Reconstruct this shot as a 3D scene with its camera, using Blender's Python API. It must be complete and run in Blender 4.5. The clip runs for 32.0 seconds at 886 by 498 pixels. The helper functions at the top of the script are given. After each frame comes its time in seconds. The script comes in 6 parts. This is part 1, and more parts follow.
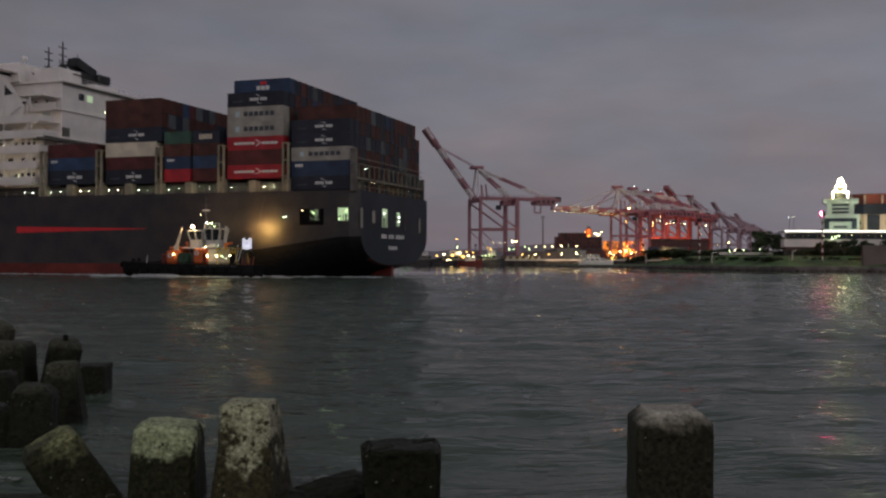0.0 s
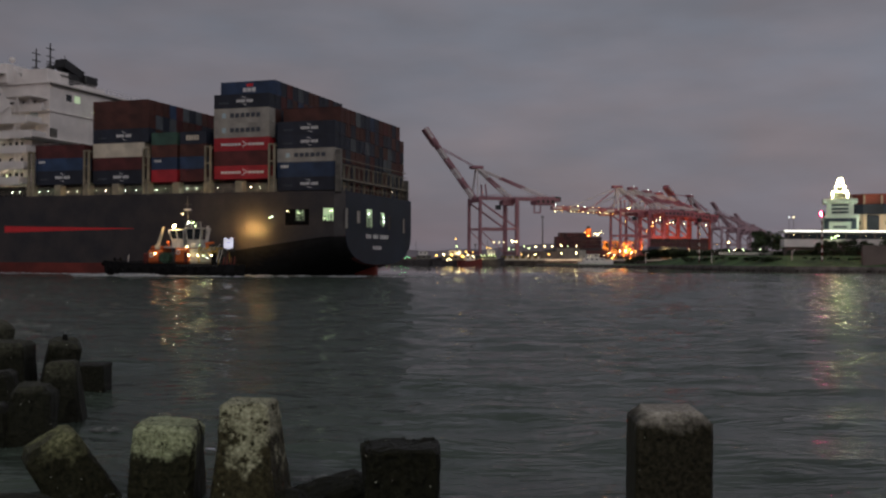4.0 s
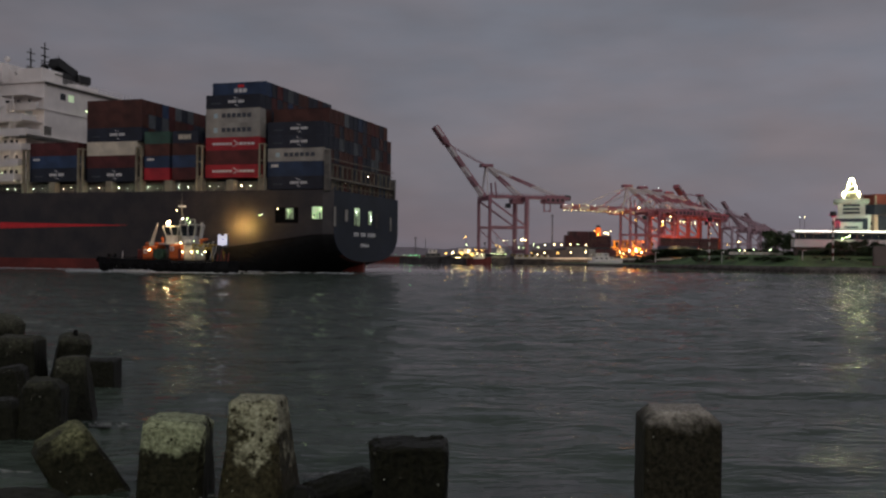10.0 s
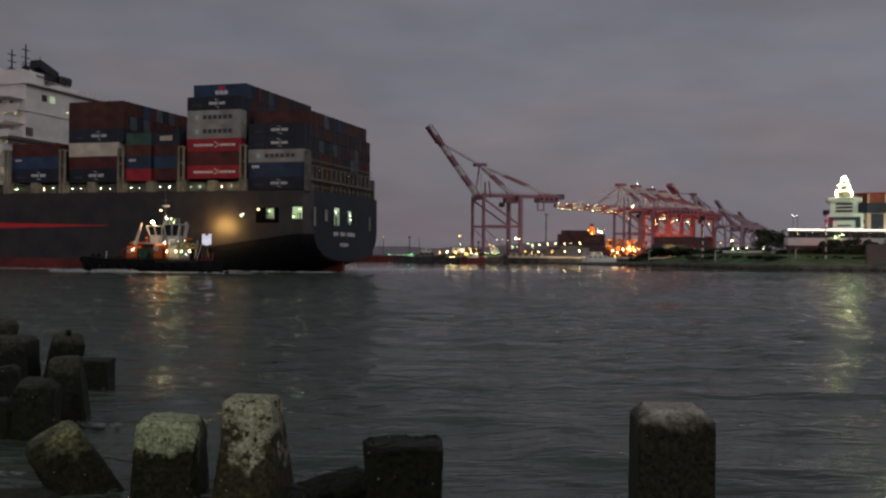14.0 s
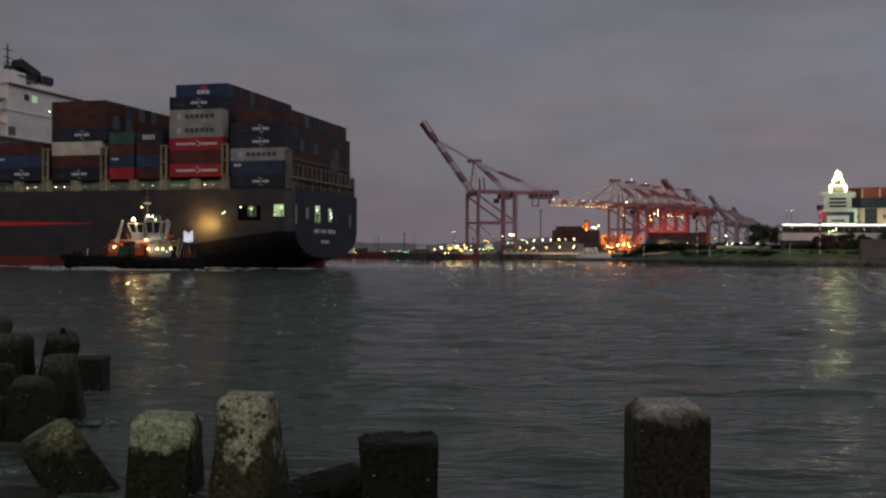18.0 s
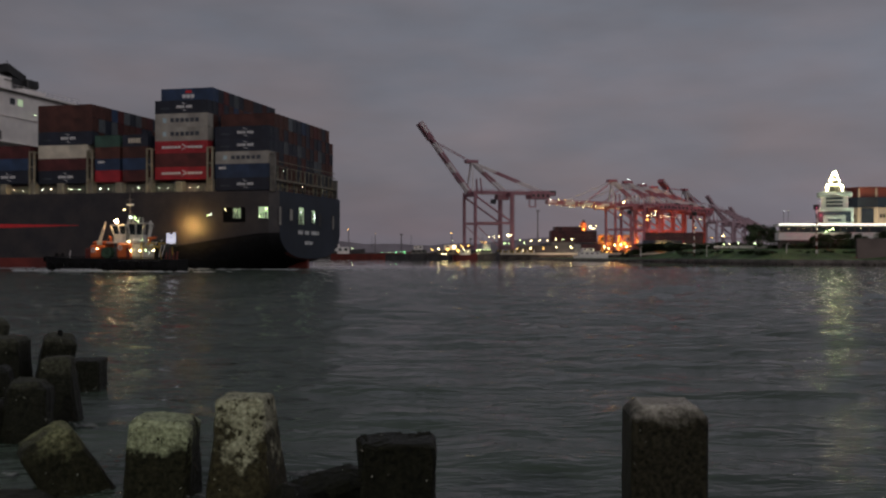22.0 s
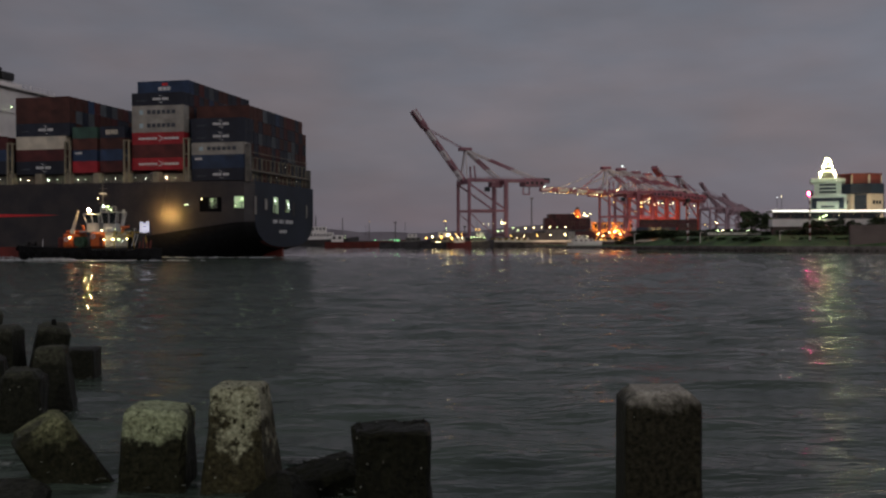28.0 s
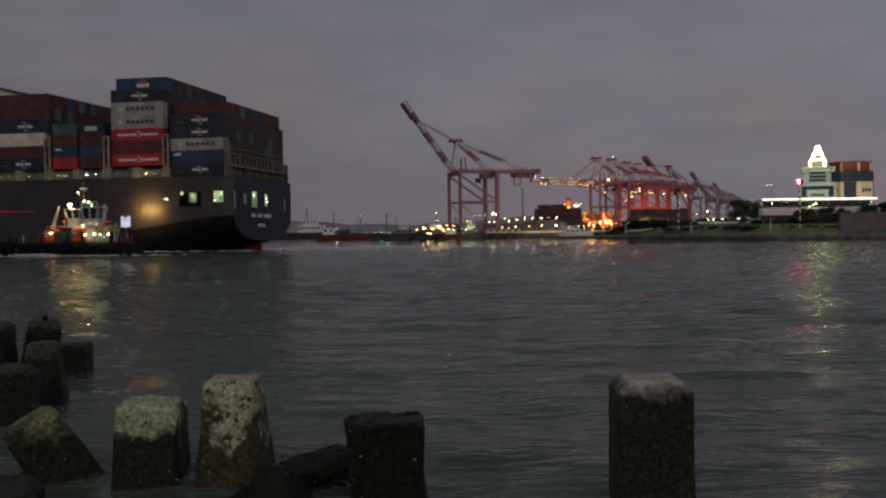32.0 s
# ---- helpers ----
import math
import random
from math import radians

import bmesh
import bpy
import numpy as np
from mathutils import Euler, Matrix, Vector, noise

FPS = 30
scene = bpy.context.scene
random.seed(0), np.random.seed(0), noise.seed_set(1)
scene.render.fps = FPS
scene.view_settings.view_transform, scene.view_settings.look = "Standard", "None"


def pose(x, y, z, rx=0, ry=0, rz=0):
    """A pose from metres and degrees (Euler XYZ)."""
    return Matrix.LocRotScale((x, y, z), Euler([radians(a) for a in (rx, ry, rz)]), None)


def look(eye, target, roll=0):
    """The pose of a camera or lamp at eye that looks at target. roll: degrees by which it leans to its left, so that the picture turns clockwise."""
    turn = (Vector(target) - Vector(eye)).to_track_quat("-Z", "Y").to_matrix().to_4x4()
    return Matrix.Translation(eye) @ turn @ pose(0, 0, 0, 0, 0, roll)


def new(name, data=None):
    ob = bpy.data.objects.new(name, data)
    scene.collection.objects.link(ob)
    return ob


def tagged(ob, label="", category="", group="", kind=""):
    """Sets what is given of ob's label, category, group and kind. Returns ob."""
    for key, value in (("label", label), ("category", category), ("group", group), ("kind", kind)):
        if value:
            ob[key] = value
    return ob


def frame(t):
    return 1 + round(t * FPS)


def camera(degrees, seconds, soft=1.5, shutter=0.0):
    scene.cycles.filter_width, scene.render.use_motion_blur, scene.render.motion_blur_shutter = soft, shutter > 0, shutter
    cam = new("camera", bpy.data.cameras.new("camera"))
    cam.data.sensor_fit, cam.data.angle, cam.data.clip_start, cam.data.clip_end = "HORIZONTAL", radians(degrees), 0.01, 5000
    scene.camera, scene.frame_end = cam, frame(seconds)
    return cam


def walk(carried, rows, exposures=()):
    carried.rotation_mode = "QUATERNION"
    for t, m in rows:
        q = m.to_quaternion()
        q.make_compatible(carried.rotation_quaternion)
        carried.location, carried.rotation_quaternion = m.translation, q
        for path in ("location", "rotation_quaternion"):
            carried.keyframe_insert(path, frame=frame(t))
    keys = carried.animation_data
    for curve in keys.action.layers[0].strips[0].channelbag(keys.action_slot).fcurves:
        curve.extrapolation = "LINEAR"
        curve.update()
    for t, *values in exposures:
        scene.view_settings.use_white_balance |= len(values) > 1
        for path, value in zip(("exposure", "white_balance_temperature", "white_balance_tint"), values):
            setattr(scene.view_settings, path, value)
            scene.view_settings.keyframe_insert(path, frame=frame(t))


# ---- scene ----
cam = camera(48.14, 32.0, soft=2.4)


def aim(turn, tilt, lean):
    """The camera on its stand above the sea wall, turned to its left, tilted up and leaning to its left, in degrees."""
    return pose(0, 0, 3.6, 90 + tilt, 0, turn) @ pose(0, 0, 0, 0, 0, lean)


walk(cam, [(t, aim(turn, tilt, lean)) for t, turn, tilt, lean in (
    (0, 0.039, 0.515, 0.152), (0.5, 0.029, 0.510, 0.080), (1, 0.019, 0.524, 0.101), (1.5, -0.007, 0.516, 0.171), (2, -0.035, 0.491, 0.159),
    (2.5, -0.046, 0.477, 0.128), (3, -0.048, 0.483, 0.149), (3.5, -0.031, 0.505, 0.169), (5.5, 0.348, 0.454, 0.302), (6, 0.476, 0.470, 0.340),
    (6.5, 0.590, 0.492, 0.365), (7, 0.674, 0.494, 0.328), (7.5, 0.725, 0.512, 0.261), (8, 0.739, 0.546, 0.298), (8.5, 0.715, 0.549, 0.355),
    (9, 0.660, 0.501, 0.378), (9.5, 0.612, 0.434, 0.446), (10, 0.565, 0.381, 0.539), (10.5, 0.511, 0.351, 0.536), (11, 0.461, 0.359, 0.447),
    (11.5, 0.409, 0.393, 0.387), (12, 0.341, 0.396, 0.407), (12.5, 0.285, 0.377, 0.424), (13, 0.248, 0.360, 0.401), (13.5, 0.234, 0.350, 0.416),
    (14, 0.211, 0.336, 0.417), (14.5, 0.189, 0.311, 0.305), (16.5, 0.012, 0.217, 0.185), (17, -0.027, 0.206, 0.201), (17.5, -0.068, 0.166, 0.213),
    (18, -0.094, 0.130, 0.206), (18.5, -0.103, 0.131, 0.160), (19, -0.121, 0.152, 0.055), (19.5, -0.151, 0.170, -0.048), (20, -0.171, 0.186, -0.085),
    (20.5, -0.188, 0.193, -0.070), (21, -0.217, 0.192, -0.044), (21.5, -0.238, 0.185, 0.008), (22, -0.255, 0.173, 0.024), (22.5, -0.270, 0.128, 0.015),
    (23, -0.283, 0.054, 0.001), (23.5, -0.302, -0.029, 0.011), (24, -0.313, -0.090, -0.008), (24.5, -0.329, -0.115, 0.004), (25, -0.373, -0.146, -0.006),
    (25.5, -0.405, -0.213, -0.049), (27.5, -0.578, -0.458, -0.208), (28, -0.599, -0.534, -0.190), (28.5, -0.665, -0.617, -0.209), (29, -0.770, -0.699, -0.281),
    (29.5, -0.874, -0.763, -0.453), (30, -0.930, -0.797, -0.632), (30.5, -0.963, -0.826, -0.702), (31, -1.011, -0.895, -0.640), (31.5, -1.045, -0.972, -0.632),
    (32, -1.086, -1.016, -0.744))],
    [(0, 0.17), (8, 0.14), (16, 0.08), (24, 0.02), (32, -0.03)])
# ---- light ----
world = bpy.data.worlds.new("dusk_sky")
scene.world = world
world.use_nodes = True


def build_sky():
    nt = world.node_tree
    nt.nodes.clear()
    n, l = nt.nodes.new, nt.links.new
    out, bg = n("ShaderNodeOutputWorld"), n("ShaderNodeBackground")
    tc, sep = n("ShaderNodeTexCoord"), n("ShaderNodeSeparateXYZ")
    ramp = n("ShaderNodeValToRGB")
    e = ramp.color_ramp.elements
    e[0].position, e[0].color = 0.0, (0.152, 0.137, 0.156, 1)
    e[1].position, e[1].color = 1.0, (0.25, 0.25, 0.27, 1)
    for p, c in ((0.06, (0.150, 0.139, 0.161, 1)), (0.16, (0.153, 0.148, 0.173, 1)), (0.27, (0.145, 0.146, 0.170, 1)), (0.45, (0.145, 0.147, 0.163, 1))):
        k = e.new(p)
        k.color = c
    # cloud deck: long soft bands, stretched along the horizon
    mp, nz, nz2 = n("ShaderNodeMapping"), n("ShaderNodeTexNoise"), n("ShaderNodeTexNoise")
    mp.inputs["Scale"].default_value = (2.2, 2.2, 7.0)
    nz.inputs["Scale"].default_value, nz.inputs["Detail"].default_value = 1.6, 6
    nz2.inputs["Scale"].default_value, nz2.inputs["Detail"].default_value = 5.0, 5
    add = n("ShaderNodeMix")
    add.data_type = "FLOAT"
    add.inputs[0].default_value = 0.35
    rng = n("ShaderNodeMapRange")
    rng.inputs["From Min"].default_value, rng.inputs["From Max"].default_value = 0.34, 0.66
    rng.inputs["To Min"].default_value, rng.inputs["To Max"].default_value = 0.88, 1.15
    mul = n("ShaderNodeMix")
    mul.data_type, mul.blend_type = "RGBA", "MULTIPLY"
    mul.inputs[0].default_value = 1.0
    sky = n("ShaderNodeTexSky")
    sky.sky_type, sky.sun_disc = "NISHITA", False
    sky.sun_elevation, sky.sun_rotation = radians(1.0), radians(200)
    mix = n("ShaderNodeMix")
    mix.data_type, mix.blend_type = "RGBA", "ADD"
    mix.inputs[0].default_value = 0.01
    l(tc.outputs["Generated"], sep.inputs[0])
    l(sep.outputs["Z"], ramp.inputs[0])
    l(tc.outputs["Generated"], mp.inputs[0])
    l(mp.outputs[0], nz.inputs["Vector"])
    l(mp.outputs[0], nz2.inputs["Vector"])
    l(nz.outputs["Fac"], add.inputs[2])
    l(nz2.outputs["Fac"], add.inputs[3])
    l(add.outputs[0], rng.inputs["Value"])
    # a darker bank of cloud over the ship's side of the harbour
    west, deck_mul = n("ShaderNodeMapRange"), n("ShaderNodeMath")
    west.interpolation_type = "SMOOTHSTEP"
    west.inputs["From Min"].default_value, west.inputs["From Max"].default_value = -0.22, 0.16
    west.inputs["To Min"].default_value, west.inputs["To Max"].default_value = 0.86, 1.03
    deck_mul.operation = "MULTIPLY"
    l(sep.outputs["X"], west.inputs["Value"])
    l(west.outputs[0], deck_mul.inputs[0])
    l(rng.outputs[0], deck_mul.inputs[1])
    l(ramp.outputs[0], mul.inputs[6])
    l(deck_mul.outputs[0], mul.inputs[7])
    hue, tint, nz3, hr = n("ShaderNodeMix"), n("ShaderNodeMix"), n("ShaderNodeTexNoise"), n("ShaderNodeMapRange")
    hue.data_type, hue.blend_type, tint.data_type = "RGBA", "MULTIPLY", "RGBA"
    hue.inputs[0].default_value = 1.0
    tint.inputs[6].default_value, tint.inputs[7].default_value = (0.95, 1.0, 1.05, 1), (1.06, 0.99, 0.98, 1)
    nz3.inputs["Scale"].default_value, nz3.inputs["Detail"].default_value = 2.6, 4
    hr.inputs["From Min"].default_value, hr.inputs["From Max"].default_value = 0.35, 0.65
    l(mp.outputs[0], nz3.inputs["Vector"])
    l(nz3.outputs["Fac"], hr.inputs["Value"])
    l(hr.outputs[0], tint.inputs[0])
    l(mul.outputs[2], hue.inputs[6])
    l(tint.outputs[2], hue.inputs[7])
    l(hue.outputs[2], mix.inputs[6])
    l(sky.outputs[0], mix.inputs[7])
    l(mix.outputs[2], bg.inputs[0])
    bg.inputs[1].default_value = 1.0
    l(bg.outputs[0], out.inputs[0])


build_sky()


def lamp(name, kind, m, power, colour, size=0.5, spot=None):
    data = bpy.data.lights.new(name, kind)
    data.energy, data.color = power, colour
    if kind == "SUN":
        data.angle = radians(size)
    elif kind == "AREA":
        data.size = size
    else:
        data.shadow_soft_size = size
    if spot:
        data.spot_size, data.spot_blend = radians(spot), 0.6
    ob = new(name, data)
    ob.matrix_world = m
    return ob


lamp("dusk_sun", "SUN", look((60, -60, 60), (0, 60, 0)), 0.40, (1.0, 0.93, 0.9), 40)


# ---- materials ----
def mat(name, colour, rough=0.6, metal=0.0, vary=0.25, scale=1.5, bump=0.0, bscale=None, dark=None, spec=0.5, rnd=0.0):
    """Paint or stone with stains at two scales and a fine relief."""
    m = bpy.data.materials.new(name)
    m.use_nodes = True
    nt = m.node_tree
    n, l = nt.nodes.new, nt.links.new
    b = nt.nodes["Principled BSDF"]
    b.inputs["Metallic"].default_value, b.inputs["Roughness"].default_value = metal, rough
    b.inputs["Specular IOR Level"].default_value = spec
    tc, big, fine = n("ShaderNodeTexCoord"), n("ShaderNodeTexNoise"), n("ShaderNodeTexNoise")
    big.inputs["Scale"].default_value, big.inputs["Detail"].default_value = scale, 5
    fine.inputs["Scale"].default_value, fine.inputs["Detail"].default_value = scale * 9, 4
    l(tc.outputs["Object"], big.inputs["Vector"])
    l(tc.outputs["Object"], fine.inputs["Vector"])
    r = n("ShaderNodeMapRange")
    r.inputs["From Min"].default_value, r.inputs["From Max"].default_value = 0.35, 0.68
    l(big.outputs["Fac"], r.inputs["Value"])
    mx = n("ShaderNodeMix")
    mx.data_type = "RGBA"
    d = dark or tuple(c * (1 - 2 * vary) if vary < 0.45 else c * 0.15 for c in colour)
    mx.inputs[6].default_value, mx.inputs[7].default_value = (*d, 1), (*colour, 1)
    l(r.outputs[0], mx.inputs[0])
    mx2 = n("ShaderNodeMix")
    mx2.data_type, mx2.blend_type = "RGBA", "MULTIPLY"
    mx2.inputs[0].default_value = vary
    l(mx.outputs[2], mx2.inputs[6])
    l(fine.outputs["Fac"], mx2.inputs[7])
    last = mx2.outputs[2]
    if rnd:
        info, hs, rr = n("ShaderNodeObjectInfo"), n("ShaderNodeHueSaturation"), n("ShaderNodeMapRange")
        rr.inputs["To Min"].default_value, rr.inputs["To Max"].default_value = 1 - rnd, 1 + rnd
        l(info.outputs["Random"], rr.inputs["Value"])
        l(rr.outputs[0], hs.inputs["Value"])
        l(last, hs.inputs["Color"])
        last = hs.outputs[0]
    l(last, b.inputs["Base Color"])
    if bump:
        bp = n("ShaderNodeBump")
        bp.inputs["Strength"].default_value, bp.inputs["Distance"].default_value = 0.8, bump
        src = fine
        if bscale:
            src = n("ShaderNodeTexNoise")
            src.inputs["Scale"].default_value, src.inputs["Detail"].default_value = bscale, 6
            l(tc.outputs["Object"], src.inputs["Vector"])
        l(src.outputs["Fac"], bp.inputs["Height"])
        l(bp.outputs[0], b.inputs["Normal"])
    return m


def glow(name, colour, strength):
    m = bpy.data.materials.new(name)
    m.use_nodes = True
    b = m.node_tree.nodes["Principled BSDF"]
    b.inputs["Base Color"].default_value = (*colour, 1)
    b.inputs["Emission Color"].default_value = (*colour, 1)
    b.inputs["Emission Strength"].default_value = strength
    return m


def water_material():
    m = bpy.data.materials.new("harbour_water")
    m.use_nodes = True
    nt = m.node_tree
    n, l = nt.nodes.new, nt.links.new
    b = nt.nodes["Principled BSDF"]
    b.inputs["Base Color"].default_value = (0.050, 0.066, 0.053, 1)
    b.inputs["IOR"].default_value = 1.333
    b.inputs["Specular IOR Level"].default_value = 0.19
    tc = n("ShaderNodeTexCoord")
    # calm lanes and rippled patches
    pm, pn, pr = n("ShaderNodeMapping"), n("ShaderNodeTexNoise"), n("ShaderNodeMapRange")
    pm.inputs["Scale"].default_value = (0.05, 0.22, 1)
    pn.inputs["Scale"].default_value, pn.inputs["Detail"].default_value = 1.0, 5
    pr.inputs["From Min"].default_value, pr.inputs["From Max"].default_value = 0.35, 0.65
    pr.inputs["To Min"].default_value, pr.inputs["To Max"].default_value = 0.012, 0.04
    l(tc.outputs["Object"], pm.inputs[0])
    l(pm.outputs[0], pn.inputs["Vector"])
    l(pn.outputs["Fac"], pr.inputs["Value"])
    # wind dies down under the far shore
    sep, reach, calm = n("ShaderNodeSeparateXYZ"), n("ShaderNodeMath"), n("ShaderNodeValToRGB")
    reach.operation, reach.inputs[1].default_value = "MULTIPLY", 0.004
    c = calm.color_ramp.elements
    c[0].position, c[0].color = 0.08, (0.50, 0.50, 0.50, 1)
    c[1].position, c[1].color = 0.95, (0.03, 0.03, 0.03, 1)
    for p, v in ((0.22, 0.85), (0.74, 1.0)):
        k = c.new(p)
        k.color = (v, v, v, 1)
    l(tc.outputs["Object"], sep.inputs[0])
    still = n("ShaderNodeMapRange")
    still.inputs["From Min"].default_value, still.inputs["From Max"].default_value = 90, 215
    still.inputs["To Min"].default_value, still.inputs["To Max"].default_value = 1.0, 0.35
    l(sep.outputs["Y"], still.inputs["Value"])
    l(sep.outputs["Y"], reach.inputs[0])
    l(reach.outputs[0], calm.inputs[0])
    # unresolved ripples in the middle reach
    far, mid, rough = n("ShaderNodeMath"), n("ShaderNodeValToRGB"), n("ShaderNodeMath")
    far.operation, far.inputs[1].default_value = "MULTIPLY", 0.004
    rough.operation = "ADD"
    e = mid.color_ramp.elements
    e[0].position, e[0].color = 0.05, (0.03, 0.03, 0.03, 1)
    e[1].position, e[1].color = 0.95, (0, 0, 0, 1)
    for p, v in ((0.15, 0.04), (0.26, 0.05), (0.40, 0.06), (0.58, 0.05), (0.76, 0.02)):
        k = e.new(p)
        k.color = (v, v, v, 1)
    l(sep.outputs["Y"], far.inputs[0])
    l(far.outputs[0], mid.inputs[0])
    l(mid.outputs[0], rough.inputs[0])
    l(pr.outputs[0], rough.inputs[1])
    l(rough.outputs[0], b.inputs["Roughness"])
    prev = None
    for sc, dist, detail, turn in (((0.06, 0.15, 1), 0.14, 1, 0.0), ((0.17, 0.46, 1), 0.50, 2, 0.08), ((0.60, 1.5, 1), 0.26, 2, -0.12), ((1.3, 3.8, 1), 0.13, 2, 0.12), ((3.0, 9.0, 1), 0.06, 2, -0.05)):
        mp, nz, bp = n("ShaderNodeMapping"), n("ShaderNodeTexNoise"), n("ShaderNodeBump")
        mp.inputs["Scale"].default_value = sc
        mp.inputs["Rotation"].default_value = (0, 0, turn)
        nz.inputs["Scale"].default_value, nz.inputs["Detail"].default_value = 1.0, detail
        bp.inputs["Distance"].default_value = dist
        l((calm if sc[1] > 0.2 else still).outputs[0], bp.inputs["Strength"])
        l(tc.outputs["Object"], mp.inputs[0])
        l(mp.outputs[0], nz.inputs["Vector"])
        l(nz.outputs["Fac"], bp.inputs["Height"])
        if prev:
            l(prev.outputs[0], bp.inputs["Normal"])
        prev = bp
    # wavelets skewed to fit the camera's view, their long faces towards the sea wall
    saw, turn, skew, lean = n("ShaderNodeTexWave"), n("ShaderNodeMapping"), n("ShaderNodeValToRGB"), n("ShaderNodeBump")
    saw.wave_type, saw.bands_direction, saw.wave_profile = "BANDS", "Y", "SAW"
    saw.inputs["Scale"].default_value, saw.inputs["Distortion"].default_value = 0.10, 5.0
    saw.inputs["Detail"].default_value, saw.inputs["Detail Scale"].default_value = 3.0, 1.6
    turn.inputs["Rotation"].default_value = (0, 0, 0.15)
    lean.inputs["Distance"].default_value = 0.15
    k = skew.color_ramp.elements
    k[0].position, k[0].color = 0.03, (0.2, 0.2, 0.2, 1)
    k[1].position, k[1].color = 0.97, (0, 0, 0, 1)
    for p in (0.14, 0.80):
        q = k.new(p)
        q.color = (1, 1, 1, 1)
    l(reach.outputs[0], skew.inputs[0])
    l(skew.outputs[0], lean.inputs["Strength"])
    l(tc.outputs["Object"], turn.inputs[0])
    l(turn.outputs[0], saw.inputs["Vector"])
    l(saw.outputs["Fac"], lean.inputs["Height"])
    l(prev.outputs[0], lean.inputs["Normal"])
    l(lean.outputs[0], b.inputs["Normal"])
    return m


def concrete_material(name, line, tints, swing=2.6, weeds=((0.014, 0.014, 0.009), (0.066, 0.062, 0.042)), soft=0.14, spots=0.5):
    """Pale sea-worn concrete above the tide line, dark weed and wet stains below it; lit tops and shaded bodies are put
    into the tints too.
    """
    m = bpy.data.materials.new(name)
    m.use_nodes = True
    nt = m.node_tree
    n, l = nt.nodes.new, nt.links.new
    b = nt.nodes["Principled BSDF"]
    tc, geo, sep = n("ShaderNodeTexCoord"), n("ShaderNodeNewGeometry"), n("ShaderNodeSeparateXYZ")
    l(geo.outputs["Position"], sep.inputs[0])
    blot, fine, pit = n("ShaderNodeTexNoise"), n("ShaderNodeTexNoise"), n("ShaderNodeTexVoronoi")
    for k, s in ((blot, 2.6), (fine, 15)):
        k.inputs["Scale"].default_value, k.inputs["Detail"].default_value = s, 7
        k.inputs["Roughness"].default_value = 0.65
        l(geo.outputs["Position"], k.inputs["Vector"])
    pit.inputs["Scale"].default_value = 7
    l(geo.outputs["Position"], pit.inputs["Vector"])
    # height of the weed line, broken by the blotches
    ma = n("ShaderNodeMath")
    ma.operation = "MULTIPLY_ADD"
    ma.inputs[1].default_value, ma.inputs[2].default_value = swing, -swing / 2
    l(blot.outputs["Fac"], ma.inputs[0])
    mb = n("ShaderNodeMath")
    mb.operation = "ADD"
    l(sep.outputs["Z"], mb.inputs[0])
    l(ma.outputs[0], mb.inputs[1])
    r = n("ShaderNodeMapRange")
    r.inputs["From Min"].default_value, r.inputs["From Max"].default_value = line, line + soft
    l(mb.outputs[0], r.inputs["Value"])
    fr = n("ShaderNodeMapRange")
    fr.inputs["From Min"].default_value, fr.inputs["From Max"].default_value = 0.34, 0.68
    l(fine.outputs["Fac"], fr.inputs["Value"])
    pale, weed, mx = n("ShaderNodeMix"), n("ShaderNodeMix"), n("ShaderNodeMix")
    for k, a, c in ((pale, *tints), (weed, *weeds)):
        k.data_type = "RGBA"
        k.inputs[6].default_value, k.inputs[7].default_value = (*a, 1), (*c, 1)
        l(fr.outputs[0], k.inputs[0])
        l(k.outputs[2], mx.inputs[7 if k is pale else 6])
    mx.data_type = "RGBA"
    # dark growth in spots on the pale face
    spot, sr, sm = n("ShaderNodeTexNoise"), n("ShaderNodeMapRange"), n("ShaderNodeMath")
    spot.inputs["Scale"].default_value, spot.inputs["Detail"].default_value, spot.inputs["Roughness"].default_value = 5.5, 10, 0.74
    sr.inputs["From Min"].default_value, sr.inputs["From Max"].default_value = spots - 0.11, spots - 0.06
    l(geo.outputs["Position"], spot.inputs["Vector"])
    l(spot.outputs["Fac"], sr.inputs["Value"])
    sm.operation = "MULTIPLY"
    l(r.outputs[0], sm.inputs[0])
    l(sr.outputs[0], sm.inputs[1])
    l(sm.outputs[0], mx.inputs[0])
    b.inputs["Specular IOR Level"].default_value = 0.13
    # scattered barnacles, plus lamp glints on wet weed painted as pale specks
    bar_v, bar_s, bar_c, bar_t, bar_m = n("ShaderNodeTexVoronoi"), n("ShaderNodeSeparateColor"), n("ShaderNodeMath"), n("ShaderNodeMath"), n("ShaderNodeMath")
    bar_v.inputs["Scale"].default_value = 13
    l(geo.outputs["Position"], bar_v.inputs["Vector"])
    l(bar_v.outputs["Color"], bar_s.inputs[0])
    bar_c.operation, bar_t.operation, bar_m.operation = "GREATER_THAN", "LESS_THAN", "MULTIPLY"
    bar_c.inputs[1].default_value, bar_t.inputs[1].default_value = 0.90, 0.13
    l(bar_s.outputs[0], bar_c.inputs[0])
    l(bar_v.outputs["Distance"], bar_t.inputs[0])
    l(bar_c.outputs[0], bar_m.inputs[0])
    l(bar_t.outputs[0], bar_m.inputs[1])
    bx = n("ShaderNodeMix")
    bx.data_type = "RGBA"
    bx.inputs[7].default_value = (0.50, 0.50, 0.43, 1)
    l(bar_m.outputs[0], bx.inputs[0])
    l(mx.outputs[2], bx.inputs[6])
    l(bx.outputs[2], b.inputs["Base Color"])
    rr = n("ShaderNodeMapRange")
    rr.inputs["To Min"].default_value, rr.inputs["To Max"].default_value = 0.45, 0.9
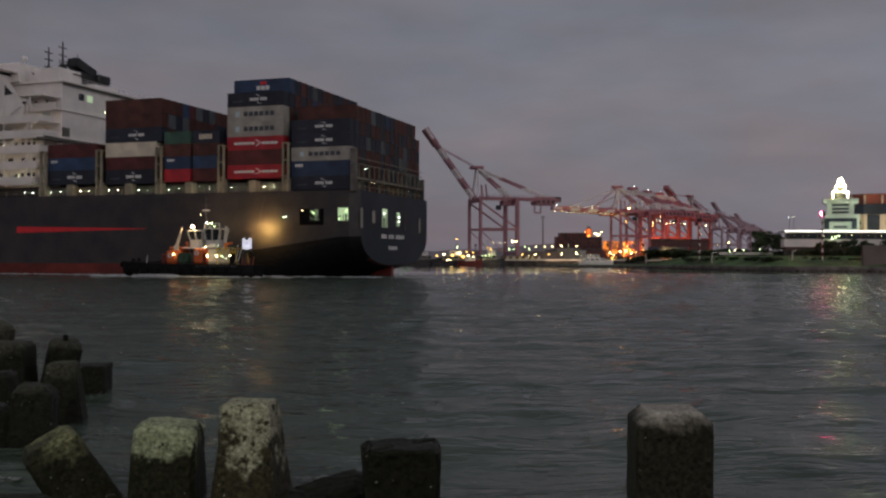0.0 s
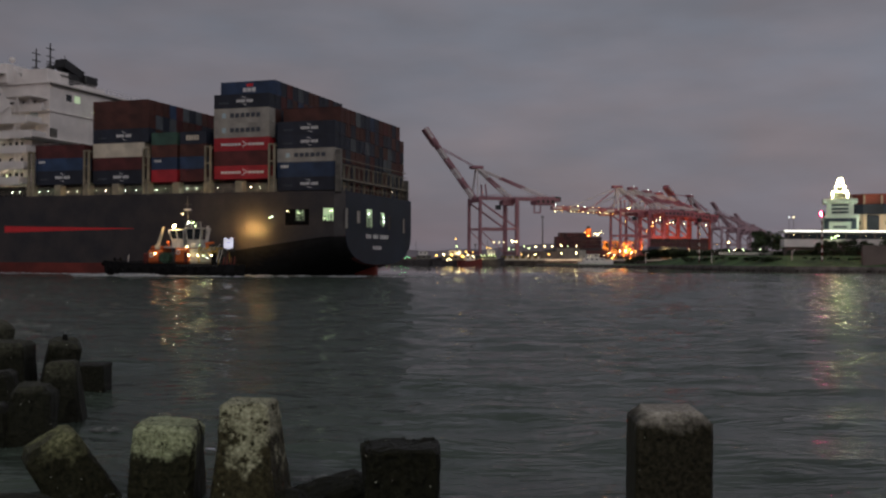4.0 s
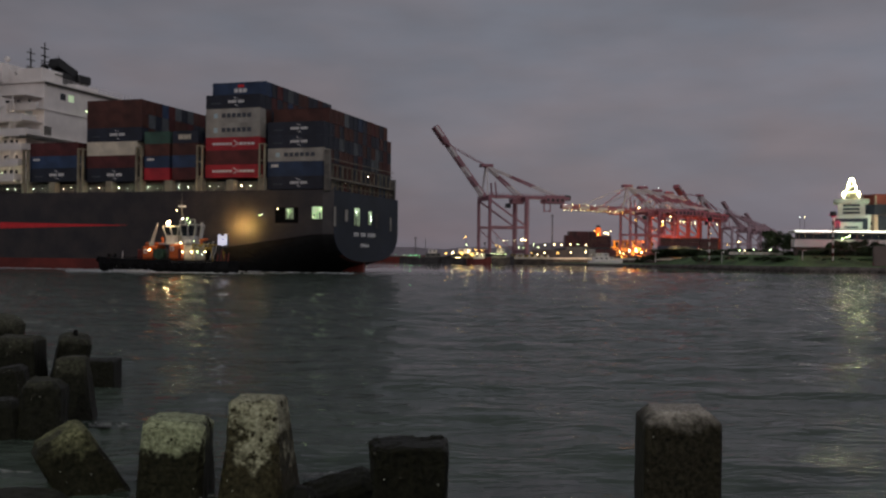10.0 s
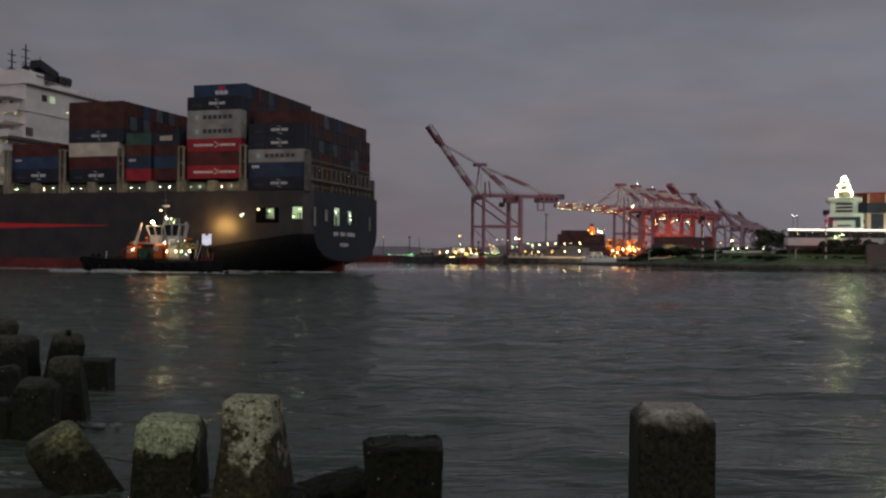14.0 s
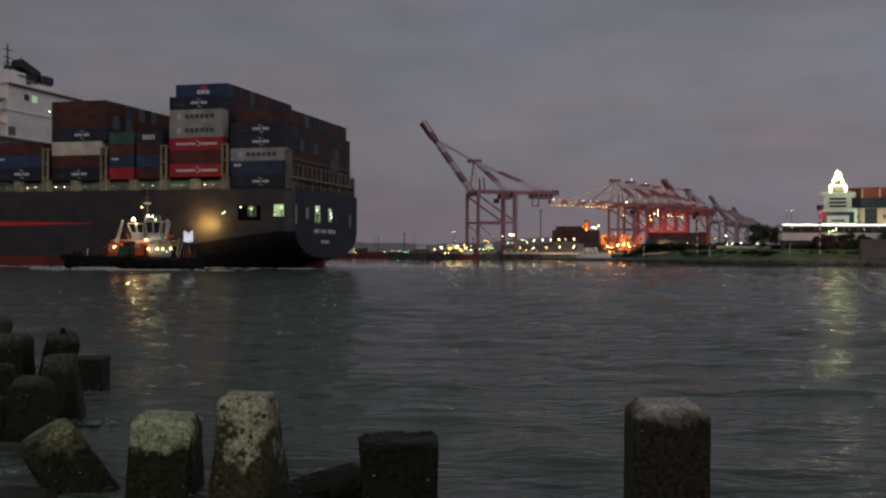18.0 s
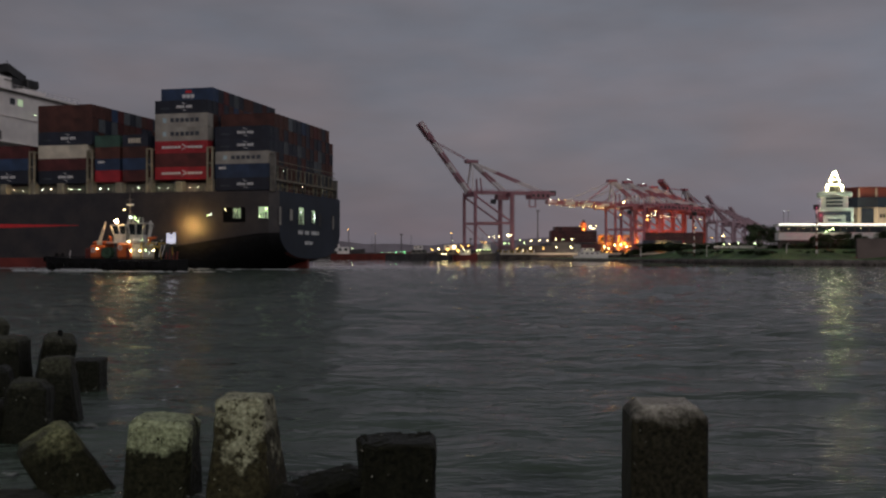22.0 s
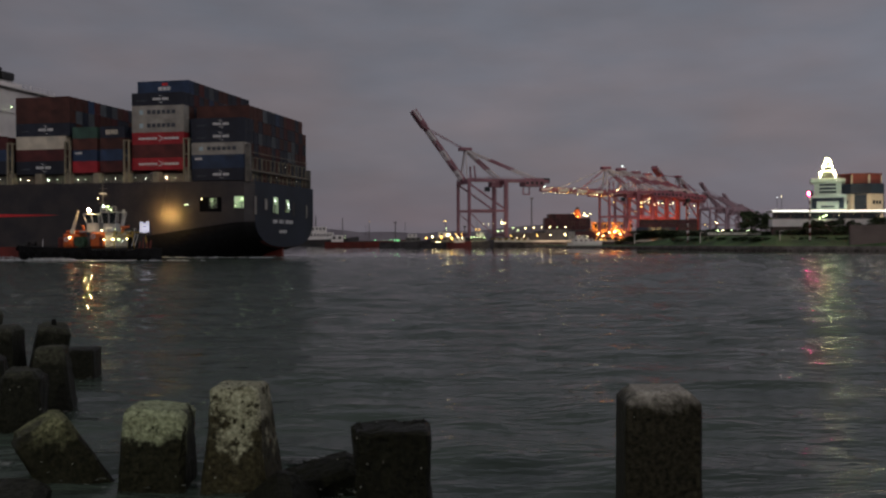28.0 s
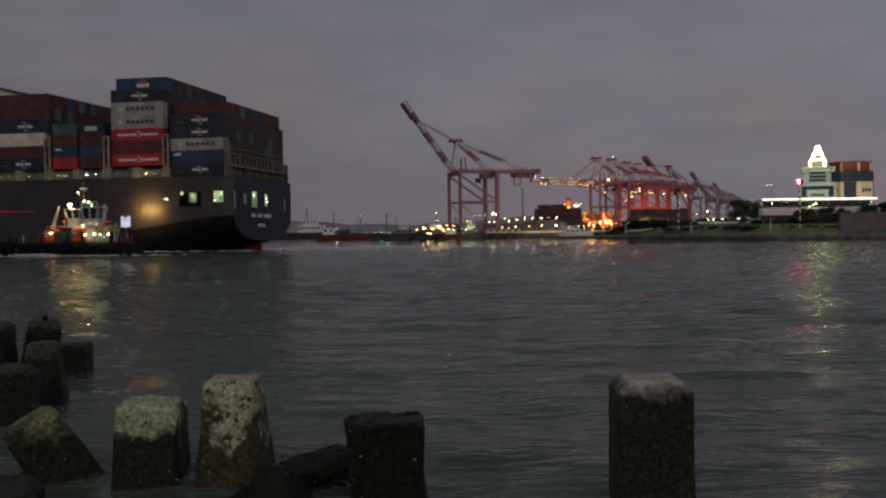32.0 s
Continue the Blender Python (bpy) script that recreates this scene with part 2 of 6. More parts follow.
    l(r.outputs[0], rr.inputs["Value"])
    l(rr.outputs[0], b.inputs["Roughness"])
    b1, b2 = n("ShaderNodeBump"), n("ShaderNodeBump")
    b1.inputs["Distance"].default_value, b2.inputs["Distance"].default_value = 0.075, 0.03
    l(fine.outputs["Fac"], b1.inputs["Height"])
    l(pit.outputs["Distance"], b2.inputs["Height"])
    l(b1.outputs[0], b2.inputs["Normal"])
    l(b2.outputs[0], b.inputs["Normal"])
    return m


M = {
    "water": water_material(),
    "concrete": concrete_material("sea_concrete", 0.62, ((0.15, 0.165, 0.095), (0.50, 0.53, 0.36)), 1.8, ((0.004, 0.004, 0.002), (0.036, 0.034, 0.019)), 0.26, 0.50),
    "concrete_patchy": concrete_material("patchy_concrete", 0.74, ((0.12, 0.115, 0.07), (0.58, 0.56, 0.42)), 3.0, ((0.006, 0.005, 0.003), (0.075, 0.064, 0.034)), 0.34, 0.53),
    "concrete_top": concrete_material("capped_concrete", 1.36, ((0.22, 0.195, 0.17), (0.58, 0.53, 0.48)), 0.9, ((0.004, 0.0035, 0.002), (0.050, 0.043, 0.028)), 0.3, 0.47),
    "concrete_wet": concrete_material("wet_concrete", 0.86, ((0.040, 0.041, 0.030), (0.16, 0.158, 0.118)), 1.5, ((0.004, 0.0042, 0.0026), (0.022, 0.0215, 0.014)), 0.7, 0.47),
    "concrete_weed": concrete_material("weed_covered_concrete", 1.30, ((0.03, 0.03, 0.02), (0.10, 0.10, 0.07)), 0.7, ((0.003, 0.003, 0.002), (0.020, 0.019, 0.011)), 0.3, 0.5),
    "concrete_moss": concrete_material("mossy_concrete", 0.58, ((0.050, 0.054, 0.026), (0.27, 0.265, 0.155)), 1.3, ((0.004, 0.004, 0.002), (0.034, 0.032, 0.018)), 0.30, 0.50),
    # same paint twice: warm lamplight put into the side's tint, none in the transom's
    "hull": mat("hull_lamplit_tint", (0.068, 0.058, 0.057), 0.5, 0, 0.3, 0.24, 0.05, 0.8, dark=(0.036, 0.035, 0.041), spec=0.4),
    "transom": mat("transom_unlit_tint", (0.026, 0.036, 0.058), 0.6, 0, 0.2, 0.12, 0.01, spec=0.3),
    "boot": mat("boot_red", (0.22, 0.035, 0.025), 0.6, 0, 0.25, 0.2, 0.01),
    "stripe": mat("stripe_red", (0.80, 0.035, 0.045), 0.5, 0, 0.1),
    "white": mat("ship_white", (0.88, 0.83, 0.80), 0.5, 0, 0.08, 0.3),
    "panel_blue": mat("panel_pale_blue", (0.50, 0.58, 0.62), 0.5, 0, 0.1, 0.3),
    "buff": mat("deck_buff", (0.42, 0.37, 0.27), 0.6, 0, 0.2, 0.5),
    "tan_steel": mat("lashing_tan", (0.26, 0.23, 0.17), 0.65, 0, 0.25, 0.8),
    # shade inside the mooring port put into a flat near-black colour
    "cavity_shade": mat("cavity_shade", (0.008, 0.008, 0.009), 0.9, 0, 0.2, 0.5, spec=0.05),
    "dark": mat("dark_steel", (0.03, 0.03, 0.032), 0.5, 0.2, 0.2, 0.5),
    "steel": mat("grey_steel", (0.22, 0.21, 0.19), 0.55, 0.3, 0.25, 0.5),
    "glass": mat("dark_glass", (0.02, 0.025, 0.03), 0.1, 0, 0.1),
    "navy": mat("box_navy", (0.024, 0.031, 0.052), 0.55, 0, 0.22, 0.35, 0.01, rnd=0.25),
    "blue": mat("box_blue", (0.036, 0.072, 0.155), 0.55, 0, 0.22, 0.35, 0.01, rnd=0.2),
    "brown": mat("box_brown", (0.112, 0.038, 0.028), 0.6, 0, 0.25, 0.35, 0.01, rnd=0.25),
    "maroon": mat("box_maroon", (0.115, 0.025, 0.025), 0.6, 0, 0.25, 0.35, 0.01, rnd=0.25),
    "red": mat("box_red", (0.50, 0.03, 0.045), 0.5, 0, 0.18, 0.35, 0.01, rnd=0.12),
    "slate": mat("box_slate", (0.11, 0.125, 0.14), 0.55, 0, 0.2, 0.35, 0.01, rnd=0.3),
    "grey": mat("box_grey", (0.42, 0.40, 0.36), 0.55, 0, 0.18, 0.35, 0.01, rnd=0.1),
    "cream": mat("box_cream", (0.80, 0.72, 0.58), 0.55, 0, 0.15, 0.35, 0.01),
    "green": mat("box_green", (0.06, 0.135, 0.105), 0.55, 0, 0.2, 0.35, 0.01, rnd=0.2),
    "letter": mat("white_lettering", (0.75, 0.75, 0.75), 0.5, 0, 0.05),
    "letter_dark": mat("dark_lettering", (0.06, 0.07, 0.09), 0.5, 0, 0.05),
    "letter_blue": mat("pale_blue_mark", (0.46, 0.60, 0.66), 0.5, 0, 0.05),
    "gear_green": mat("gear_green", (0.05, 0.11, 0.06), 0.6, 0, 0.3, 1.5),
    "tug_orange": mat("tug_orange", (0.72, 0.15, 0.03), 0.5, 0, 0.15, 0.8),
    "tug_white": mat("tug_white", (0.62, 0.61, 0.60), 0.5, 0, 0.2, 0.8),
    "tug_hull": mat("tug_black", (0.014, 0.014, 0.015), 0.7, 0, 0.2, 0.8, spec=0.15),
    # black hulls greyed: haze and lamplight put into the colour
    "boat_hazed": mat("boat_hazed_grey", (0.085, 0.078, 0.082), 0.7, 0, 0.2, 0.5, spec=0.2),
    # haze over the far masts put into a paler steel colour
    "haze": mat("hazed_steel", (0.26, 0.235, 0.25), 0.8, 0, 0.15, 0.5),
    # amber floodlit glow put partly into the carriers' colour
    "carrier": mat("carrier_glow_orange", (0.50, 0.22, 0.05), 0.5, 0, 0.2, 0.5),
    "yellow": mat("rail_yellow", (0.62, 0.42, 0.06), 0.5, 0, 0.15, 1),
    "rubber": mat("tyre_rubber", (0.010, 0.010, 0.010), 0.85, 0, 0.15, 2, spec=0.1),
    "crane_red": mat("crane_red", (0.45, 0.14, 0.185), 0.5, 0, 0.2, 0.1),
    # lit copy of the crane red: the floodlit glow put into the colour
    "crane_lit": mat("crane_lit_red", (0.52, 0.09, 0.07), 0.5, 0, 0.2, 0.1),
    # duller, greyer red: some haze put into the nearest crane's colour
    "crane_dull": mat("crane_hazed_near_red", (0.38, 0.165, 0.21), 0.6, 0, 0.2, 0.1),
    # distance haze put into the colour: paler pink than the near cranes' red
    "crane_hazed": mat("crane_hazed", (0.48, 0.32, 0.37), 0.6, 0, 0.15, 0.1),
    "crane_white": mat("crane_white", (0.74, 0.68, 0.70), 0.5, 0, 0.15, 0.1),
    "grass": mat("bank_grass", (0.105, 0.20, 0.058), 0.9, 0, 0.35, 0.12, 0.3, 1.2),
    "leaf": mat("foliage", (0.075, 0.115, 0.045), 0.8, 0, 0.35, 0.8),
    "bark": mat("bark", (0.08, 0.06, 0.045), 0.9, 0, 0.3, 2),
    "stone": mat("revetment_stone", (0.12, 0.095, 0.08), 0.9, 0, 0.35, 0.4, 0.2, 1.0),
    "stained_wall": mat("stained_wall", (0.19, 0.165, 0.145), 0.85, 0, 0.3, 0.3, 0.03),
    "quay": mat("quay_concrete", (0.30, 0.27, 0.24), 0.85, 0, 0.25, 0.1, 0.02),
    "tower": mat("tower_render", (0.62, 0.68, 0.58), 0.7, 0, 0.10, 0.2),
    "brownwall": mat("brown_wall", (0.20, 0.155, 0.14), 0.85, 0, 0.2, 0.15),
    "tan": mat("office_tan", (0.70, 0.58, 0.42), 0.7, 0, 0.12, 0.2),
    "office_glass": mat("office_glass", (0.035, 0.055, 0.075), 0.15, 0, 0.2, 0.2),
    "office_red": mat("office_red", (0.30, 0.065, 0.042), 0.6, 0, 0.2, 0.2),
    # haze over the far hills put into their grey-violet colour
    "hill": mat("far_hill_hazed", (0.29, 0.26, 0.29), 1.0, 0, 0.2, 0.01),
    "foam": mat("sea_foam", (0.62, 0.64, 0.66), 0.8, 0, 0.35, 3, 0.02, spec=0.2),
    "foam_thin": mat("thin_foam", (0.30, 0.31, 0.30), 0.7, 0, 0.4, 6, 0.02, spec=0.3),
    "deckcool": glow("deck_lamp_cool", (0.80, 1.0, 0.68), 34),
    "cool": glow("lamp_cool", (0.85, 1.0, 0.92), 10),
    "warm": glow("lamp_warm", (1.0, 0.80, 0.38), 16),
    "amber": glow("lamp_amber", (1.0, 0.54, 0.11), 8),
    "lime": glow("lamp_lime", (0.72, 1.0, 0.45), 9),
    "crown": glow("crown_light", (1.0, 0.98, 0.55), 26),
    "crownlamp": glow("crown_lamp", (1.0, 0.93, 0.40), 1100),
    "strip": glow("strip_light", (1.0, 0.97, 0.86), 2.4),
    "redlamp": glow("lamp_red", (1.0, 0.03, 0.10), 260),
    "greenlamp": glow("lamp_green", (0.25, 1.0, 0.35), 8),
    "tuglamp": glow("tug_lamp", (1.0, 0.66, 0.30), 340),
    "room": glow("lit_room", (0.72, 0.95, 0.58), 0.28),
    "floodpanel": glow("white_glow_panel", (0.86, 0.86, 1.0), 0.42),
    "hot": glow("lamp_hot", (1.0, 0.60, 0.18), 1500),
    "decktube": glow("deck_tube_lamp", (1.0, 0.84, 0.62), 6.0),
    "decklamp": glow("deck_lamp", (1.0, 0.76, 0.42), 100),
}


# ---- building helpers ----
def box(bm, a, b, bevel=0.0):
    """An axis-aligned box between two corners."""
    x0, x1 = sorted((a[0], b[0]))
    y0, y1 = sorted((a[1], b[1]))
    z0, z1 = sorted((a[2], b[2]))
    v = [bm.verts.new(p) for p in ((x0, y0, z0), (x1, y0, z0), (x1, y1, z0), (x0, y1, z0), (x0, y0, z1), (x1, y0, z1), (x1, y1, z1), (x0, y1, z1))]
    f = [bm.faces.new([v[i] for i in q]) for q in ((3, 2, 1, 0), (4, 5, 6, 7), (0, 1, 5, 4), (1, 2, 6, 5), (2, 3, 7, 6), (3, 0, 4, 7))]
    if bevel:
        bmesh.ops.bevel(bm, geom=list({e for k in f for e in k.edges}), offset=bevel, segments=1, affect="EDGES")
    return bm


def bar(bm, p, q, w, h=None):
    """A straight bar of rectangular section from p to q."""
    p, q = Vector(p), Vector(q)
    d = (q - p).normalized()
    side = d.cross(Vector((0, 0, 1)))
    side = side.normalized() if side.length > 1e-4 else Vector((1, 0, 0))
    up = side.cross(d).normalized()
    a, b = side * w / 2, up * (h or w) / 2
    r = [[bm.verts.new(c + i * a + j * b) for i, j in ((-1, -1), (1, -1), (1, 1), (-1, 1))] for c in (p, q)]
    for k in range(4):
        bm.faces.new((r[0][k], r[0][(k + 1) % 4], r[1][(k + 1) % 4], r[1][k]))
    bm.faces.new(r[0][::-1])
    bm.faces.new(r[1])
    return bm


def tube(bm, p, q, r0, r1=None, n=8):
    """A round, tapered rod from p to q."""
    p, q = Vector(p), Vector(q)
    r1 = r0 if r1 is None else r1
    d = (q - p).normalized()
    side = d.cross(Vector((0, 0, 1)))
    side = side.normalized() if side.length > 1e-4 else Vector((1, 0, 0))
    up = side.cross(d).normalized()
    rings = [[bm.verts.new(c + (side * math.cos(2 * math.pi * k / n) + up * math.sin(2 * math.pi * k / n)) * r) for k in range(n)] for c, r in ((p, r0), (q, r1))]
    for k in range(n):
        bm.faces.new((rings[0][k], rings[0][(k + 1) % n], rings[1][(k + 1) % n], rings[1][k]))
    bm.faces.new(rings[0][::-1])
    bm.faces.new(rings[1])
    return bm


def ball(bm, c, r, n=8, squash=1.0):
    bmesh.ops.create_uvsphere(bm, u_segments=n, v_segments=max(5, n // 2 + 1), radius=r,
                              matrix=Matrix.Translation(c) @ Matrix.Diagonal((1, 1, squash, 1)))
    return bm


def mesh_of(name, bm, material):
    bmesh.ops.recalc_face_normals(bm, faces=bm.faces)
    me = bpy.data.meshes.new(name)
    bm.to_mesh(me)
    bm.free()
    me.materials.append(M[material])
    return me


def part(name, bm, material, parent, label=""):
    """Links a bmesh as one mesh object under a thing or a part."""
    ob = new(name, bm if isinstance(bm, bpy.types.Mesh) else mesh_of(name, bm, material))
    ob.parent = parent
    if label:
        tagged(ob, label)
    return ob


def thing(name, m, label, category, group="", kind=""):
    ob = new(name)
    ob.matrix_world = m
    return tagged(ob, label, category, group, kind)


def solid(name, bm, material, label, category="", group="", kind="", m=None):
    ob = new(name, mesh_of(name, bm, material))
    if m is not None:
        ob.matrix_world = m
    return tagged(ob, label, category, group, kind)


def B():
    return bmesh.new()


def foam_patch(bm, x, y, r, rnd, z=0.05, peak=0.05):
    """A flat ragged fleck of foam."""
    n = 11
    v = [bm.verts.new((x + 1.9 * r * math.cos(6.283 * k / n) * rnd.uniform(0.45, 1.1), y + r * math.sin(6.283 * k / n) * rnd.uniform(0.45, 1.1), z + rnd.uniform(0, 0.02))) for k in range(n)]
    c = bm.verts.new((x, y, z + peak * rnd.uniform(0.4, 1.0)))
    for k in range(n):
        bm.faces.new((v[k], v[(k + 1) % n], c))


SPHERE = {}


def bulb(parent, p, r, material, name="lamp"):
    """A small glowing lamp, sharing its mesh with others of its size and colour."""
    r *= 0.50
    k = (material, round(r, 3))
    if k not in SPHERE:
        SPHERE[k] = mesh_of("lamp", ball(B(), (0, 0, 0), r), material)
    ob = part(name, SPHERE[k], material, parent)
    ob.location = p
    return ob


# ---- water ----
def water():
    """A fan of wave-shaped water, fine near the sea wall and coarse towards the horizon."""
    radii = list(np.concatenate([np.linspace(1, 6, 8), np.geomspace(6.3, 260, 300), np.geomspace(270, 4500, 30)]))
    angs = np.radians(np.concatenate([np.linspace(1, 57, 40), np.linspace(57.2, 122.8, 400), np.linspace(123, 179, 40)]))
    r, a = np.meshgrid(radii, angs, indexing="ij")
    x, y = r * np.cos(a), r * np.sin(a)
    rng = np.random.RandomState(4)
    z = np.zeros_like(x)
    for _ in range(60):
        wl = rng.uniform(0.75, 5.5)
        th = rng.normal(-0.2, 0.62) + math.pi / 2
        amp = 0.0038 * wl ** 0.72
        damp = np.clip(1.6 - r * 0.008 / wl * 2.0, 0, 1)
        z += amp * damp * np.sin(2 * math.pi / wl * (x * math.cos(th) + y * math.sin(th)) + rng.uniform(0, 6.3))
    nr, na = r.shape
    verts = np.stack([x, y, z], -1).reshape(-1, 3)
    idx = np.arange(nr * na).reshape(nr, na)
    faces = np.stack([idx[:-1, :-1], idx[1:, :-1], idx[1:, 1:], idx[:-1, 1:]], -1).reshape(-1, 4)
    me = bpy.data.meshes.new("water")
    me.from_pydata(verts.tolist(), [], faces.tolist())
    me.polygons.foreach_set("use_smooth", [True] * len(faces))
    me.materials.append(M["water"])
    me.update()
    ob = new("water", me)
    return tagged(ob, "dark grey rippled harbour water at dusk", "water", kind="structure")


WATER = water()
bed = solid("seabed", box(B(), (-4000, -300, -14), (4000, 4800, -13)), "stone", "dark harbour bed under the water", "ground", kind="structure")
shore = solid("ground", box(B(), (-600, -200, -13), (600, 1.2, 1.9)), "quay", "concrete sea wall under the camera", "ground", kind="structure")


# ---- breakwater blocks ----
def leg_block(label, x, y, top, w_top, w_low, turn, lean=(0, 0), depth=3.2, chamfer=0.12, rough=0.03, seed=1, material="concrete", corner=0.72, flat=1.0):
    """One concrete armour block: a tapered, chamfered leg that stands up, with three legs splayed below the water."""
    ob = new("tetrapod")

    def leg(p, d, up_hint, r0, r1, length):
        bm = B()
        d = Vector(d).normalized()
        u = d.cross(Vector(up_hint)).normalized()
        v = d.cross(u).normalized()
        prof = [(p + d * length * k / 16, r0 + (r1 - r0) * k / 16) for k in range(17)]
        prof.append((p + d * (length + chamfer * 0.55), r1 - chamfer * 0.5))
        prof.append((p + d * (length + chamfer), r1 - chamfer))
        for k in (0.7, 0.4, 0.1):
            prof.append((p + d * (length + chamfer), (r1 - chamfer) * k))
        side = [(-1, -corner), (-corner, -1)] + [(k * corner / 3, -1) for k in (-2, -1, 0, 1, 2)] + [(corner, -1), (1, -corner)]
        ring0 = []
        for turn_k in range(4):
            a = math.pi / 2 * turn_k
            for i, j in side[1:]:
                ring0.append((i * math.cos(a) - j * math.sin(a), i * math.sin(a) + j * math.cos(a)))
        n = len(ring0)
        rings = []
        for c, r in prof:
            ring = []
            for i, j in ring0:
                q = c + u * i * r + v * j * r * flat
                off = Vector((seed * 3.1, seed, 0))
                q += noise.noise_vector(q * 1.4 + off) * rough * 1.2 + noise.noise_vector(q * 6.0 + off) * rough * 0.5 + noise.noise_vector(q * 17 + off) * rough * 0.22
                ring.append(bm.verts.new(q))
            rings.append(ring)
        for a, b in zip(rings, rings[1:]):
            for k in range(n):
                bm.faces.new((a[k], a[(k + 1) % n], b[(k + 1) % n], b[k]))
        bm.faces.new(rings[-1])
        bm.faces.new(rings[0][::-1])
        part("leg", bm, material, ob)

    hub = Vector((0, 0, 0))
    leg(hub, (0, 0, 1), (0, 1, 0), w_low / 2, w_top / 2, depth - chamfer)
    for k in range(3):
        a = radians(90 + 120 * k)
        leg(hub, (math.cos(a) * 0.94, math.sin(a) * 0.94, -0.33), (0, 0, 1), w_low / 2, w_top / 2, depth * 0.55)
    tilt = Euler((radians(lean[0]), radians(lean[1]), 0)).to_matrix().to_4x4()
    head = tilt @ Vector((0, 0, depth))
    ob.matrix_world = Matrix.Translation(Vector((x, y, top)) - head) @ tilt @ pose(0, 0, 0, 0, 0, turn)
    return tagged(ob, label, "breakwater block", "concrete blocks of the breakwater")


PALE = "pale weathered concrete breakwater block with dark weed below"
DARK = "dark wet concrete breakwater block standing in the water"
WET = "concrete_wet"
leg_block("square concrete breakwater block with a pale dry top", 3.02, 13.3, 1.60, 0.97, 1.06, -3, chamfer=0.15, rough=0.014, seed=1, material="concrete_top", corner=0.93)
crusted = leg_block(DARK, -0.57, 13.2, 1.13, 0.99, 0.92, 3, (0, -2.5), chamfer=0.04, rough=0.075, seed=2, material="concrete_weed", corner=0.9)
leg_block(PALE, -4.12, 15.0, 1.11, 0.92, 1.12, 4, (0, 2.2), chamfer=0.09, rough=0.05, seed=3, corner=0.84)
leg_block("tall tapered concrete breakwater block with pale and brown patches", -2.86, 14.8, 1.47, 0.68, 1.40, -6, chamfer=0.04, rough=0.04, seed=4, corner=0.86, material="concrete_patchy")
leg_block("toppled mossy concrete breakwater block leaning over", -6.02, 15.0, 0.84, 0.82, 1.02, 24, (14, -29), seed=5, corner=0.88, rough=0.04, material="concrete_moss")
leg_block(DARK, -8.28, 21.6, 1.33, 0.62, 1.55, 12, seed=6, material=WET, corner=0.84, chamfer=0.06)
leg_block(DARK, -7.98, 19.4, 1.08, 0.72, 1.42, 8, (0, 3), seed=7, material=WET, corner=0.8, rough=0.06)
leg_block(DARK, -8.85, 19.2, 0.74, 0.9, 1.3, 20, seed=8, material=WET)
leg_block(DARK, -9.30, 26.3, 0.76, 0.84, 0.92, 4, seed=9, material=WET, corner=0.92, chamfer=0.04)
leg_block(DARK, -10.75, 28.3, 1.22, 0.85, 1.25, 22, (6, 12), seed=10, material=WET, rough=0.04)
leg_block(DARK, -12.1, 27.6, 1.24, 1.20, 1.4, 6, seed=11, material=WET, corner=0.92)
leg_block(DARK, -14.5, 32.0, 1.50, 1.2, 1.7, 35, (0, 12), seed=12, material=WET)
leg_block("low mossy concrete breakwater block awash at the edge", -5.65, 13.0, 0.36, 1.1, 1.3, 10, (6, 4), seed=13, material="concrete_moss")
leg_block(DARK, -11.0, 24.0, 0.75, 1.2, 1.5, 15, (0, -10), seed=14, material=WET)
leg_block("low wet slab of a sunken breakwater block", -1.02, 14.5, 0.20, 0.66, 0.95, 22, (10, 66), seed=15, material="concrete_weed", rough=0.07, chamfer=0.16)
leg_block("low wet slab of a sunken breakwater block", -1.75, 13.6, 0.10, 0.8, 1.1, 30, (12, 50), seed=16, material="concrete_weed")


def shell_crust(block, half, top, count, seed):
    """Barnacles and mussels grown over the rim of a block's head."""
    rnd = random.Random(seed)
    bm, shells = B(), B()
    for k in range(count):
        a, edge = rnd.uniform(-half, half), half * (1 - abs(rnd.gauss(0, 0.16)))
        x, y = rnd.choice(((a, edge), (a, -edge), (edge, a), (-edge, a), (a, -edge)))
        r = rnd.uniform(0.014, 0.045) * (1.3 if rnd.random() < 0.15 else 1)
        z = top - 0.05 + rnd.uniform(-0.03, 0.04) if rnd.random() < 0.75 else top - rnd.uniform(0.05, 0.5)
        into = shells if rnd.random() < 0.12 else bm
        r = r * 0.45 if into is shells else r
        ring = [into.verts.new((x + r * math.cos(b) * rnd.uniform(0.7, 1.2), y + r * math.sin(b) * rnd.uniform(0.7, 1.2), z - r * 0.6)) for b in (0, 1.26, 2.51, 3.77, 5.03)]
        tip = into.verts.new((x + rnd.uniform(-0.3, 0.3) * r, y, z + r * rnd.uniform(0.2, 0.7)))
        for q in range(5):
            into.faces.new((ring[q], ring[(q + 1) % 5], tip))
        into.faces.new(ring[::-1])
    tagged(part("shell_crust", bm, "concrete_weed", block, "dark crust of mussels and barnacles"), kind="stuff")
    tagged(part("barnacles", shells, "quay", block, "pale barnacle shells"), kind="stuff")


shell_crust(crusted, 0.48, 3.2, 220, 3)

# lifting lug added for the small dark lump on this block
solid("lifting_lug", tube(B(), (0, 0, 0), (0, 0, 0.22), 0.09, 0.06, 8), "rubber", "short dark iron stub on top of a breakwater block", "stub", m=pose(-10.78, 28.3, 1.16))


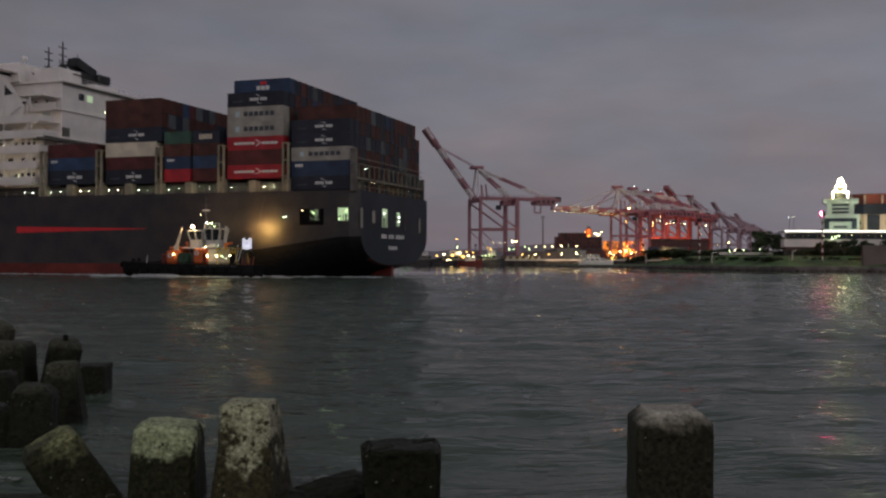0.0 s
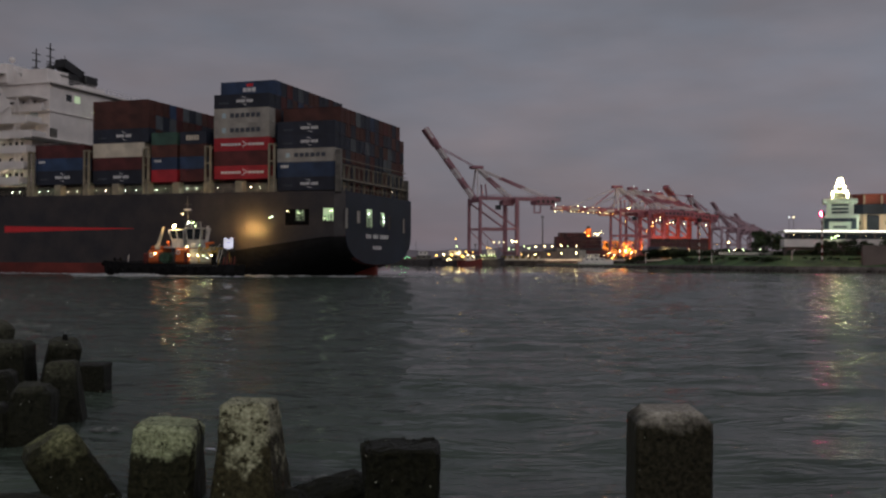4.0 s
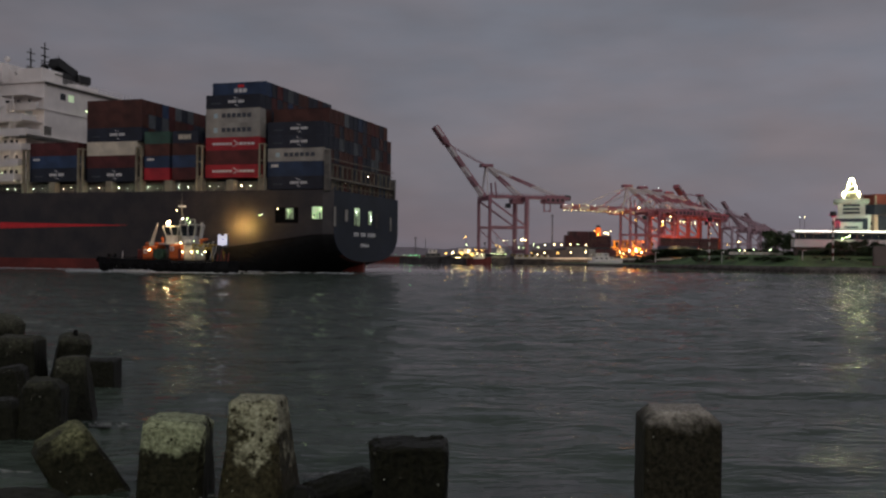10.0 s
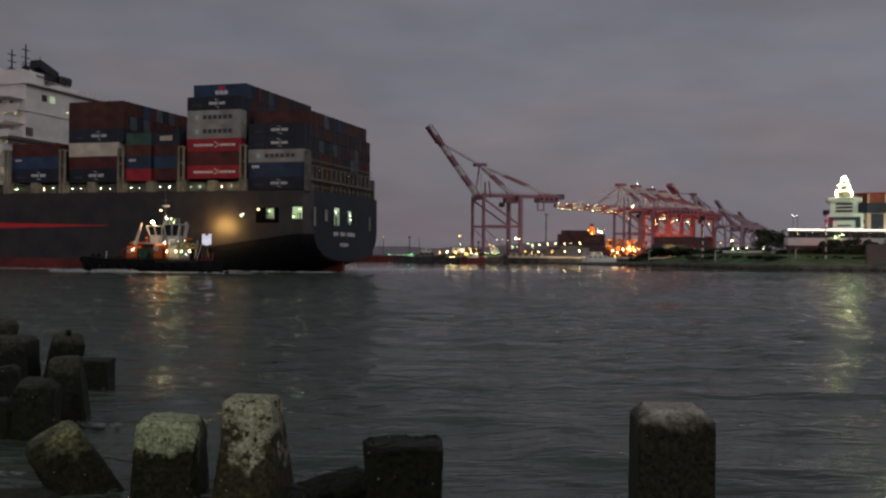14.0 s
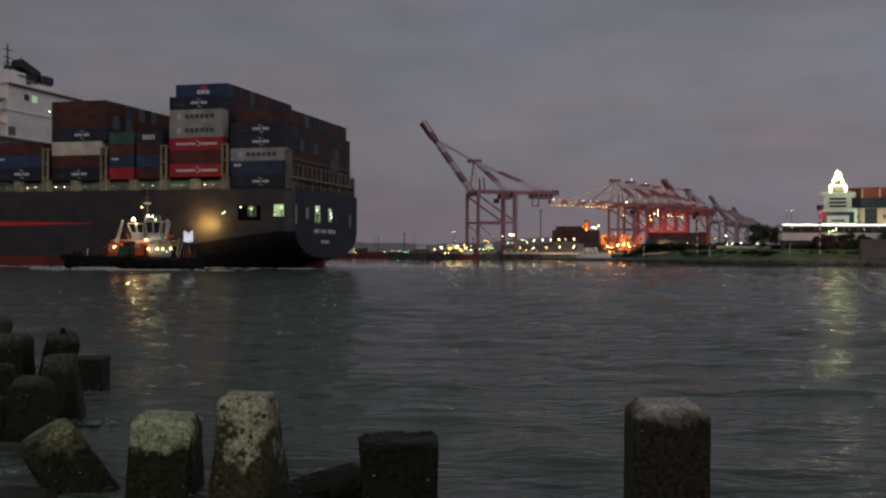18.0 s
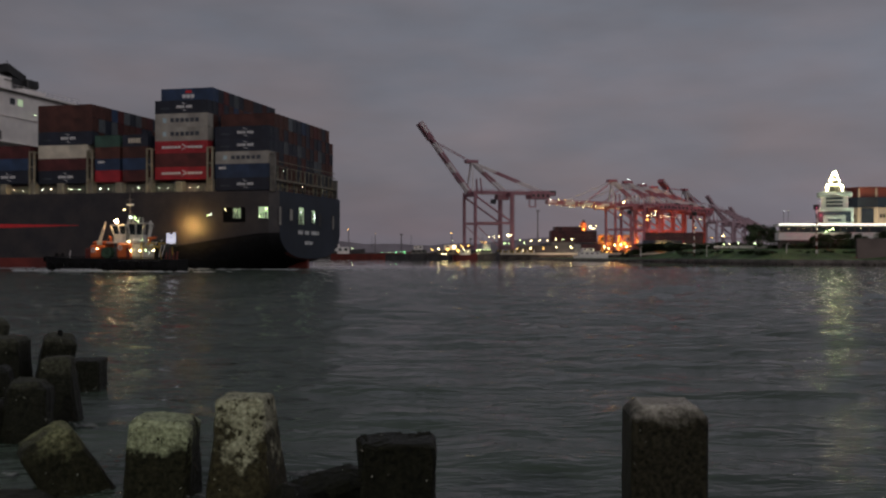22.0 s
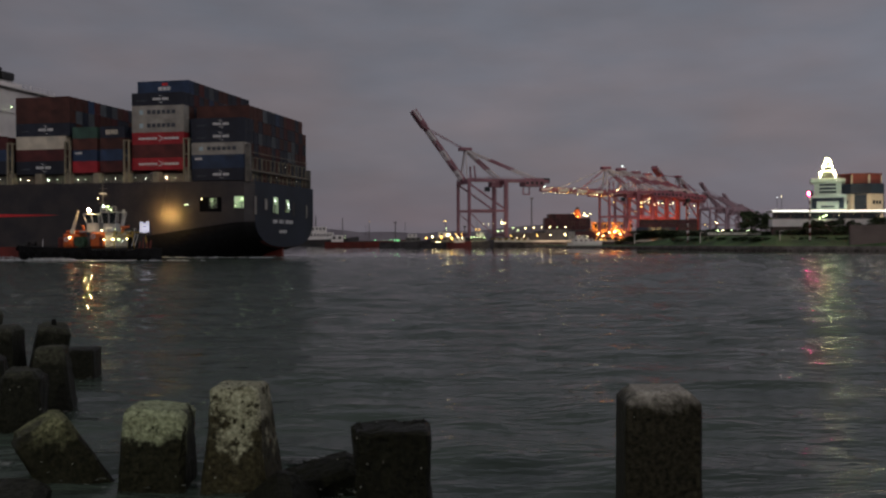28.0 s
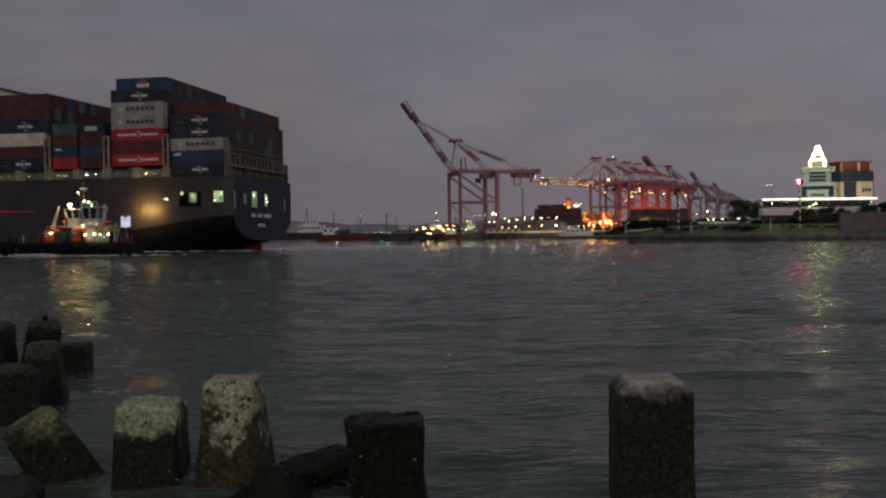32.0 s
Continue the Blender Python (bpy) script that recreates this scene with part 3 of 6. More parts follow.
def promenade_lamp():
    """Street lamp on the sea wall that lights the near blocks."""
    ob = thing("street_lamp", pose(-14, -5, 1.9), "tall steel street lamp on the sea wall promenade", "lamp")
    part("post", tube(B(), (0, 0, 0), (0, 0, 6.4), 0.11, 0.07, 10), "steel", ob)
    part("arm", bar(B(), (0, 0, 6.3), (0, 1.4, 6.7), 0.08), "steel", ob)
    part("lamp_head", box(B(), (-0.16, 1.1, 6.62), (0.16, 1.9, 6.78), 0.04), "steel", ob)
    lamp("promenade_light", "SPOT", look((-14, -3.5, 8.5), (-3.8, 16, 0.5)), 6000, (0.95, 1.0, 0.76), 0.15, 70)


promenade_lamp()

# ---- container ship ----
SHIP = thing("container_ship", pose(-17.51, 184.82, 0, 0, 0, 180 - 18.74),
             "large dark blue-grey container ship stacked with steel boxes, under way", "ship")
MID = -18.75


def ship_hull():
    """Lofted hull: flat transom with rounded quarters, run rising aft, straight side, fine bow."""
    rows = []
    stations = [-2, -1.6, -1.2, -0.6, 0, 1, 2, 3.5, 5, 7, 9, 11, 14, 17, 20, 24, 28, 33, 38, 44, 50, 80, 120, 170, 205, 225, 240, 252, 262]
    for s in stations:
        zt = float(np.interp(s, [-2, 14, 30, 50, 262], [9.0, 6.0, 1.0, -6.0, -6.0]))
        zb = float(np.interp(s, [-2, 2, 9, 20, 40, 262], [2.1, 0.9, -2.0, -6.0, -11, -11]))
        hb = float(np.interp(s, [-2, 0, 4, 170, 205, 225, 240, 252, 262], [18.2, 19.2, 19.6, 19.6, 17.8, 14.6, 9.6, 4.6, 0.5]))
        low = float(np.interp(s, [170, 240, 262], [1.0, 0.45, 0.3]))
        top = 16.2 + (0 if s < 190 else (s - 190) * 0.055)
        pts = []
        for k in range(25):
            f = k / 24 * math.pi / 2
            n = 2.6
            pts.append((hb * low * math.sin(f) ** (2 / n) if k else 0.0, zt - (zt - zb) * math.cos(f) ** (2 / n)))
        for z in np.linspace(zt, 2.4 if zt < 2.4 else zt, 3)[1:]:
            pts.append((hb * (low + (1 - low) * 0.25), float(z)))
        for z in np.linspace(max(zt, 2.4), top, 8)[1:]:
            f = (z - 2.4) / (top - 2.4)
            pts.append((hb * (low + (1 - low) * (0.25 + 0.75 * f)), float(z)))
        rows.append((s, pts))
    hull, boot, run = B(), B(), B()

    def paint_shade_line(s):
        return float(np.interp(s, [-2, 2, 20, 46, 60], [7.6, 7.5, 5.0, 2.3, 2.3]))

    def split(s, pts):
        """The station's outline from the keel to the boot-and-shade line, and from there to the deck."""
        y, z = [p[0] for p in pts], [p[1] for p in pts]
        u = np.arange(len(pts), dtype=float)
        cut = float(np.interp(paint_shade_line(s), z, u))
        out = []
        for k in (np.linspace(0, cut, 20), np.linspace(cut, len(pts) - 1, 18)):
            out.append(list(zip(np.interp(k, u, y).tolist(), np.interp(k, u, z).tolist())))
        return out

    halves = [(s, split(s, pts)) for s, pts in rows]
    for sgn in (1, -1):
        for (s0, h0), (s1, h1) in zip(halves, halves[1:]):
            for zone in (0, 1):
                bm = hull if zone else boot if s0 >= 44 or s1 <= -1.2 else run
                g = [[bm.verts.new((st, MID + sgn * y, z)) for y, z in h[zone]] for st, h in ((s0, h0), (s1, h1))]
                for k in range(len(g[0]) - 1):
                    if s1 <= -1.2 and not zone and g[0][k].co.z > 3.4:
                        continue
                    q = (g[0][k], g[1][k], g[1][k + 1], g[0][k + 1])
                    bm.faces.new(q if sgn > 0 else q[::-1])
    for sgn in (1, -1):
        for (s0, h0), (s1, h1) in zip(halves[:2], halves[1:3]):
            g = [[run.verts.new((st, MID + sgn * y, z)) for y, z in h[0]] for st, h in ((s0, h0), (s1, h1))]
            for k in range(len(g[0]) - 1):
                if g[0][k].co.z > 3.4:
                    q = (g[0][k], g[1][k], g[1][k + 1], g[0][k + 1])
                    run.faces.new(q if sgn > 0 else q[::-1])
    part("rudder", box(B(), (-1.2, MID - 0.5, -5), (3.6, MID + 0.5, 2.8), 0.15), "boot", SHIP, "dull red rudder head under the stern")
    t = rows[0]
    ring = [(-2, MID + y, z) for y, z in t[1]] + [(-2, MID - y, z) for y, z in t[1][::-1][:-1]]
    stern = B()
    stern.faces.new([stern.verts.new(p) for p in ring])
    for bm in (hull, boot, run):
        bmesh.ops.remove_doubles(bm, verts=bm.verts, dist=0.002)
        loose = [v for v in bm.verts if not v.link_faces]
        bmesh.ops.delete(bm, geom=loose, context="VERTS")
    deck = B()
    grid = [(s, float(p[-1][0]) - 0.15, p[-1][1] - 0.15) for s, p in rows]
    for (s0, y0, z0), (s1, y1, z1) in zip(grid, grid[1:]):
        deck.faces.new([deck.verts.new(p) for p in ((s0, MID - y0, z0), (s1, MID - y1, z1), (s1, MID + y1, z1), (s0, MID + y0, z0))])
    bmesh.ops.remove_doubles(deck, verts=deck.verts, dist=0.01)
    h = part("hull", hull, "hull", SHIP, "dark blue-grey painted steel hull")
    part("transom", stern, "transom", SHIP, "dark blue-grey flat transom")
    part("boot_topping", boot, "boot", SHIP, "dull red boot topping at the waterline")
    # black here is the shade under the counter put into the colour
    part("stern_shade", run, "tug_hull", SHIP, "underside of the stern, its shade coloured black")
    part("deck", deck, "boot", SHIP)
    return h


ship_hull()
SIDE = MID + 19.6

# red speed stripe, thinning towards the stern
bm = B()
for a, b in (((76, 9.9), (44, 9.35)),):
    v = [bm.verts.new((x, y, z)) for y in (SIDE - 0.02, SIDE + 0.03) for x, z in ((76, 9.95), (76, 8.6), (44, 9.25), (44, 9.32))]
    for q in ((0, 1, 2, 3), (7, 6, 5, 4), (0, 3, 7, 4), (1, 5, 6, 2), (0, 4, 5, 1), (3, 2, 6, 7)):
        bm.faces.new([v[i] for i in q])
part("stripe", bm, "stripe", SHIP, "bright red tapering stripe")

BOXES = {}


def container(s, row, z, length, height, colour, mark=None, rowsign=1):
    """A ribbed steel box; s is its aft end, row counts from the port side."""
    key = (length, height, colour)
    if key not in BOXES:
        bm = B()
        box(bm, (0.05, -1.17, 0.06), (length - 0.05, 1.17, height - 0.05))
        for x in (0, length - 0.16):
            for y in (-1.22, 1.06):
                box(bm, (x, y, 0), (x + 0.16, y + 0.16, height))
        for y in (-1.215, 1.095):
            box(bm, (0.16, y, 0), (length - 0.16, y + 0.12, 0.16))
            box(bm, (0.16, y, height - 0.12), (length - 0.16, y + 0.12, height))
        for y in (-0.9, -0.35, 0.35, 0.9):
            box(bm, (-0.0, y - 0.04, 0.1), (0.06, y + 0.04, height - 0.1))
        BOXES[key] = mesh_of("container", bm, colour)
    ob = part("container", BOXES[key], colour, SHIP)
    ob.location = (s, -(1.22 + 2.5 * row), z)
    return ob


def marks(ob, length, height, kind):
    """Lettering on a box's side, as plain bars, and its plain shapes."""
    y = 1.225

    def strip(x0, x1, z0, z1, material, gap=0.0, n=1, label="plain lettering"):
        w = (x1 - x0 - gap * (n - 1)) / n
        for k in range(n):
            a = x0 + k * (w + gap)
            part("lettering", box(B(), (a, y, z0), (a + w, y + 0.012, z1)), material, ob)

    c, h = length * 0.42, height
    if kind == "white":
        strip(c - 1.5, c - 0.1, h * 0.40, h * 0.60, "letter", 0.09, 3)
        strip(c + 0.25, c + 2.1, h * 0.40, h * 0.60, "letter", 0.09, 4)
        for z0, z1, dx in ((0.70, 0.82, 0.1), (0.18, 0.28, -0.1)):
            part("mark", bar(B(), (c - 0.15 + dx, y, h * z0), (c + 0.75 + dx, y, h * z1), 0.02, 0.12), "letter", ob)
        strip(length - 3.2, length - 1.2, h * 0.34, h * 0.42, "slate", 0.1, 5)
    elif kind == "dark":
        strip(2.0, 8.6, h * 0.36, h * 0.66, "letter_dark", 0.26, 6, "dark plain lettering")
        bm = B()
        box(bm, (9.5, y, h * 0.34), (10.4, y + 0.012, h * 0.68), 0.003)
        part("mark", bm, "letter_blue", ob, "pale blue square mark")
    elif kind == "red":
        strip(1.2, 4.6, h * 0.40, h * 0.58, "letter", 0.12, 4)
        strip(6.2, 10.6, h * 0.40, h * 0.58, "letter", 0.12, 6)
        part("mark", bar(B(), (5.9, y, h * 0.30), (4.8, y, h * 0.50), 0.02, 0.18), "letter", ob)
        part("mark", bar(B(), (4.8, y, h * 0.50), (5.9, y, h * 0.74), 0.02, 0.18), "letter", ob)
    elif kind == "top":
        strip(4.4, 7.2, h * 0.28, h * 0.56, "letter", 0.14, 3)
        bm = B()
        box(bm, (5.0, y, h * 0.64), (6.4, y + 0.012, h * 0.84))
        part("mark", bm, "stripe", ob)
    elif kind == "small":
        strip(length - 2.4, length - 0.8, h * 0.62, h * 0.80, "letter", 0.08, 3)
    elif kind == "wide":
        strip(length * 0.28, length * 0.75, h * 0.30, h * 0.70, "cream", 0.12, 5)


PALETTE = ["navy", "navy", "brown", "maroon", "navy", "brown", "slate", "brown", "navy", "navy", "brown", "maroon", "navy", "brown", "blue", "navy"]
dice = random.Random(11)
S0 = [0.0, 13.94, 28.04, 42.28, 56.67]


def fill_bay(s, length, base, heights, outer, rows, split=False, skip_top=0):
    """One bay of boxes: the port row as listed, the rest of mixed colours."""
    z = base
    for tier, h in enumerate(heights):
        for row in range(rows[tier][0], rows[tier][1]):
            port = row == rows[tier][0] and row < 2
            hidden = 2 < row < 14 and tier < len(heights) - 3 and s > 5
            if hidden:
                continue
            colours = outer[tier] if port else [(dice.choice(PALETTE), None)] * (2 if split else 1)
            if split:
                for k, (c, mark) in enumerate(colours):
                    ob = container(s - 0.15 + k * 6.65, row, z, 5.95, h, c)
                    if port and mark:
                        marks(ob, 6.06, h, mark)
            else:
                c, mark = colours[0] if port else (dice.choice(PALETTE), None)
                ob = container(s, row, z, length, h, c)
                if port and mark:
                    marks(ob, length, h, mark)
        z += h


fill_bay(S0[0], 12.19, 16.4, [2.6, 2.9, 2.6, 2.6, 2.6, 2.9],
         [[("navy", "white")], [("blue", "small")], [("grey", "dark")], [("navy", "white")], [("navy", "white")], [("brown", None)]],
         [(0, 15)] * 5 + [(1, 14)])
fill_bay(S0[1], 12.19, 18.9, [2.6, 2.9, 2.6, 2.9, 2.9, 2.75, 2.9],
         [[("red", "red")], [("maroon", None)], [("red", "red")], [("grey", "dark")], [("grey", "dark")], [("navy", "white")], [("blue", "top")]],
         [(0, 15)] * 6 + [(1, 14)])
fill_bay(S0[2], 12.19, 18.6, [2.5, 2.5, 2.5, 2.5],
         [[("maroon", None), ("red", None)], [("blue", None), ("blue", "small")], [("brown", None), ("brown", None)], [("navy", "wide"), ("green", None)]],
         [(0, 15)] * 4, split=True)
fill_bay(S0[3], 12.19, 18.4, [2.9, 2.6, 2.9], [[("navy", "white")], [("maroon", None)], [("cream", None)]], [(0, 15)] * 3)
fill_bay(S0[3] - 1.1, 13.35, 26.8, [2.9, 2.9, 2.9], [[("navy", "white")], [("brown", None)], [("brown", None)]], [(0, 15)] * 3)
fill_bay(S0[4], 12.19, 18.6, [2.9, 2.6, 2.8], [[("navy", "white")], [("blue", "small")], [("maroon", None)]], [(0, 15)] * 3)
fill_bay(90, 12.19, 18.6, [2.9, 2.6, 2.6, 2.6], [[("navy", None)], [("blue", None)], [("brown", None)], [("maroon", None)]], [(0, 15)] * 4)

# lashing bridges: posts and portal frames between the bays
for s in (13.06, 27.08, 41.34, 55.6, 69.5):
    bm = B()
    for dy in (0.6, -38.1):
        for ds in (-0.55, 0.55):
            box(bm, (s + ds - 0.12, dy - 0.3, 16.1), (s + ds + 0.12, dy + 0.3, 25.5))
        for z in (19, 22, 25.3):
            box(bm, (s - 0.6, dy - 0.25, z), (s + 0.6, dy + 0.25, z + 0.22))
    for z in (18.6, 25.3):
        box(bm, (s - 0.5, -38, z), (s + 0.5, 0.5, z + 0.2))
    part("lashing_bridge", bm, "buff", SHIP, "buff steel lashing bridge")
# hatch coaming and cover supports
bm = B()
box(bm, (13, -36.5, 16.0), (70, -1.6, 18.2))
part("hatch_coaming", bm, "steel", SHIP)
for s in np.arange(13.2, 74, 7.1):
    part("pedestal", box(B(), (s - 0.75, -1.3, 16.05), (s + 0.75, 0.55, 18.45), 0.05), "buff", SHIP)
    for ds in (2.55, 4.7):
        bulb(SHIP, (s + ds + dice.uniform(-0.1, 0.1), 0.2, 17.15), dice.choice((0.09, 0.12, 0.15)), dice.choice(["deckcool", "deckcool", "deckcool", "decklamp"]))
# stern lashing frame
for k, y in enumerate(np.arange(0.4, -36, -2.5).tolist()):
    part("lashing_post", bar(B(), (-0.9, y, 16.1), (-0.9, y, 21.4), 0.30 if k % 2 else 0.18), "tan_steel", SHIP)
    if k % 4 == 1:
        part("lashing_rod", bar(B(), (-1.0, y, 16.2), (-1.0, y - 2.5, 21.2), 0.10), "tan_steel", SHIP)
for z in (17.2, 18.6, 21.3, 22.4):
    part("walkway_bar", bar(B(), (-1.0, 0.6, z), (-1.0, -36.2, z), 0.30 if z == 18.6 else 0.16), "tan_steel", SHIP)
part("stern_walkway", box(B(), (-1.6, -36, 18.3), (-0.2, 0.4, 18.42), 0.01), "steel", SHIP)
for y in (0.5, -36.2):
    bm = B()
    box(bm, (-1.6, y - 0.3, 16.0), (-0.4, y + 0.3, 24.0 if y > 0 else 20.8), 0.05)
    part("frame_post", bm, "steel", SHIP)
for y, z, c in ((-2.6, 18.0, "cool"), (-6.2, 20.6, "cool"), (-9.6, 18.1, "lamp"), (-16.4, 17.9, "lamp"), (-22, 20.5, "lamp"), (-29.4, 17.7, "lamp"), (-34.2, 18.4, "cool")):
    bulb(SHIP, (-0.6, y, z), 0.06, "deck" + c)


def hull_window(s0, s1, z0, z1, material, aft=False):
    """A framed flat panel on the plating for an opening: near-black for shade inside, glowing for a lit room."""
    bm, fr = B(), B()
    if aft:
        box(bm, (-2.03, s0, z0), (-1.9, s1, z1))
        for a, b, c, d in ((s0 - 0.15, s1 + 0.15, z1, z1 + 0.15), (s0 - 0.15, s1 + 0.15, z0 - 0.15, z0), (s0 - 0.15, s0, z0, z1), (s1, s1 + 0.15, z0, z1)):
            box(fr, (-2.1, a, c), (-1.95, b, d))
    else:
        y = SIDE
        box(bm, (s0, y - 0.1, z0), (s1, y + 0.03, z1))
        for a, b, c, d in ((s0 - 0.15, s1 + 0.15, z1, z1 + 0.15), (s0 - 0.15, s1 + 0.15, z0 - 0.15, z0), (s0 - 0.15, s0, z0, z1), (s1, s1 + 0.15, z0, z1)):
            box(fr, (a, y - 0.05, c), (b, y + 0.1, d))
    w = part("hull_opening", fr, "hull", SHIP)
    part("lit_interior", bm, material, w)
    if material == "room":
        bm = B()
        for k in range(3):
            a = s0 + (s1 - s0) * (0.12 + 0.3 * k + dice.uniform(0, 0.1))
            b, z = a + (s1 - s0) * dice.uniform(0.06, 0.2), z0 + (z1 - z0) * dice.uniform(0.35, 0.9)
            box(bm, (-2.12, a, z0) if aft else (a, SIDE, z0), (-2.05, b, z) if aft else (b, SIDE + 0.08, z))
        part("fitting", bm, "dark", w)


hull_window(4.9, 10.0, 9.7, 12.8, "cavity_shade")
hull_window(6.0, 7.6, 10.6, 12.6, "room")
hull_window(-0.1, 2.0, 10.5, 12.9, "room")
for y, w, z0, z1, m in ((-1.4, 1.2, 9.2, 12.9, "grey"), (-7.4, 1.6, 10.3, 12.6, "grey"), (-13.6, 2.8, 9.6, 13.2, "room"), (-20.4, 2.0, 10.0, 12.8, "room"), (-24, 1.4, 9.6, 12.2, "dark"), (-32.6, 0.9, 9.0, 12.0, "grey")):
    hull_window(y, y + w, z0, z1, m, True)
for y, z in ((-11.5, 12.3), (-19.6, 11.8), (-19.8, 11.0)):
    bulb(SHIP, (-2.2, y, z), 0.22, "cool")
for s, z, c in ((12.7, 11.4, "cool"), (13.2, 11.2, "lime"), (9.3, 12.4, "warm"), (6.9, 12.0, "lime"), (0.2, 12.4, "lime"), (1.6, 10.9, "lime")):
    bulb(SHIP, (s, SIDE + 0.35, z), 0.22, c)
# ship's name and port, unreadable
for k, y in enumerate(np.linspace(-11.0, -22.4, 13)):
    if k not in (3, 7):
        part("lettering", box(B(), (-2.04, y - 0.30, 7.4), (-1.98, y + 0.30, 8.2)), "letter", SHIP)
for y in np.linspace(-14.8, -18.6, 5):
    part("lettering", box(B(), (-2.04, y - 0.28, 5.2), (-1.98, y + 0.28, 5.9)), "letter", SHIP)
# broken water along the ship's side
rnd = random.Random(8)
bm = B()
for _ in range(260):
    foam_patch(bm, rnd.uniform(-6, 110), SIDE + 0.6 + abs(rnd.gauss(0, 1.2)), rnd.uniform(0.2, 0.8), rnd, 0.0, 0.26)
for _ in range(70):
    foam_patch(bm, rnd.uniform(-24, 0), SIDE - 2 + rnd.gauss(0, 2.2), rnd.uniform(0.12, 0.4), rnd, 0.0, 0.12)
tagged(part("foam", bm, "foam", SHIP, "thin white wash along the hull"), kind="stuff")
# hooded emitter on an arm, added for the tug's searchlight patch on the plating
bm = B()
bar(bm, (17.3, SIDE, 15.8), (17.3, SIDE + 2.7, 9.4), 0.03)
tube(bm, (17.3, SIDE + 2.72, 9.1), (17.3, SIDE + 2.92, 9.12), 0.24, 0.12, 10)
part("added_lamp_arm", bm, "hull", SHIP)
part("added_lamp_lens", tube(B(), (17.3, SIDE + 2.66, 9.1), (17.3, SIDE + 2.7, 9.1), 0.2, 0.2, 10), "hot", SHIP, "added warm emitter for the searchlight patch")
# deck rails
bm = B()
for z in (16.7, 17.2):
    bar(bm, (13, SIDE - 0.1, z), (200, SIDE - 0.1, z), 0.05)
for s in np.arange(14, 120, 2.4):
    bar(bm, (s, SIDE - 0.1, 16.1), (s, SIDE - 0.1, 17.2), 0.05)
part("rail", bm, "buff", SHIP)


def accommodation():
    """White deckhouse forward of the boxes, with balconies, wings, mast and dark funnel."""
    part("deckhouse", box(B(), (70.5, -33.6, 16), (84, -6.2, 41.3), 0.05), "white", SHIP, "white painted steel deckhouse")
    part("lower_house", box(B(), (72, -37.6, 18.5), (90, -2.4, 28.4), 0.05), "white", SHIP)
    part("house_base", box(B(), (72.4, -37.4, 16), (90, -2.6, 18.45)), "dark", SHIP, "dark steel base of the deckhouse")
    for k, z in enumerate((19.4, 22.6, 26.0, 29.2, 32.4, 35.4)):
        y = 0.6 if k < 5 else -3.2
        aft = (72.6, 71.6, 70.8, 69.6, 70.8, 70.2)[k]
        wall_y = -2.4 if k < 3 else -6.2
        deck = part("balcony", box(B(), (aft, -38, z - 0.2), (92, y, z)), "white", SHIP)
        part("bulwark", box(B(), (aft, y - 0.08, z), (92, y, z + 1.1), 0.02), "white", deck)
        part("bulwark", box(B(), (aft, -4.0, z), (aft + 0.08, y - 0.08, z + 1.1), 0.02), "white", deck)
        # stair from deck to deck, with its stringers and treads
        st = B()
        for dy in (0.3, 1.3):
            bar(st, (80.5 - (k % 2) * 4, y - dy, z), (76.0 - (k % 2) * 4, y - dy, z + 3.2), 0.08, 0.3)
        for j in range(10):
            f = j / 10
            box(st, (80.4 - (k % 2) * 4 - 4.5 * f, y - 1.3, z + 3.2 * f), (80.1 - (k % 2) * 4 - 4.5 * f, y - 0.3, z + 3.2 * f + 0.05))
        part("stair", st, "white", deck)
        for s in (74.5, 77.5, 81, 85, 88.5):
            part("porthole", box(B(), (s - 0.3, wall_y - 0.02, z + 1.3), (s + 0.3, wall_y + 0.05, z + 2.1), 0.02), "glass", deck)
        # deep edge beam, added to hide the deck lamps behind it from the camera
        part("lamp_screen_beam", box(B(), (aft, y - 0.16, z - 0.62), (92, y - 0.02, z - 0.2), 0.02), "white", deck)
        for s in (73.6, 77.2, 80.8, 84.4):
            part("ceiling_lamp", box(B(), (s - 0.5, y - 0.75, z - 0.32), (s + 0.5, y - 0.5, z - 0.22), 0.02), "decktube", deck)
        # dark boxes put on the wall for the shade in the balcony recesses
        for s in (75.9, 79.4, 83.2, 86.8):
            part("recess_shade", box(B(), (s - 0.42 + (k % 2), wall_y - 0.02, z + 0.1), (s + 0.42 + (k % 2), wall_y + 0.06, z + 2.15), 0.02), "dark", deck)
        for s in (72.8, 74, 80, 86):
            part("stanchion", bar(B(), (s, y - 0.2, z), (s, y - 0.2, z + 3.3), 0.16), "white", deck)
    # sloping gusset plates that carry the wings
    for s0, z0 in ((74, 32.4), (80, 35.4)):
        bm = B()
        v = [bm.verts.new(p) for p in ((s0, -0.7, z0), (s0 + 5.5, -0.7, z0), (s0 + 5.5, -0.7, z0 + 3.3), (s0, -0.85, z0), (s0 + 5.5, -0.85, z0), (s0 + 5.5, -0.85, z0 + 3.3))]
        for q in ((0, 1, 2), (5, 4, 3), (0, 3, 4, 1), (1, 4, 5, 2), (2, 5, 3, 0)):
            bm.faces.new([v[i] for i in q])
        part("gusset", bm, "white", SHIP)
    outline = ((92, 44.2), (82.4, 42.2), (79.6, 41.0), (75.6, 35.6), (75.6, 32.6), (92, 32.6))
    bm = B()
    front, rear = [[bm.verts.new((a, y, z)) for a, z in outline] for y in (-0.40, -0.55)]
    bm.faces.new(front)
    bm.faces.new(rear[::-1])
    for k in range(6):
        bm.faces.new((front[k], rear[k], rear[(k + 1) % 6], front[(k + 1) % 6]))
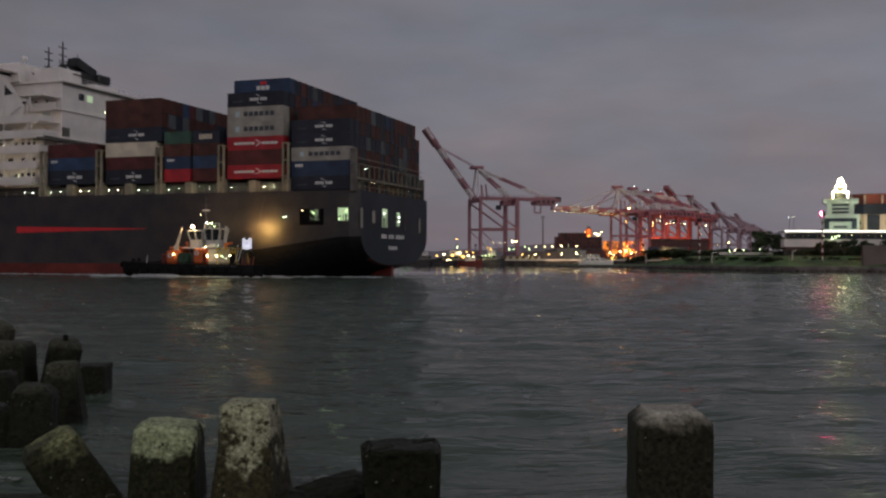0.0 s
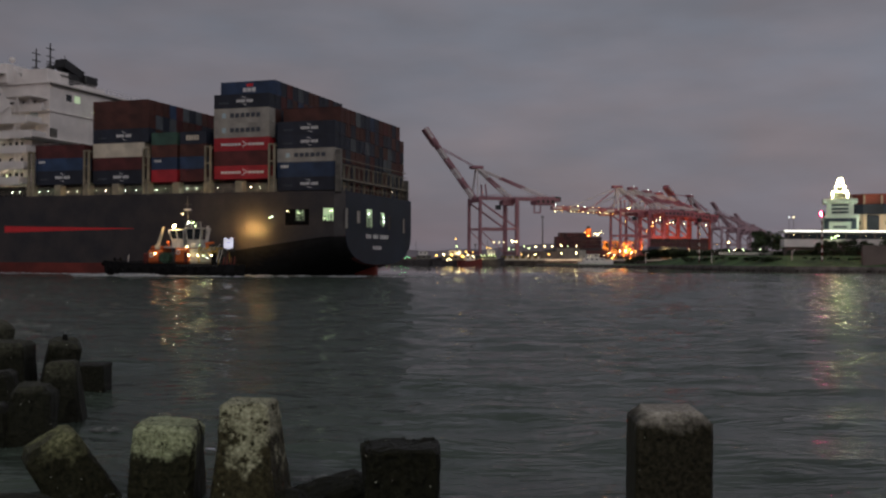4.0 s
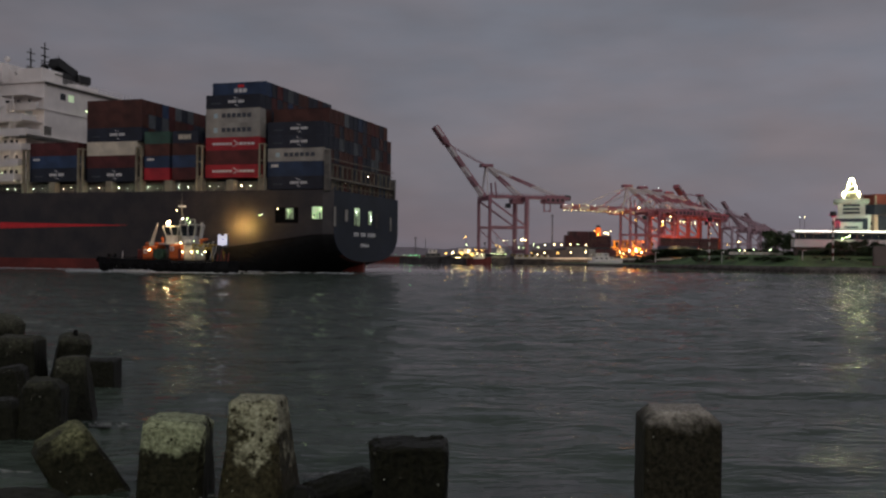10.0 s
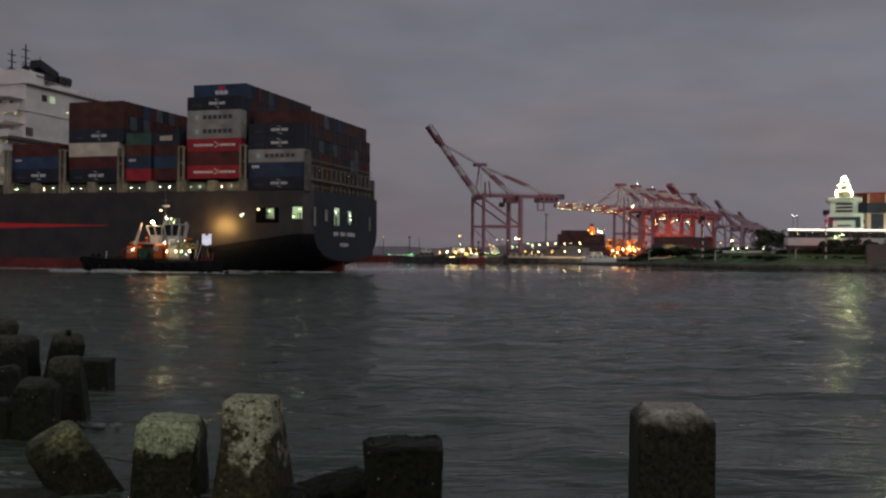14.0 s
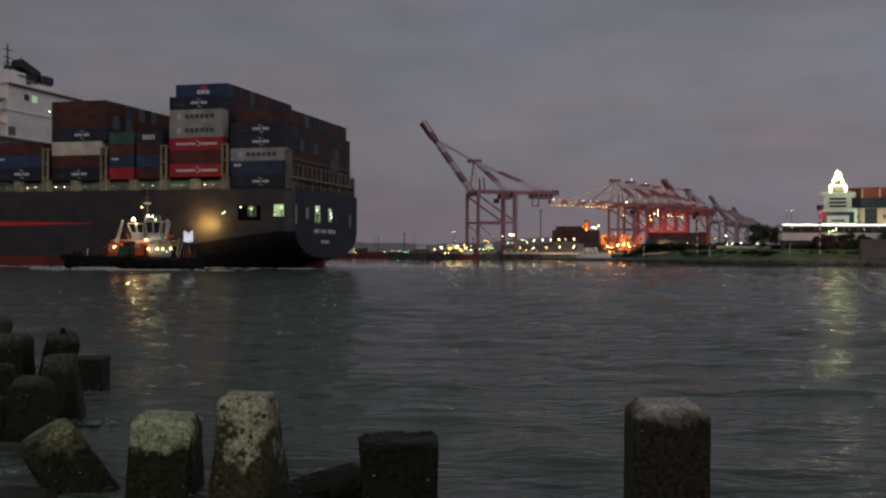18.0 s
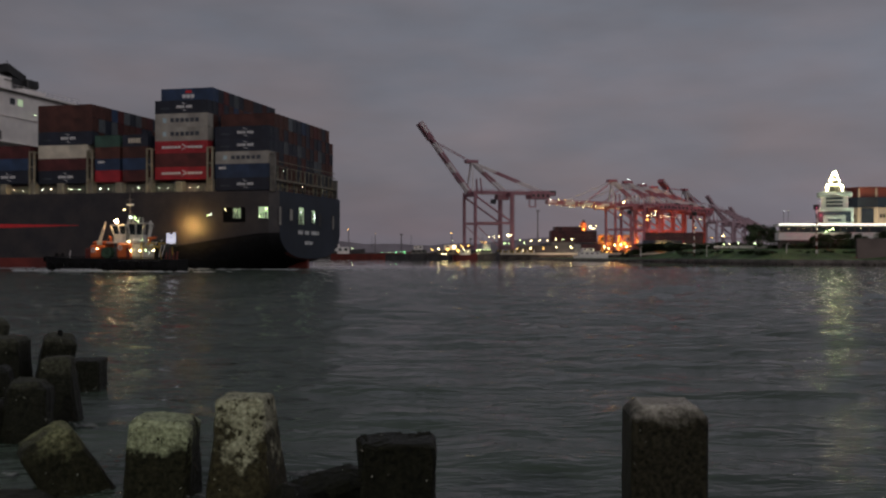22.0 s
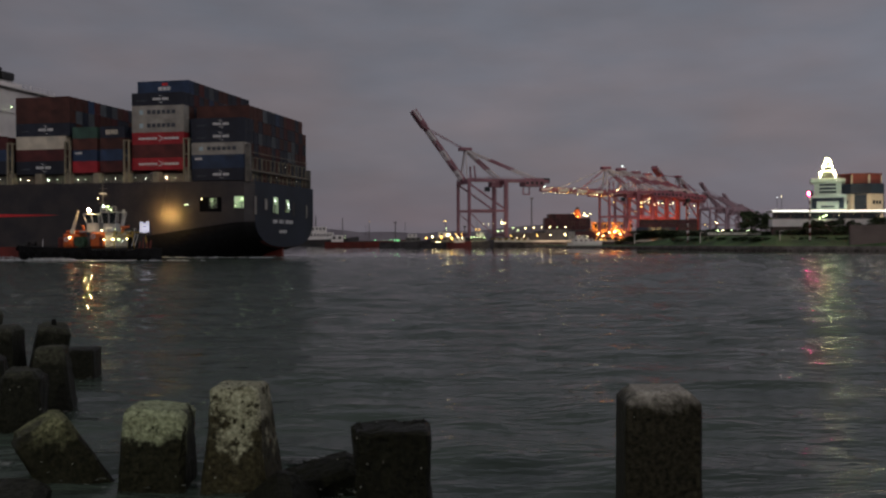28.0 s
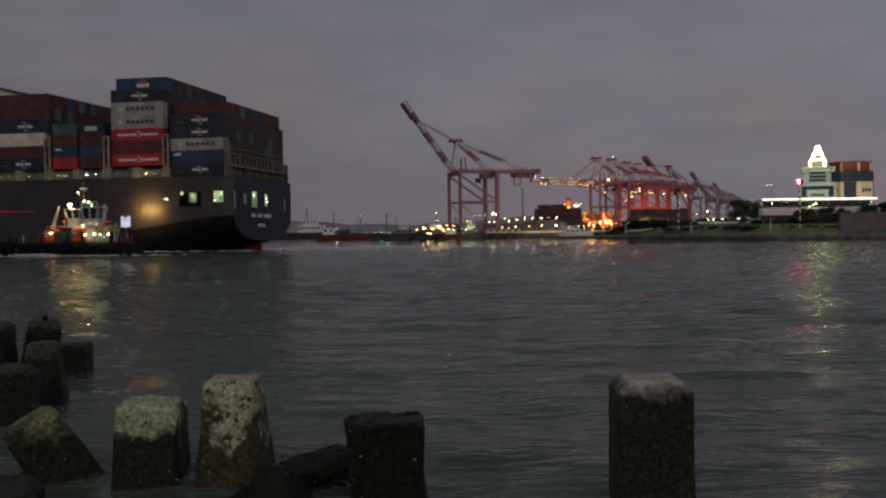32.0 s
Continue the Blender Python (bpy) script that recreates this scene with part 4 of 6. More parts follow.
    plate = part("side_plate", bm, "white", SHIP, "white slanted side plate under the bridge wing")
    # thin dark sheet: shade inside the opening put on as colour
    bm = B()
    front, rear = [[bm.verts.new((a, y, z)) for a, z in ((80.6, 40.3), (78.4, 38.2), (80.6, 38.0))] for y in (-0.37, -0.42)]
    bm.faces.new(front)
    bm.faces.new(rear[::-1])
    for k in range(3):
        bm.faces.new((front[k], rear[k], rear[(k + 1) % 3], front[(k + 1) % 3]))
    part("opening", bm, "dark", plate, "dark three-cornered sheet for the shade in an opening")
    part("panel", box(B(), (73.6, -6.16, 33.0), (75.6, -6.08, 35.0), 0.02), "panel_blue", SHIP, "pale blue panel")
    part("roof_deck", box(B(), (69.6, -38, 41.3), (92, -5.6, 41.7), 0.03), "white", SHIP)
    # grey strip: shade under the roof deck put in as a colour
    part("eave_shade", box(B(), (70.0, -37.6, 40.9), (70.3, -6.0, 41.28), 0.02), "steel", SHIP, "grey strip for the shade under the roof deck")
    # open shelter at the house's corner: slab, posts and a slanted plate
    shelter = part("shelter_slab", box(B(), (70.9, -6.1, 37.7), (78.5, -0.9, 38.0), 0.03), "white", SHIP)
    for s in (74.6, 78.0):
        part("post", bar(B(), (s, -1.1, 35.6), (s, -1.1, 37.7), 0.2), "white", shelter)
    for s0, s1, y0, z0, z1 in ((71.0, 73.6, -3.3, 35.5, 37.7), (76.5, 80.0, -5.9, 41.7, 45.2)):
        bm = B()
        near, off = [[bm.verts.new(p) for p in ((s0, y1, z0), (s1, y1, z0), (s1, y1, z1))] for y1 in (y0, y0 - 0.12)]
        bm.faces.new(near)
        bm.faces.new(off[::-1])
        for k in range(3):
            bm.faces.new((near[k], off[k], off[(k + 1) % 3], near[(k + 1) % 3]))
        part("bracket", bm, "white", SHIP)
    part("upper_house", box(B(), (73, -15.4, 41.7), (80, -8.4, 45.1), 0.08), "white", SHIP)
    part("roof_flange", box(B(), (72.6, -15.8, 44.2), (73.0, -12.6, 44.4), 0.02), "steel", SHIP)
    part("roof_locker", box(B(), (72.4, -27.6, 41.7), (76, -19.4, 43.2), 0.08), "white", SHIP)
    part("wheelhouse", box(B(), (81, -19, 41.7), (88, -5, 46.0), 0.1), "white", SHIP)
    part("bridge_wing", box(B(), (83, -38.6, 41.7), (88, 1.0, 42.9), 0.05), "white", SHIP)
    part("wing_roof", box(B(), (81.2, -5.4, 43.6), (88, 0.6, 44.0), 0.04), "white", SHIP)
    part("wing_window", box(B(), (83.4, -5.0, 42.9), (87.6, 0.2, 43.6), 0.02), "glass", SHIP)
    part("aft_ledge", box(B(), (69.4, -38, 28.3), (71.2, 0.8, 28.7)), "steel", SHIP)
    bm = B()
    for y in np.arange(-37.5, -5.7, 2.0):
        bar(bm, (69.8, y, 41.7), (69.8, y, 42.8), 0.06)
    for z in (42.2, 42.8):
        bar(bm, (69.8, -37.8, z), (69.8, -5.8, z), 0.06)
        bar(bm, (69.8, -5.8, z), (83, -5.8, z), 0.06)
    part("rail", bm, "white", SHIP)
    for y in (-12.2, -10.6, -9.0):
        part("bridge_window", box(B(), (80.96, y, 43.5), (81.02, y + 1.3, 44.5)), "glass", SHIP)
    for y, m in ((-12.4, "glass"), (-15.2, "room")):
        part("window", box(B(), (70.46, y - 0.9, 38.2), (70.52, y + 0.9, 39.7)), m, SHIP)
    part("window", box(B(), (70.46, -8.6, 29.6), (70.52, -6.2, 31.6)), "steel", SHIP)
    bm = B()
    box(bm, (76, -24.5, 41.7), (79, -18.5, 46.4), 0.4)
    bar(bm, (77.4, -17.8, 48.2), (77.4, -24.4, 46.2), 3.0, 2.0)
    box(bm, (75, -28.6, 44.4), (78.5, -24.0, 46.4), 0.3)
    box(bm, (75.5, -28.0, 41.7), (78.0, -25.5, 44.4))
    part("funnel", bm, "dark", SHIP, "black funnel casing")
    for s, y, h, r in ((79, -16.5, 52.7, 0.28), (83, -16.6, 51.7, 0.26), (77.5, -19.6, 50.3, 0.16), (80.5, -18.4, 49.6, 0.12)):
        bm = B()
        tube(bm, (s, y, 43.5), (s, y, h), r, r * 0.5)
        for z in (0.45, 0.65, 0.85):
            bar(bm, (s, y - 1.3, 43.5 + (h - 43.5) * z), (s, y + 1.3, 43.5 + (h - 43.5) * z), 0.2)
        box(bm, (s - 0.5, y - 0.8, 43.5 + (h - 43.5) * 0.3), (s + 0.5, y + 0.8, 43.5 + (h - 43.5) * 0.42), 0.05)
        part("mast", bm, "dark", SHIP)
    bm = ball(B(), (82, -7.8, 47.3), 0.7, 10)
    tube(bm, (82, -7.8, 45.9), (82, -7.8, 46.8), 0.1)
    part("radome", bm, "white", SHIP)
    bulb(SHIP, (68.8, -18.5, 36.4), 0.22, "lime")
    for s, z, c in ((76, 20.6, "lime"), (78.5, 20.4, "lime"), (83, 20.9, "warm"), (80, 27.2, "warm"), (86, 23.4, "warm")):
        bulb(SHIP, (s, 0.4, z), 0.22, c)


accommodation()

# ---- tug ----
TUG = thing("tugboat", pose(-48, 186, 0, 0, 0, 180 - 12), "black and orange harbour tug with lit white wheelhouse", "tug")


def tugboat():
    """Black hull with tyres, orange winch house and deckhouse, white wheelhouse and stack house, towing gear aft."""
    bm = B()
    rows = []
    for s in np.linspace(-14.2, 12.9, 19):
        f = abs(s + 0.65) / 13.55
        hb = 4.6 * (1 - max(0, f - 0.55) ** 2 * (3.6 if s > 0 else 2.2))
        top = 2.35 + 0.55 * max(0, s / 12.9) ** 2 - 0.15 * max(0, -s / 14)
        rake = 0.9 * max(0, f - 0.8) * (1 if s > 0 else 0)
        rows.append([bm.verts.new((s - rake * (2 - z), y * hb * (1 if z > 0 else 0.8), z if z < 1 else top)) for y, z in ((-1, 2), (-0.95, 0.8), (-0.8, -1.5), (0.8, -1.5), (0.95, 0.8), (1, 2))])
    for a, b in zip(rows, rows[1:]):
        for k in range(6):
            bm.faces.new((a[k], a[(k + 1) % 6], b[(k + 1) % 6], b[k]))
    bm.faces.new(rows[0])
    bm.faces.new(rows[-1][::-1])
    part("hull", bm, "tug_hull", TUG, "black tug hull with rubber fendering")
    bm = B()
    for y in (-1.1, 1.1):
        tube(bm, (10.6, y, 2.4), (10.6, y, 3.4), 0.22, 0.26, 8)
    bar(bm, (10.6, -1.5, 3.0), (10.6, 1.5, 3.0), 0.2)
    part("bow_bitts", bm, "tug_hull", TUG)
    part("bow_fender", tube(B(), (12.6, -1.6, 2.2), (12.6, 1.6, 2.2), 0.5, 0.5, 10), "rubber", TUG)
    for k in range(5):
        part("lettering", box(B(), (8.5 - 0.55 * k, 4.05 + 0.03 * k, 1.05), (8.1 - 0.55 * k, 4.3 + 0.03 * k, 1.4)), "grey", TUG)
    part("flagstaff", tube(B(), (6.9, 2.8, 2.3), (6.8, 2.8, 3.9), 0.08, 0.06, 6), "letter", TUG)
    for s in np.arange(-12, 11, 2.2):
        bm = B()
        bmesh.ops.create_cone(bm, cap_ends=True, segments=12, radius1=0.5, radius2=0.5, depth=0.32, matrix=pose(s, 4.6 - 0.05 * max(0, abs(s) - 7) ** 2, 1.2, 90, 0, 0))
        part("tyre_fender", bm, "rubber", TUG)
    rr = random.Random(61)
    for k in range(13):
        s = -4.0 - 0.62 * k
        part("bulwark_mark", box(B(), (s, 4.60, 1.92), (s - rr.uniform(0.2, 0.42), 4.64, 2.05)), "steel", TUG)
    part("bulwark_rail", bar(B(), (9.5, 4.3, 2.75), (-13.5, 4.3, 2.55), 0.1), "tug_hull", TUG)
    # fore deck: red locker, orange winch house, crane
    part("bow_locker", box(B(), (3.4, -1.4, 2.3), (4.6, 1.6, 4.3), 0.2), "boot", TUG, "dull red deck locker")
    bm = box(B(), (0.3, -1.9, 2.3), (3.4, 1.9, 4.9), 0.25)
    box(bm, (0.2, -1.6, 4.9), (3.1, 1.6, 5.6), 0.3)
    part("winch_house", bm, "tug_orange", TUG, "orange winch house with a rounded top")
    bm = B()
    tube(bm, (1.65, 1.4, 5.4), (0.95, 1.4, 7.6), 0.36, 0.28, 8)
    tube(bm, (0.95, 1.4, 7.6), (0.45, 1.4, 9.2), 0.26, 0.14, 8)
    box(bm, (1.1, 1.0, 4.9), (2.0, 1.8, 5.7), 0.06)
    part("crane_arm", bm, "cream", TUG, "pale raised deck crane arm")
    part("winch", tube(B(), (-0.5, 0.6, 3.4), (-0.5, 2.9, 3.4), 0.8, 0.8, 14), "gear_green", TUG, "dark green towing winch")
    for y in (0.6, 1.7, 2.9):
        part("winch_flange", tube(B(), (-0.5, y, 3.4), (-0.5, y + 0.1, 3.4), 1.05, 1.05, 14), "gear_green", TUG)
    # orange deckhouse, pale upper deck
    part("engine_casing", box(B(), (-2.6, -2.4, 2.3), (0.0, 1.4, 4.4), 0.1), "steel", TUG)
    part("deckhouse", box(B(), (-5.2, -2.8, 2.3), (-2.4, 2.8, 5.3), 0.4), "tug_orange", TUG, "orange deckhouse")
    part("upper_deck", box(B(), (-7.6, -2.6, 5.2), (-0.2, 2.4, 5.45), 0.05), "tug_white", TUG)
    part("after_house", box(B(), (-7.4, -2.4, 2.3), (-5.2, 2.3, 5.1), 0.15), "cream", TUG, "cream after house")

    def cabin(name, base, top, z0, zw, z1, label):
        """A cabin with leaning corner posts, a window band and an overhanging roof; base and top give its ends and half width."""
        bm = B()
        rows = [[bm.verts.new((a, y, z)) for a, y in ((e[0], -e[2]), (e[1], -e[2]), (e[1], e[2]), (e[0], e[2]))] for z, e in ((z0, base), (zw, base))]
        for k in range(4):
            bm.faces.new((rows[0][k], rows[0][(k + 1) % 4], rows[1][(k + 1) % 4], rows[1][k]))
        bm.faces.new(rows[1])
        n = 3
        for k in range(n):
            f = k / (n - 1)
            for sg in (-1, 1):
                bar(bm, (base[0] + (base[1] - base[0]) * f, sg * base[2], zw - 0.05), (top[0] + (top[1] - top[0]) * f, sg * top[2], z1), 0.2)
        box(bm, (top[0] + 0.12, -top[2] - 0.12, z1), (top[1] - 0.12, top[2] + 0.12, z1 + 0.22), 0.06)
        ob = part(name, bm, "tug_white", TUG, label)
        for k in range(n - 1):
            f0, f1 = (k + 0.08) / (n - 1), (k + 0.92) / (n - 1)
            q = [(base[0] + (base[1] - base[0]) * f0, base[2] - 0.06, zw), (base[0] + (base[1] - base[0]) * f1, base[2] - 0.06, zw),
                 (top[0] + (top[1] - top[0]) * f1, top[2] - 0.06, z1), (top[0] + (top[1] - top[0]) * f0, top[2] - 0.06, z1)]
            g = B()
            face = [g.verts.new(p) for p in q] + [g.verts.new((p[0], p[1] - 0.05, p[2])) for p in q]
            for c in ((0, 1, 2, 3), (7, 6, 5, 4), (0, 4, 5, 1), (1, 5, 6, 2), (2, 6, 7, 3), (3, 7, 4, 0)):
                g.faces.new([face[i] for i in c])
            part("pane", g, "glass", ob)
        return ob

    cabin("wheelhouse", (-1.4, -3.8, 1.8), (-0.9, -3.9, 2.0), 5.4, 6.9, 8.45, "white wheelhouse with wide raked windows")
    cabin("stack_house", (-4.5, -7.0, 1.7), (-4.2, -7.4, 1.9), 5.4, 6.8, 8.8, "white after wheelhouse with a railed top")
    bm = B()
    for s in (-4.3, -5.4, -6.4, -7.3):
        bar(bm, (s, 1.95, 9.0), (s, 1.95, 9.9), 0.08)
    bar(bm, (-4.3, 1.95, 9.9), (-7.3, 1.95, 9.9), 0.08)
    bar(bm, (-4.3, 1.95, 9.45), (-7.3, 1.95, 9.45), 0.06)
    part("top_rail", bm, "letter", TUG)
    bm = B()
    tube(bm, (-3.7, 0, 8.4), (-3.65, 0, 15.0), 0.13, 0.06)
    for z in (10.6, 12, 13.4):
        bar(bm, (-4.5, 0, z), (-2.9, 0, z), 0.08)
    bar(bm, (-3.7, 0, 11.4), (-4.6, 0, 9.0), 0.07)
    part("mast", bm, "steel", TUG)
    part("radar_bar", box(B(), (-3.0, -0.1, 12.3), (-4.4, 0.1, 12.55), 0.03), "letter", TUG)
    part("stack_pipe", tube(B(), (-7.2, -0.6, 5.4), (-7.5, -0.6, 9.4), 0.34, 0.28, 8), "tug_white", TUG)
    for p, r, c in (((-2.2, 2.4, 9.3), 0.46, "tuglamp"), ((-4.9, 2.1, 10.0), 0.32, "cool"), ((-5.8, 2.1, 9.9), 0.26, "lime"), ((-6.3, 2.1, 9.3), 0.2, "lime"), ((-5.0, 3.0, 5.5), 0.28, "warm"), ((1.8, 2.1, 4.2), 0.3, "warm"),
                    ((-5.4, 3.0, 3.85), 0.3, "warm"), ((-7.2, 3.0, 3.85), 0.3, "warm"), ((-8.3, 3.0, 3.85), 0.26, "lime"), ((-9.9, 3.0, 3.9), 0.3, "warm"), ((-2.85, 0.4, 11.6), 0.2, "warm"),
                    ((-9.1, 3.0, 3.4), 0.16, "cool"), ((-7.4, 2.6, 5.8), 0.12, "lime"), ((-8.7, 2.6, 5.9), 0.1, "lime")):
        bulb(TUG, p, r, c)
    # doors, life rings and vents on the houses
    for s, y in ((-4.4, 2.79), (1.2, 1.89)):
        part("door", box(B(), (s, y, 2.5), (s - 0.7, y + 0.07, 4.4), 0.04), "boot", TUG)
    for s, z, y in ((-3.2, 4.4, 2.9), (2.6, 3.9, 1.98)):
        ring = B()
        pts = [(s + 0.36 * math.cos(a), y, z + 0.36 * math.sin(a)) for a in np.linspace(0, 2 * math.pi, 13).tolist()]
        for p, q in zip(pts, pts[1:]):
            tube(ring, p, q, 0.09, 0.09, 6)
        part("life_ring", ring, "letter", TUG)
    vent = tube(B(), (-0.9, 2.0, 5.4), (-0.9, 2.0, 6.2), 0.2, 0.2, 8)
    ball(vent, (-0.85, 2.1, 6.25), 0.3, 8)
    part("cowl_vent", vent, "tug_orange", TUG)
    part("liferaft", tube(B(), (-5.6, 2.2, 5.8), (-6.7, 2.2, 5.8), 0.34, 0.34, 10), "letter", TUG)
    # towing deck: gantry, hoses and rails
    part("bitt", box(B(), (-11.0, -0.6, 2.2), (-11.8, 0.6, 4.6), 0.08), "dark", TUG)
    bm = B()
    for s in (-7.2, -11.2):
        for y in (-2.6, 2.6):
            bar(bm, (s, y, 2.2), (s + (0.5 if s < -9 else 0), y, 5.2), 0.14)
        bar(bm, (s + (0.5 if s < -9 else 0), -2.6, 5.2), (s + (0.5 if s < -9 else 0), 2.6, 5.2), 0.16)
    for z in (4.4, 5.2):
        bar(bm, (-7.2, 2.6, z), (-10.8, 2.6, z), 0.1)
    part("towing_gantry", bm, "yellow", TUG, "yellow towing gantry")
    for k in range(16):
        rr = random.Random(40 + k)
        bm = B()
        p = Vector((-7.2 - 0.25 * k, rr.uniform(2.3, 2.7), 4.4 + rr.uniform(0, 1.0)))
        q = p + Vector((-rr.uniform(0.3, 0.9), 0, rr.uniform(-0.5, 0.8)))
        tube(bm, p, (p + q) / 2 + Vector((0, 0, 0.2)), 0.07, 0.07, 6)
        tube(bm, (p + q) / 2 + Vector((0, 0, 0.2)), q, 0.07, 0.07, 6)
        part("hose", bm, ("yellow", "gear_green", "yellow", "letter")[k % 4], TUG)
    bm = tube(B(), (-8.6, 2.0, 5.2), (-8.6, 2.0, 6.0), 0.3, 0.22, 8)
    tube(bm, (-8.3, 2.0, 6.0), (-9.9, 2.0, 6.25), 0.3, 0.18, 8)
    part("fire_monitor", bm, "tug_orange", TUG, "orange fire monitor")
    bm = B()
    for ds in (0, 0.55):
        bar(bm, (-10.8 - ds, 2.9, 2.5), (-11.5 - ds, 2.9, 4.9), 0.09)
    part("ladder", bm, "letter", TUG)
    # glowing boxes added in place of the hazy white lit patch over the stern
    bm = B()
    for k in range(9):
        rr = random.Random(k)
        box(bm, (-11.3 - 0.62 * (k % 3), 0.62, 5.1 + 0.62 * (k // 3) + rr.uniform(-0.1, 0.1)), (-11.9 - 0.62 * (k % 3), 0.75, 5.68 + 0.62 * (k // 3) + rr.uniform(-0.15, 0.3)), 0.04)
    part("glow_patch", bm, "floodpanel", TUG, "glowing boxes for the hazy white light over the stern")
    part("glow_patch_frame", box(B(), (-11.2, 0.4, 4.6), (-13.3, 0.6, 6.9), 0.05), "dark", TUG)
    bm = B()
    for s in np.arange(-11.8, -14, -0.7):
        tube(bm, (s, 2.0, 2.2), (s - 0.2, 2.0, rr.uniform(3.4, 4.6)), 0.16, 0.1, 6)
    part("stern_roller", bm, "boot", TUG, "dull red stern rollers and posts")
    # foam thrown up along the hull
    rnd = random.Random(5)
    for side_x, n0, wide in ((13, 50, 3), (3.5, 150, 4), (0, 70, 14), (-14, 50, 12)):
        bm = B()
        for _ in range(n0):
            cx, cy, r = side_x + rnd.uniform(-wide, wide), 5.2 + rnd.uniform(-0.5, 1.6), rnd.uniform(0.2, 0.62)
            foam_patch(bm, cx, cy, r, rnd, 0.0, 0.6 if side_x > 2 else 0.25)
        tagged(part("foam", bm, "foam", TUG, "white broken wash"), kind="stuff")


tugboat()


# ---- far shore ----
def quay_land():
    """Bank with revetment on the right, container quay beyond."""
    bm = B()

    def crest(x):
        return float(np.interp(x, [60, 75, 84], [0.8, 1.0, 4.6]))

    def rise(x):
        return float(np.interp(x, [60, 76, 86], [0.42, 0.5, 1.0]))

    edge = [(160, 262), (120, 280), (98, 286), (88, 315), (84, 345), (80, 378), (74, 395), (57, 425), (44, 468)]
    back = [(900, 262), (900, 300), (900, 330), (900, 360), (900, 375), (900, 390), (900, 420), (700, 470), (600, 520)]
    for (a, b), (c, d) in zip(zip(edge, back), list(zip(edge, back))[1:]):
        lo = [bm.verts.new((x, y, z)) for (x, y), z in ((a, -2), (c, -2))]
        mid = [bm.verts.new((x + 1.5, y + 2.5, 1.3 * rise(x))) for x, y in (a, c)]
        q = [bm.verts.new((x + 4, y + 8, 1.7 * rise(x))) for x, y in (a, c)]
        top = [bm.verts.new((x + 9, y + 22, crest(x))) for x, y in (a, c)]
        far = [bm.verts.new((x, y + 60, crest(x0))) for (x, y), (x0, _) in ((b, a), (d, c))]
        for r, s in ((lo, mid), (mid, q), (q, top), (top, far)):
            bm.faces.new((r[0], r[1], s[1], s[0]))
    bmesh.ops.remove_doubles(bm, verts=bm.verts, dist=0.01)
    solid("bank", bm, "grass", "green grass bank above a dark stone shore", "ground", kind="structure")
    bm = B()
    for (x0, y0), (x1, y1) in zip(edge, edge[1:]):
        ring = []
        for x, y in ((x0, y0), (x1, y1)):
            h = 1.15 * rise(x) + 0.25
            ring.append([bm.verts.new(p) for p in ((x - 0.6, y - 1.0, -2), (x - 0.3, y - 0.5, h * 0.55), (x, y, h), (x + 0.9, y + 1.5, h), (x + 1.0, y + 1.7, -2))])
        for k in range(4):
            bm.faces.new((ring[0][k], ring[1][k], ring[1][k + 1], ring[0][k + 1]))
    bmesh.ops.remove_doubles(bm, verts=bm.verts, dist=0.01)
    solid("sea_wall", bm, "stained_wall", "dark stained low sea wall along the bank", "wall", kind="structure")
    bm = B()
    for (x0, y0), (x1, y1) in zip(edge, edge[1:]):
        n = max(4, int(math.hypot(x1 - x0, y1 - y0) / 0.9))
        for k in range(n):
            f = k / n
            cx, cy = x0 + (x1 - x0) * f - 0.9 + dice.uniform(-0.4, 0.4), y0 + (y1 - y0) * f - 1.4
            bmesh.ops.create_icosphere(bm, subdivisions=1, radius=dice.uniform(0.25, 0.5), matrix=Matrix.Translation((cx, cy, 0.05 + dice.uniform(-0.1, 0.2))) @ Euler((dice.random() * 3, dice.random() * 3, 0)).to_matrix().to_4x4() @ Matrix.Diagonal((1, 0.8, 0.7, 1)))
    solid("revetment", bm, "stone", "dark stones at the foot of the sea wall", "rocks", kind="stuff")
    # container quay
    bm = box(B(), (-20, 505, -3), (700, 1500, 3.0))
    solid("quay", bm, "quay", "grey concrete container quay", "quay", kind="structure")
    bm = box(B(), (-2500, 1500, -3), (-20, 1600, 2.5))
    solid("far_shore", bm, "stone", "low dark far shore", "ground", kind="structure")
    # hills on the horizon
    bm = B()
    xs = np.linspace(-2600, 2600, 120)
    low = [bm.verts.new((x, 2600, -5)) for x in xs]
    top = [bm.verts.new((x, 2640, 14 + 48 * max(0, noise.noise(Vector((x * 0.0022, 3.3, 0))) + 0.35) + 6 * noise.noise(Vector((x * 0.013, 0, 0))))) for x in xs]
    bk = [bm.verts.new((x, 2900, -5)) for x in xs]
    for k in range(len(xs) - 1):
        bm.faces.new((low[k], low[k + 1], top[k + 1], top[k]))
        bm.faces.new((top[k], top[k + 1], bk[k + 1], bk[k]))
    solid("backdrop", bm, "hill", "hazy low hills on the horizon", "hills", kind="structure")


quay_land()


def banded(parent, name, p, q, w, h, n, first=0):
    """A girder in alternating red and white lengths."""
    p, q = Vector(p), Vector(q)
    for k in range(n):
        a, b = p.lerp(q, k / n), p.lerp(q, (k + 1) / n)
        part(name, bar(B(), a, b, w, h), ("crane_red", "crane_white")[(k + first) % 2], parent)


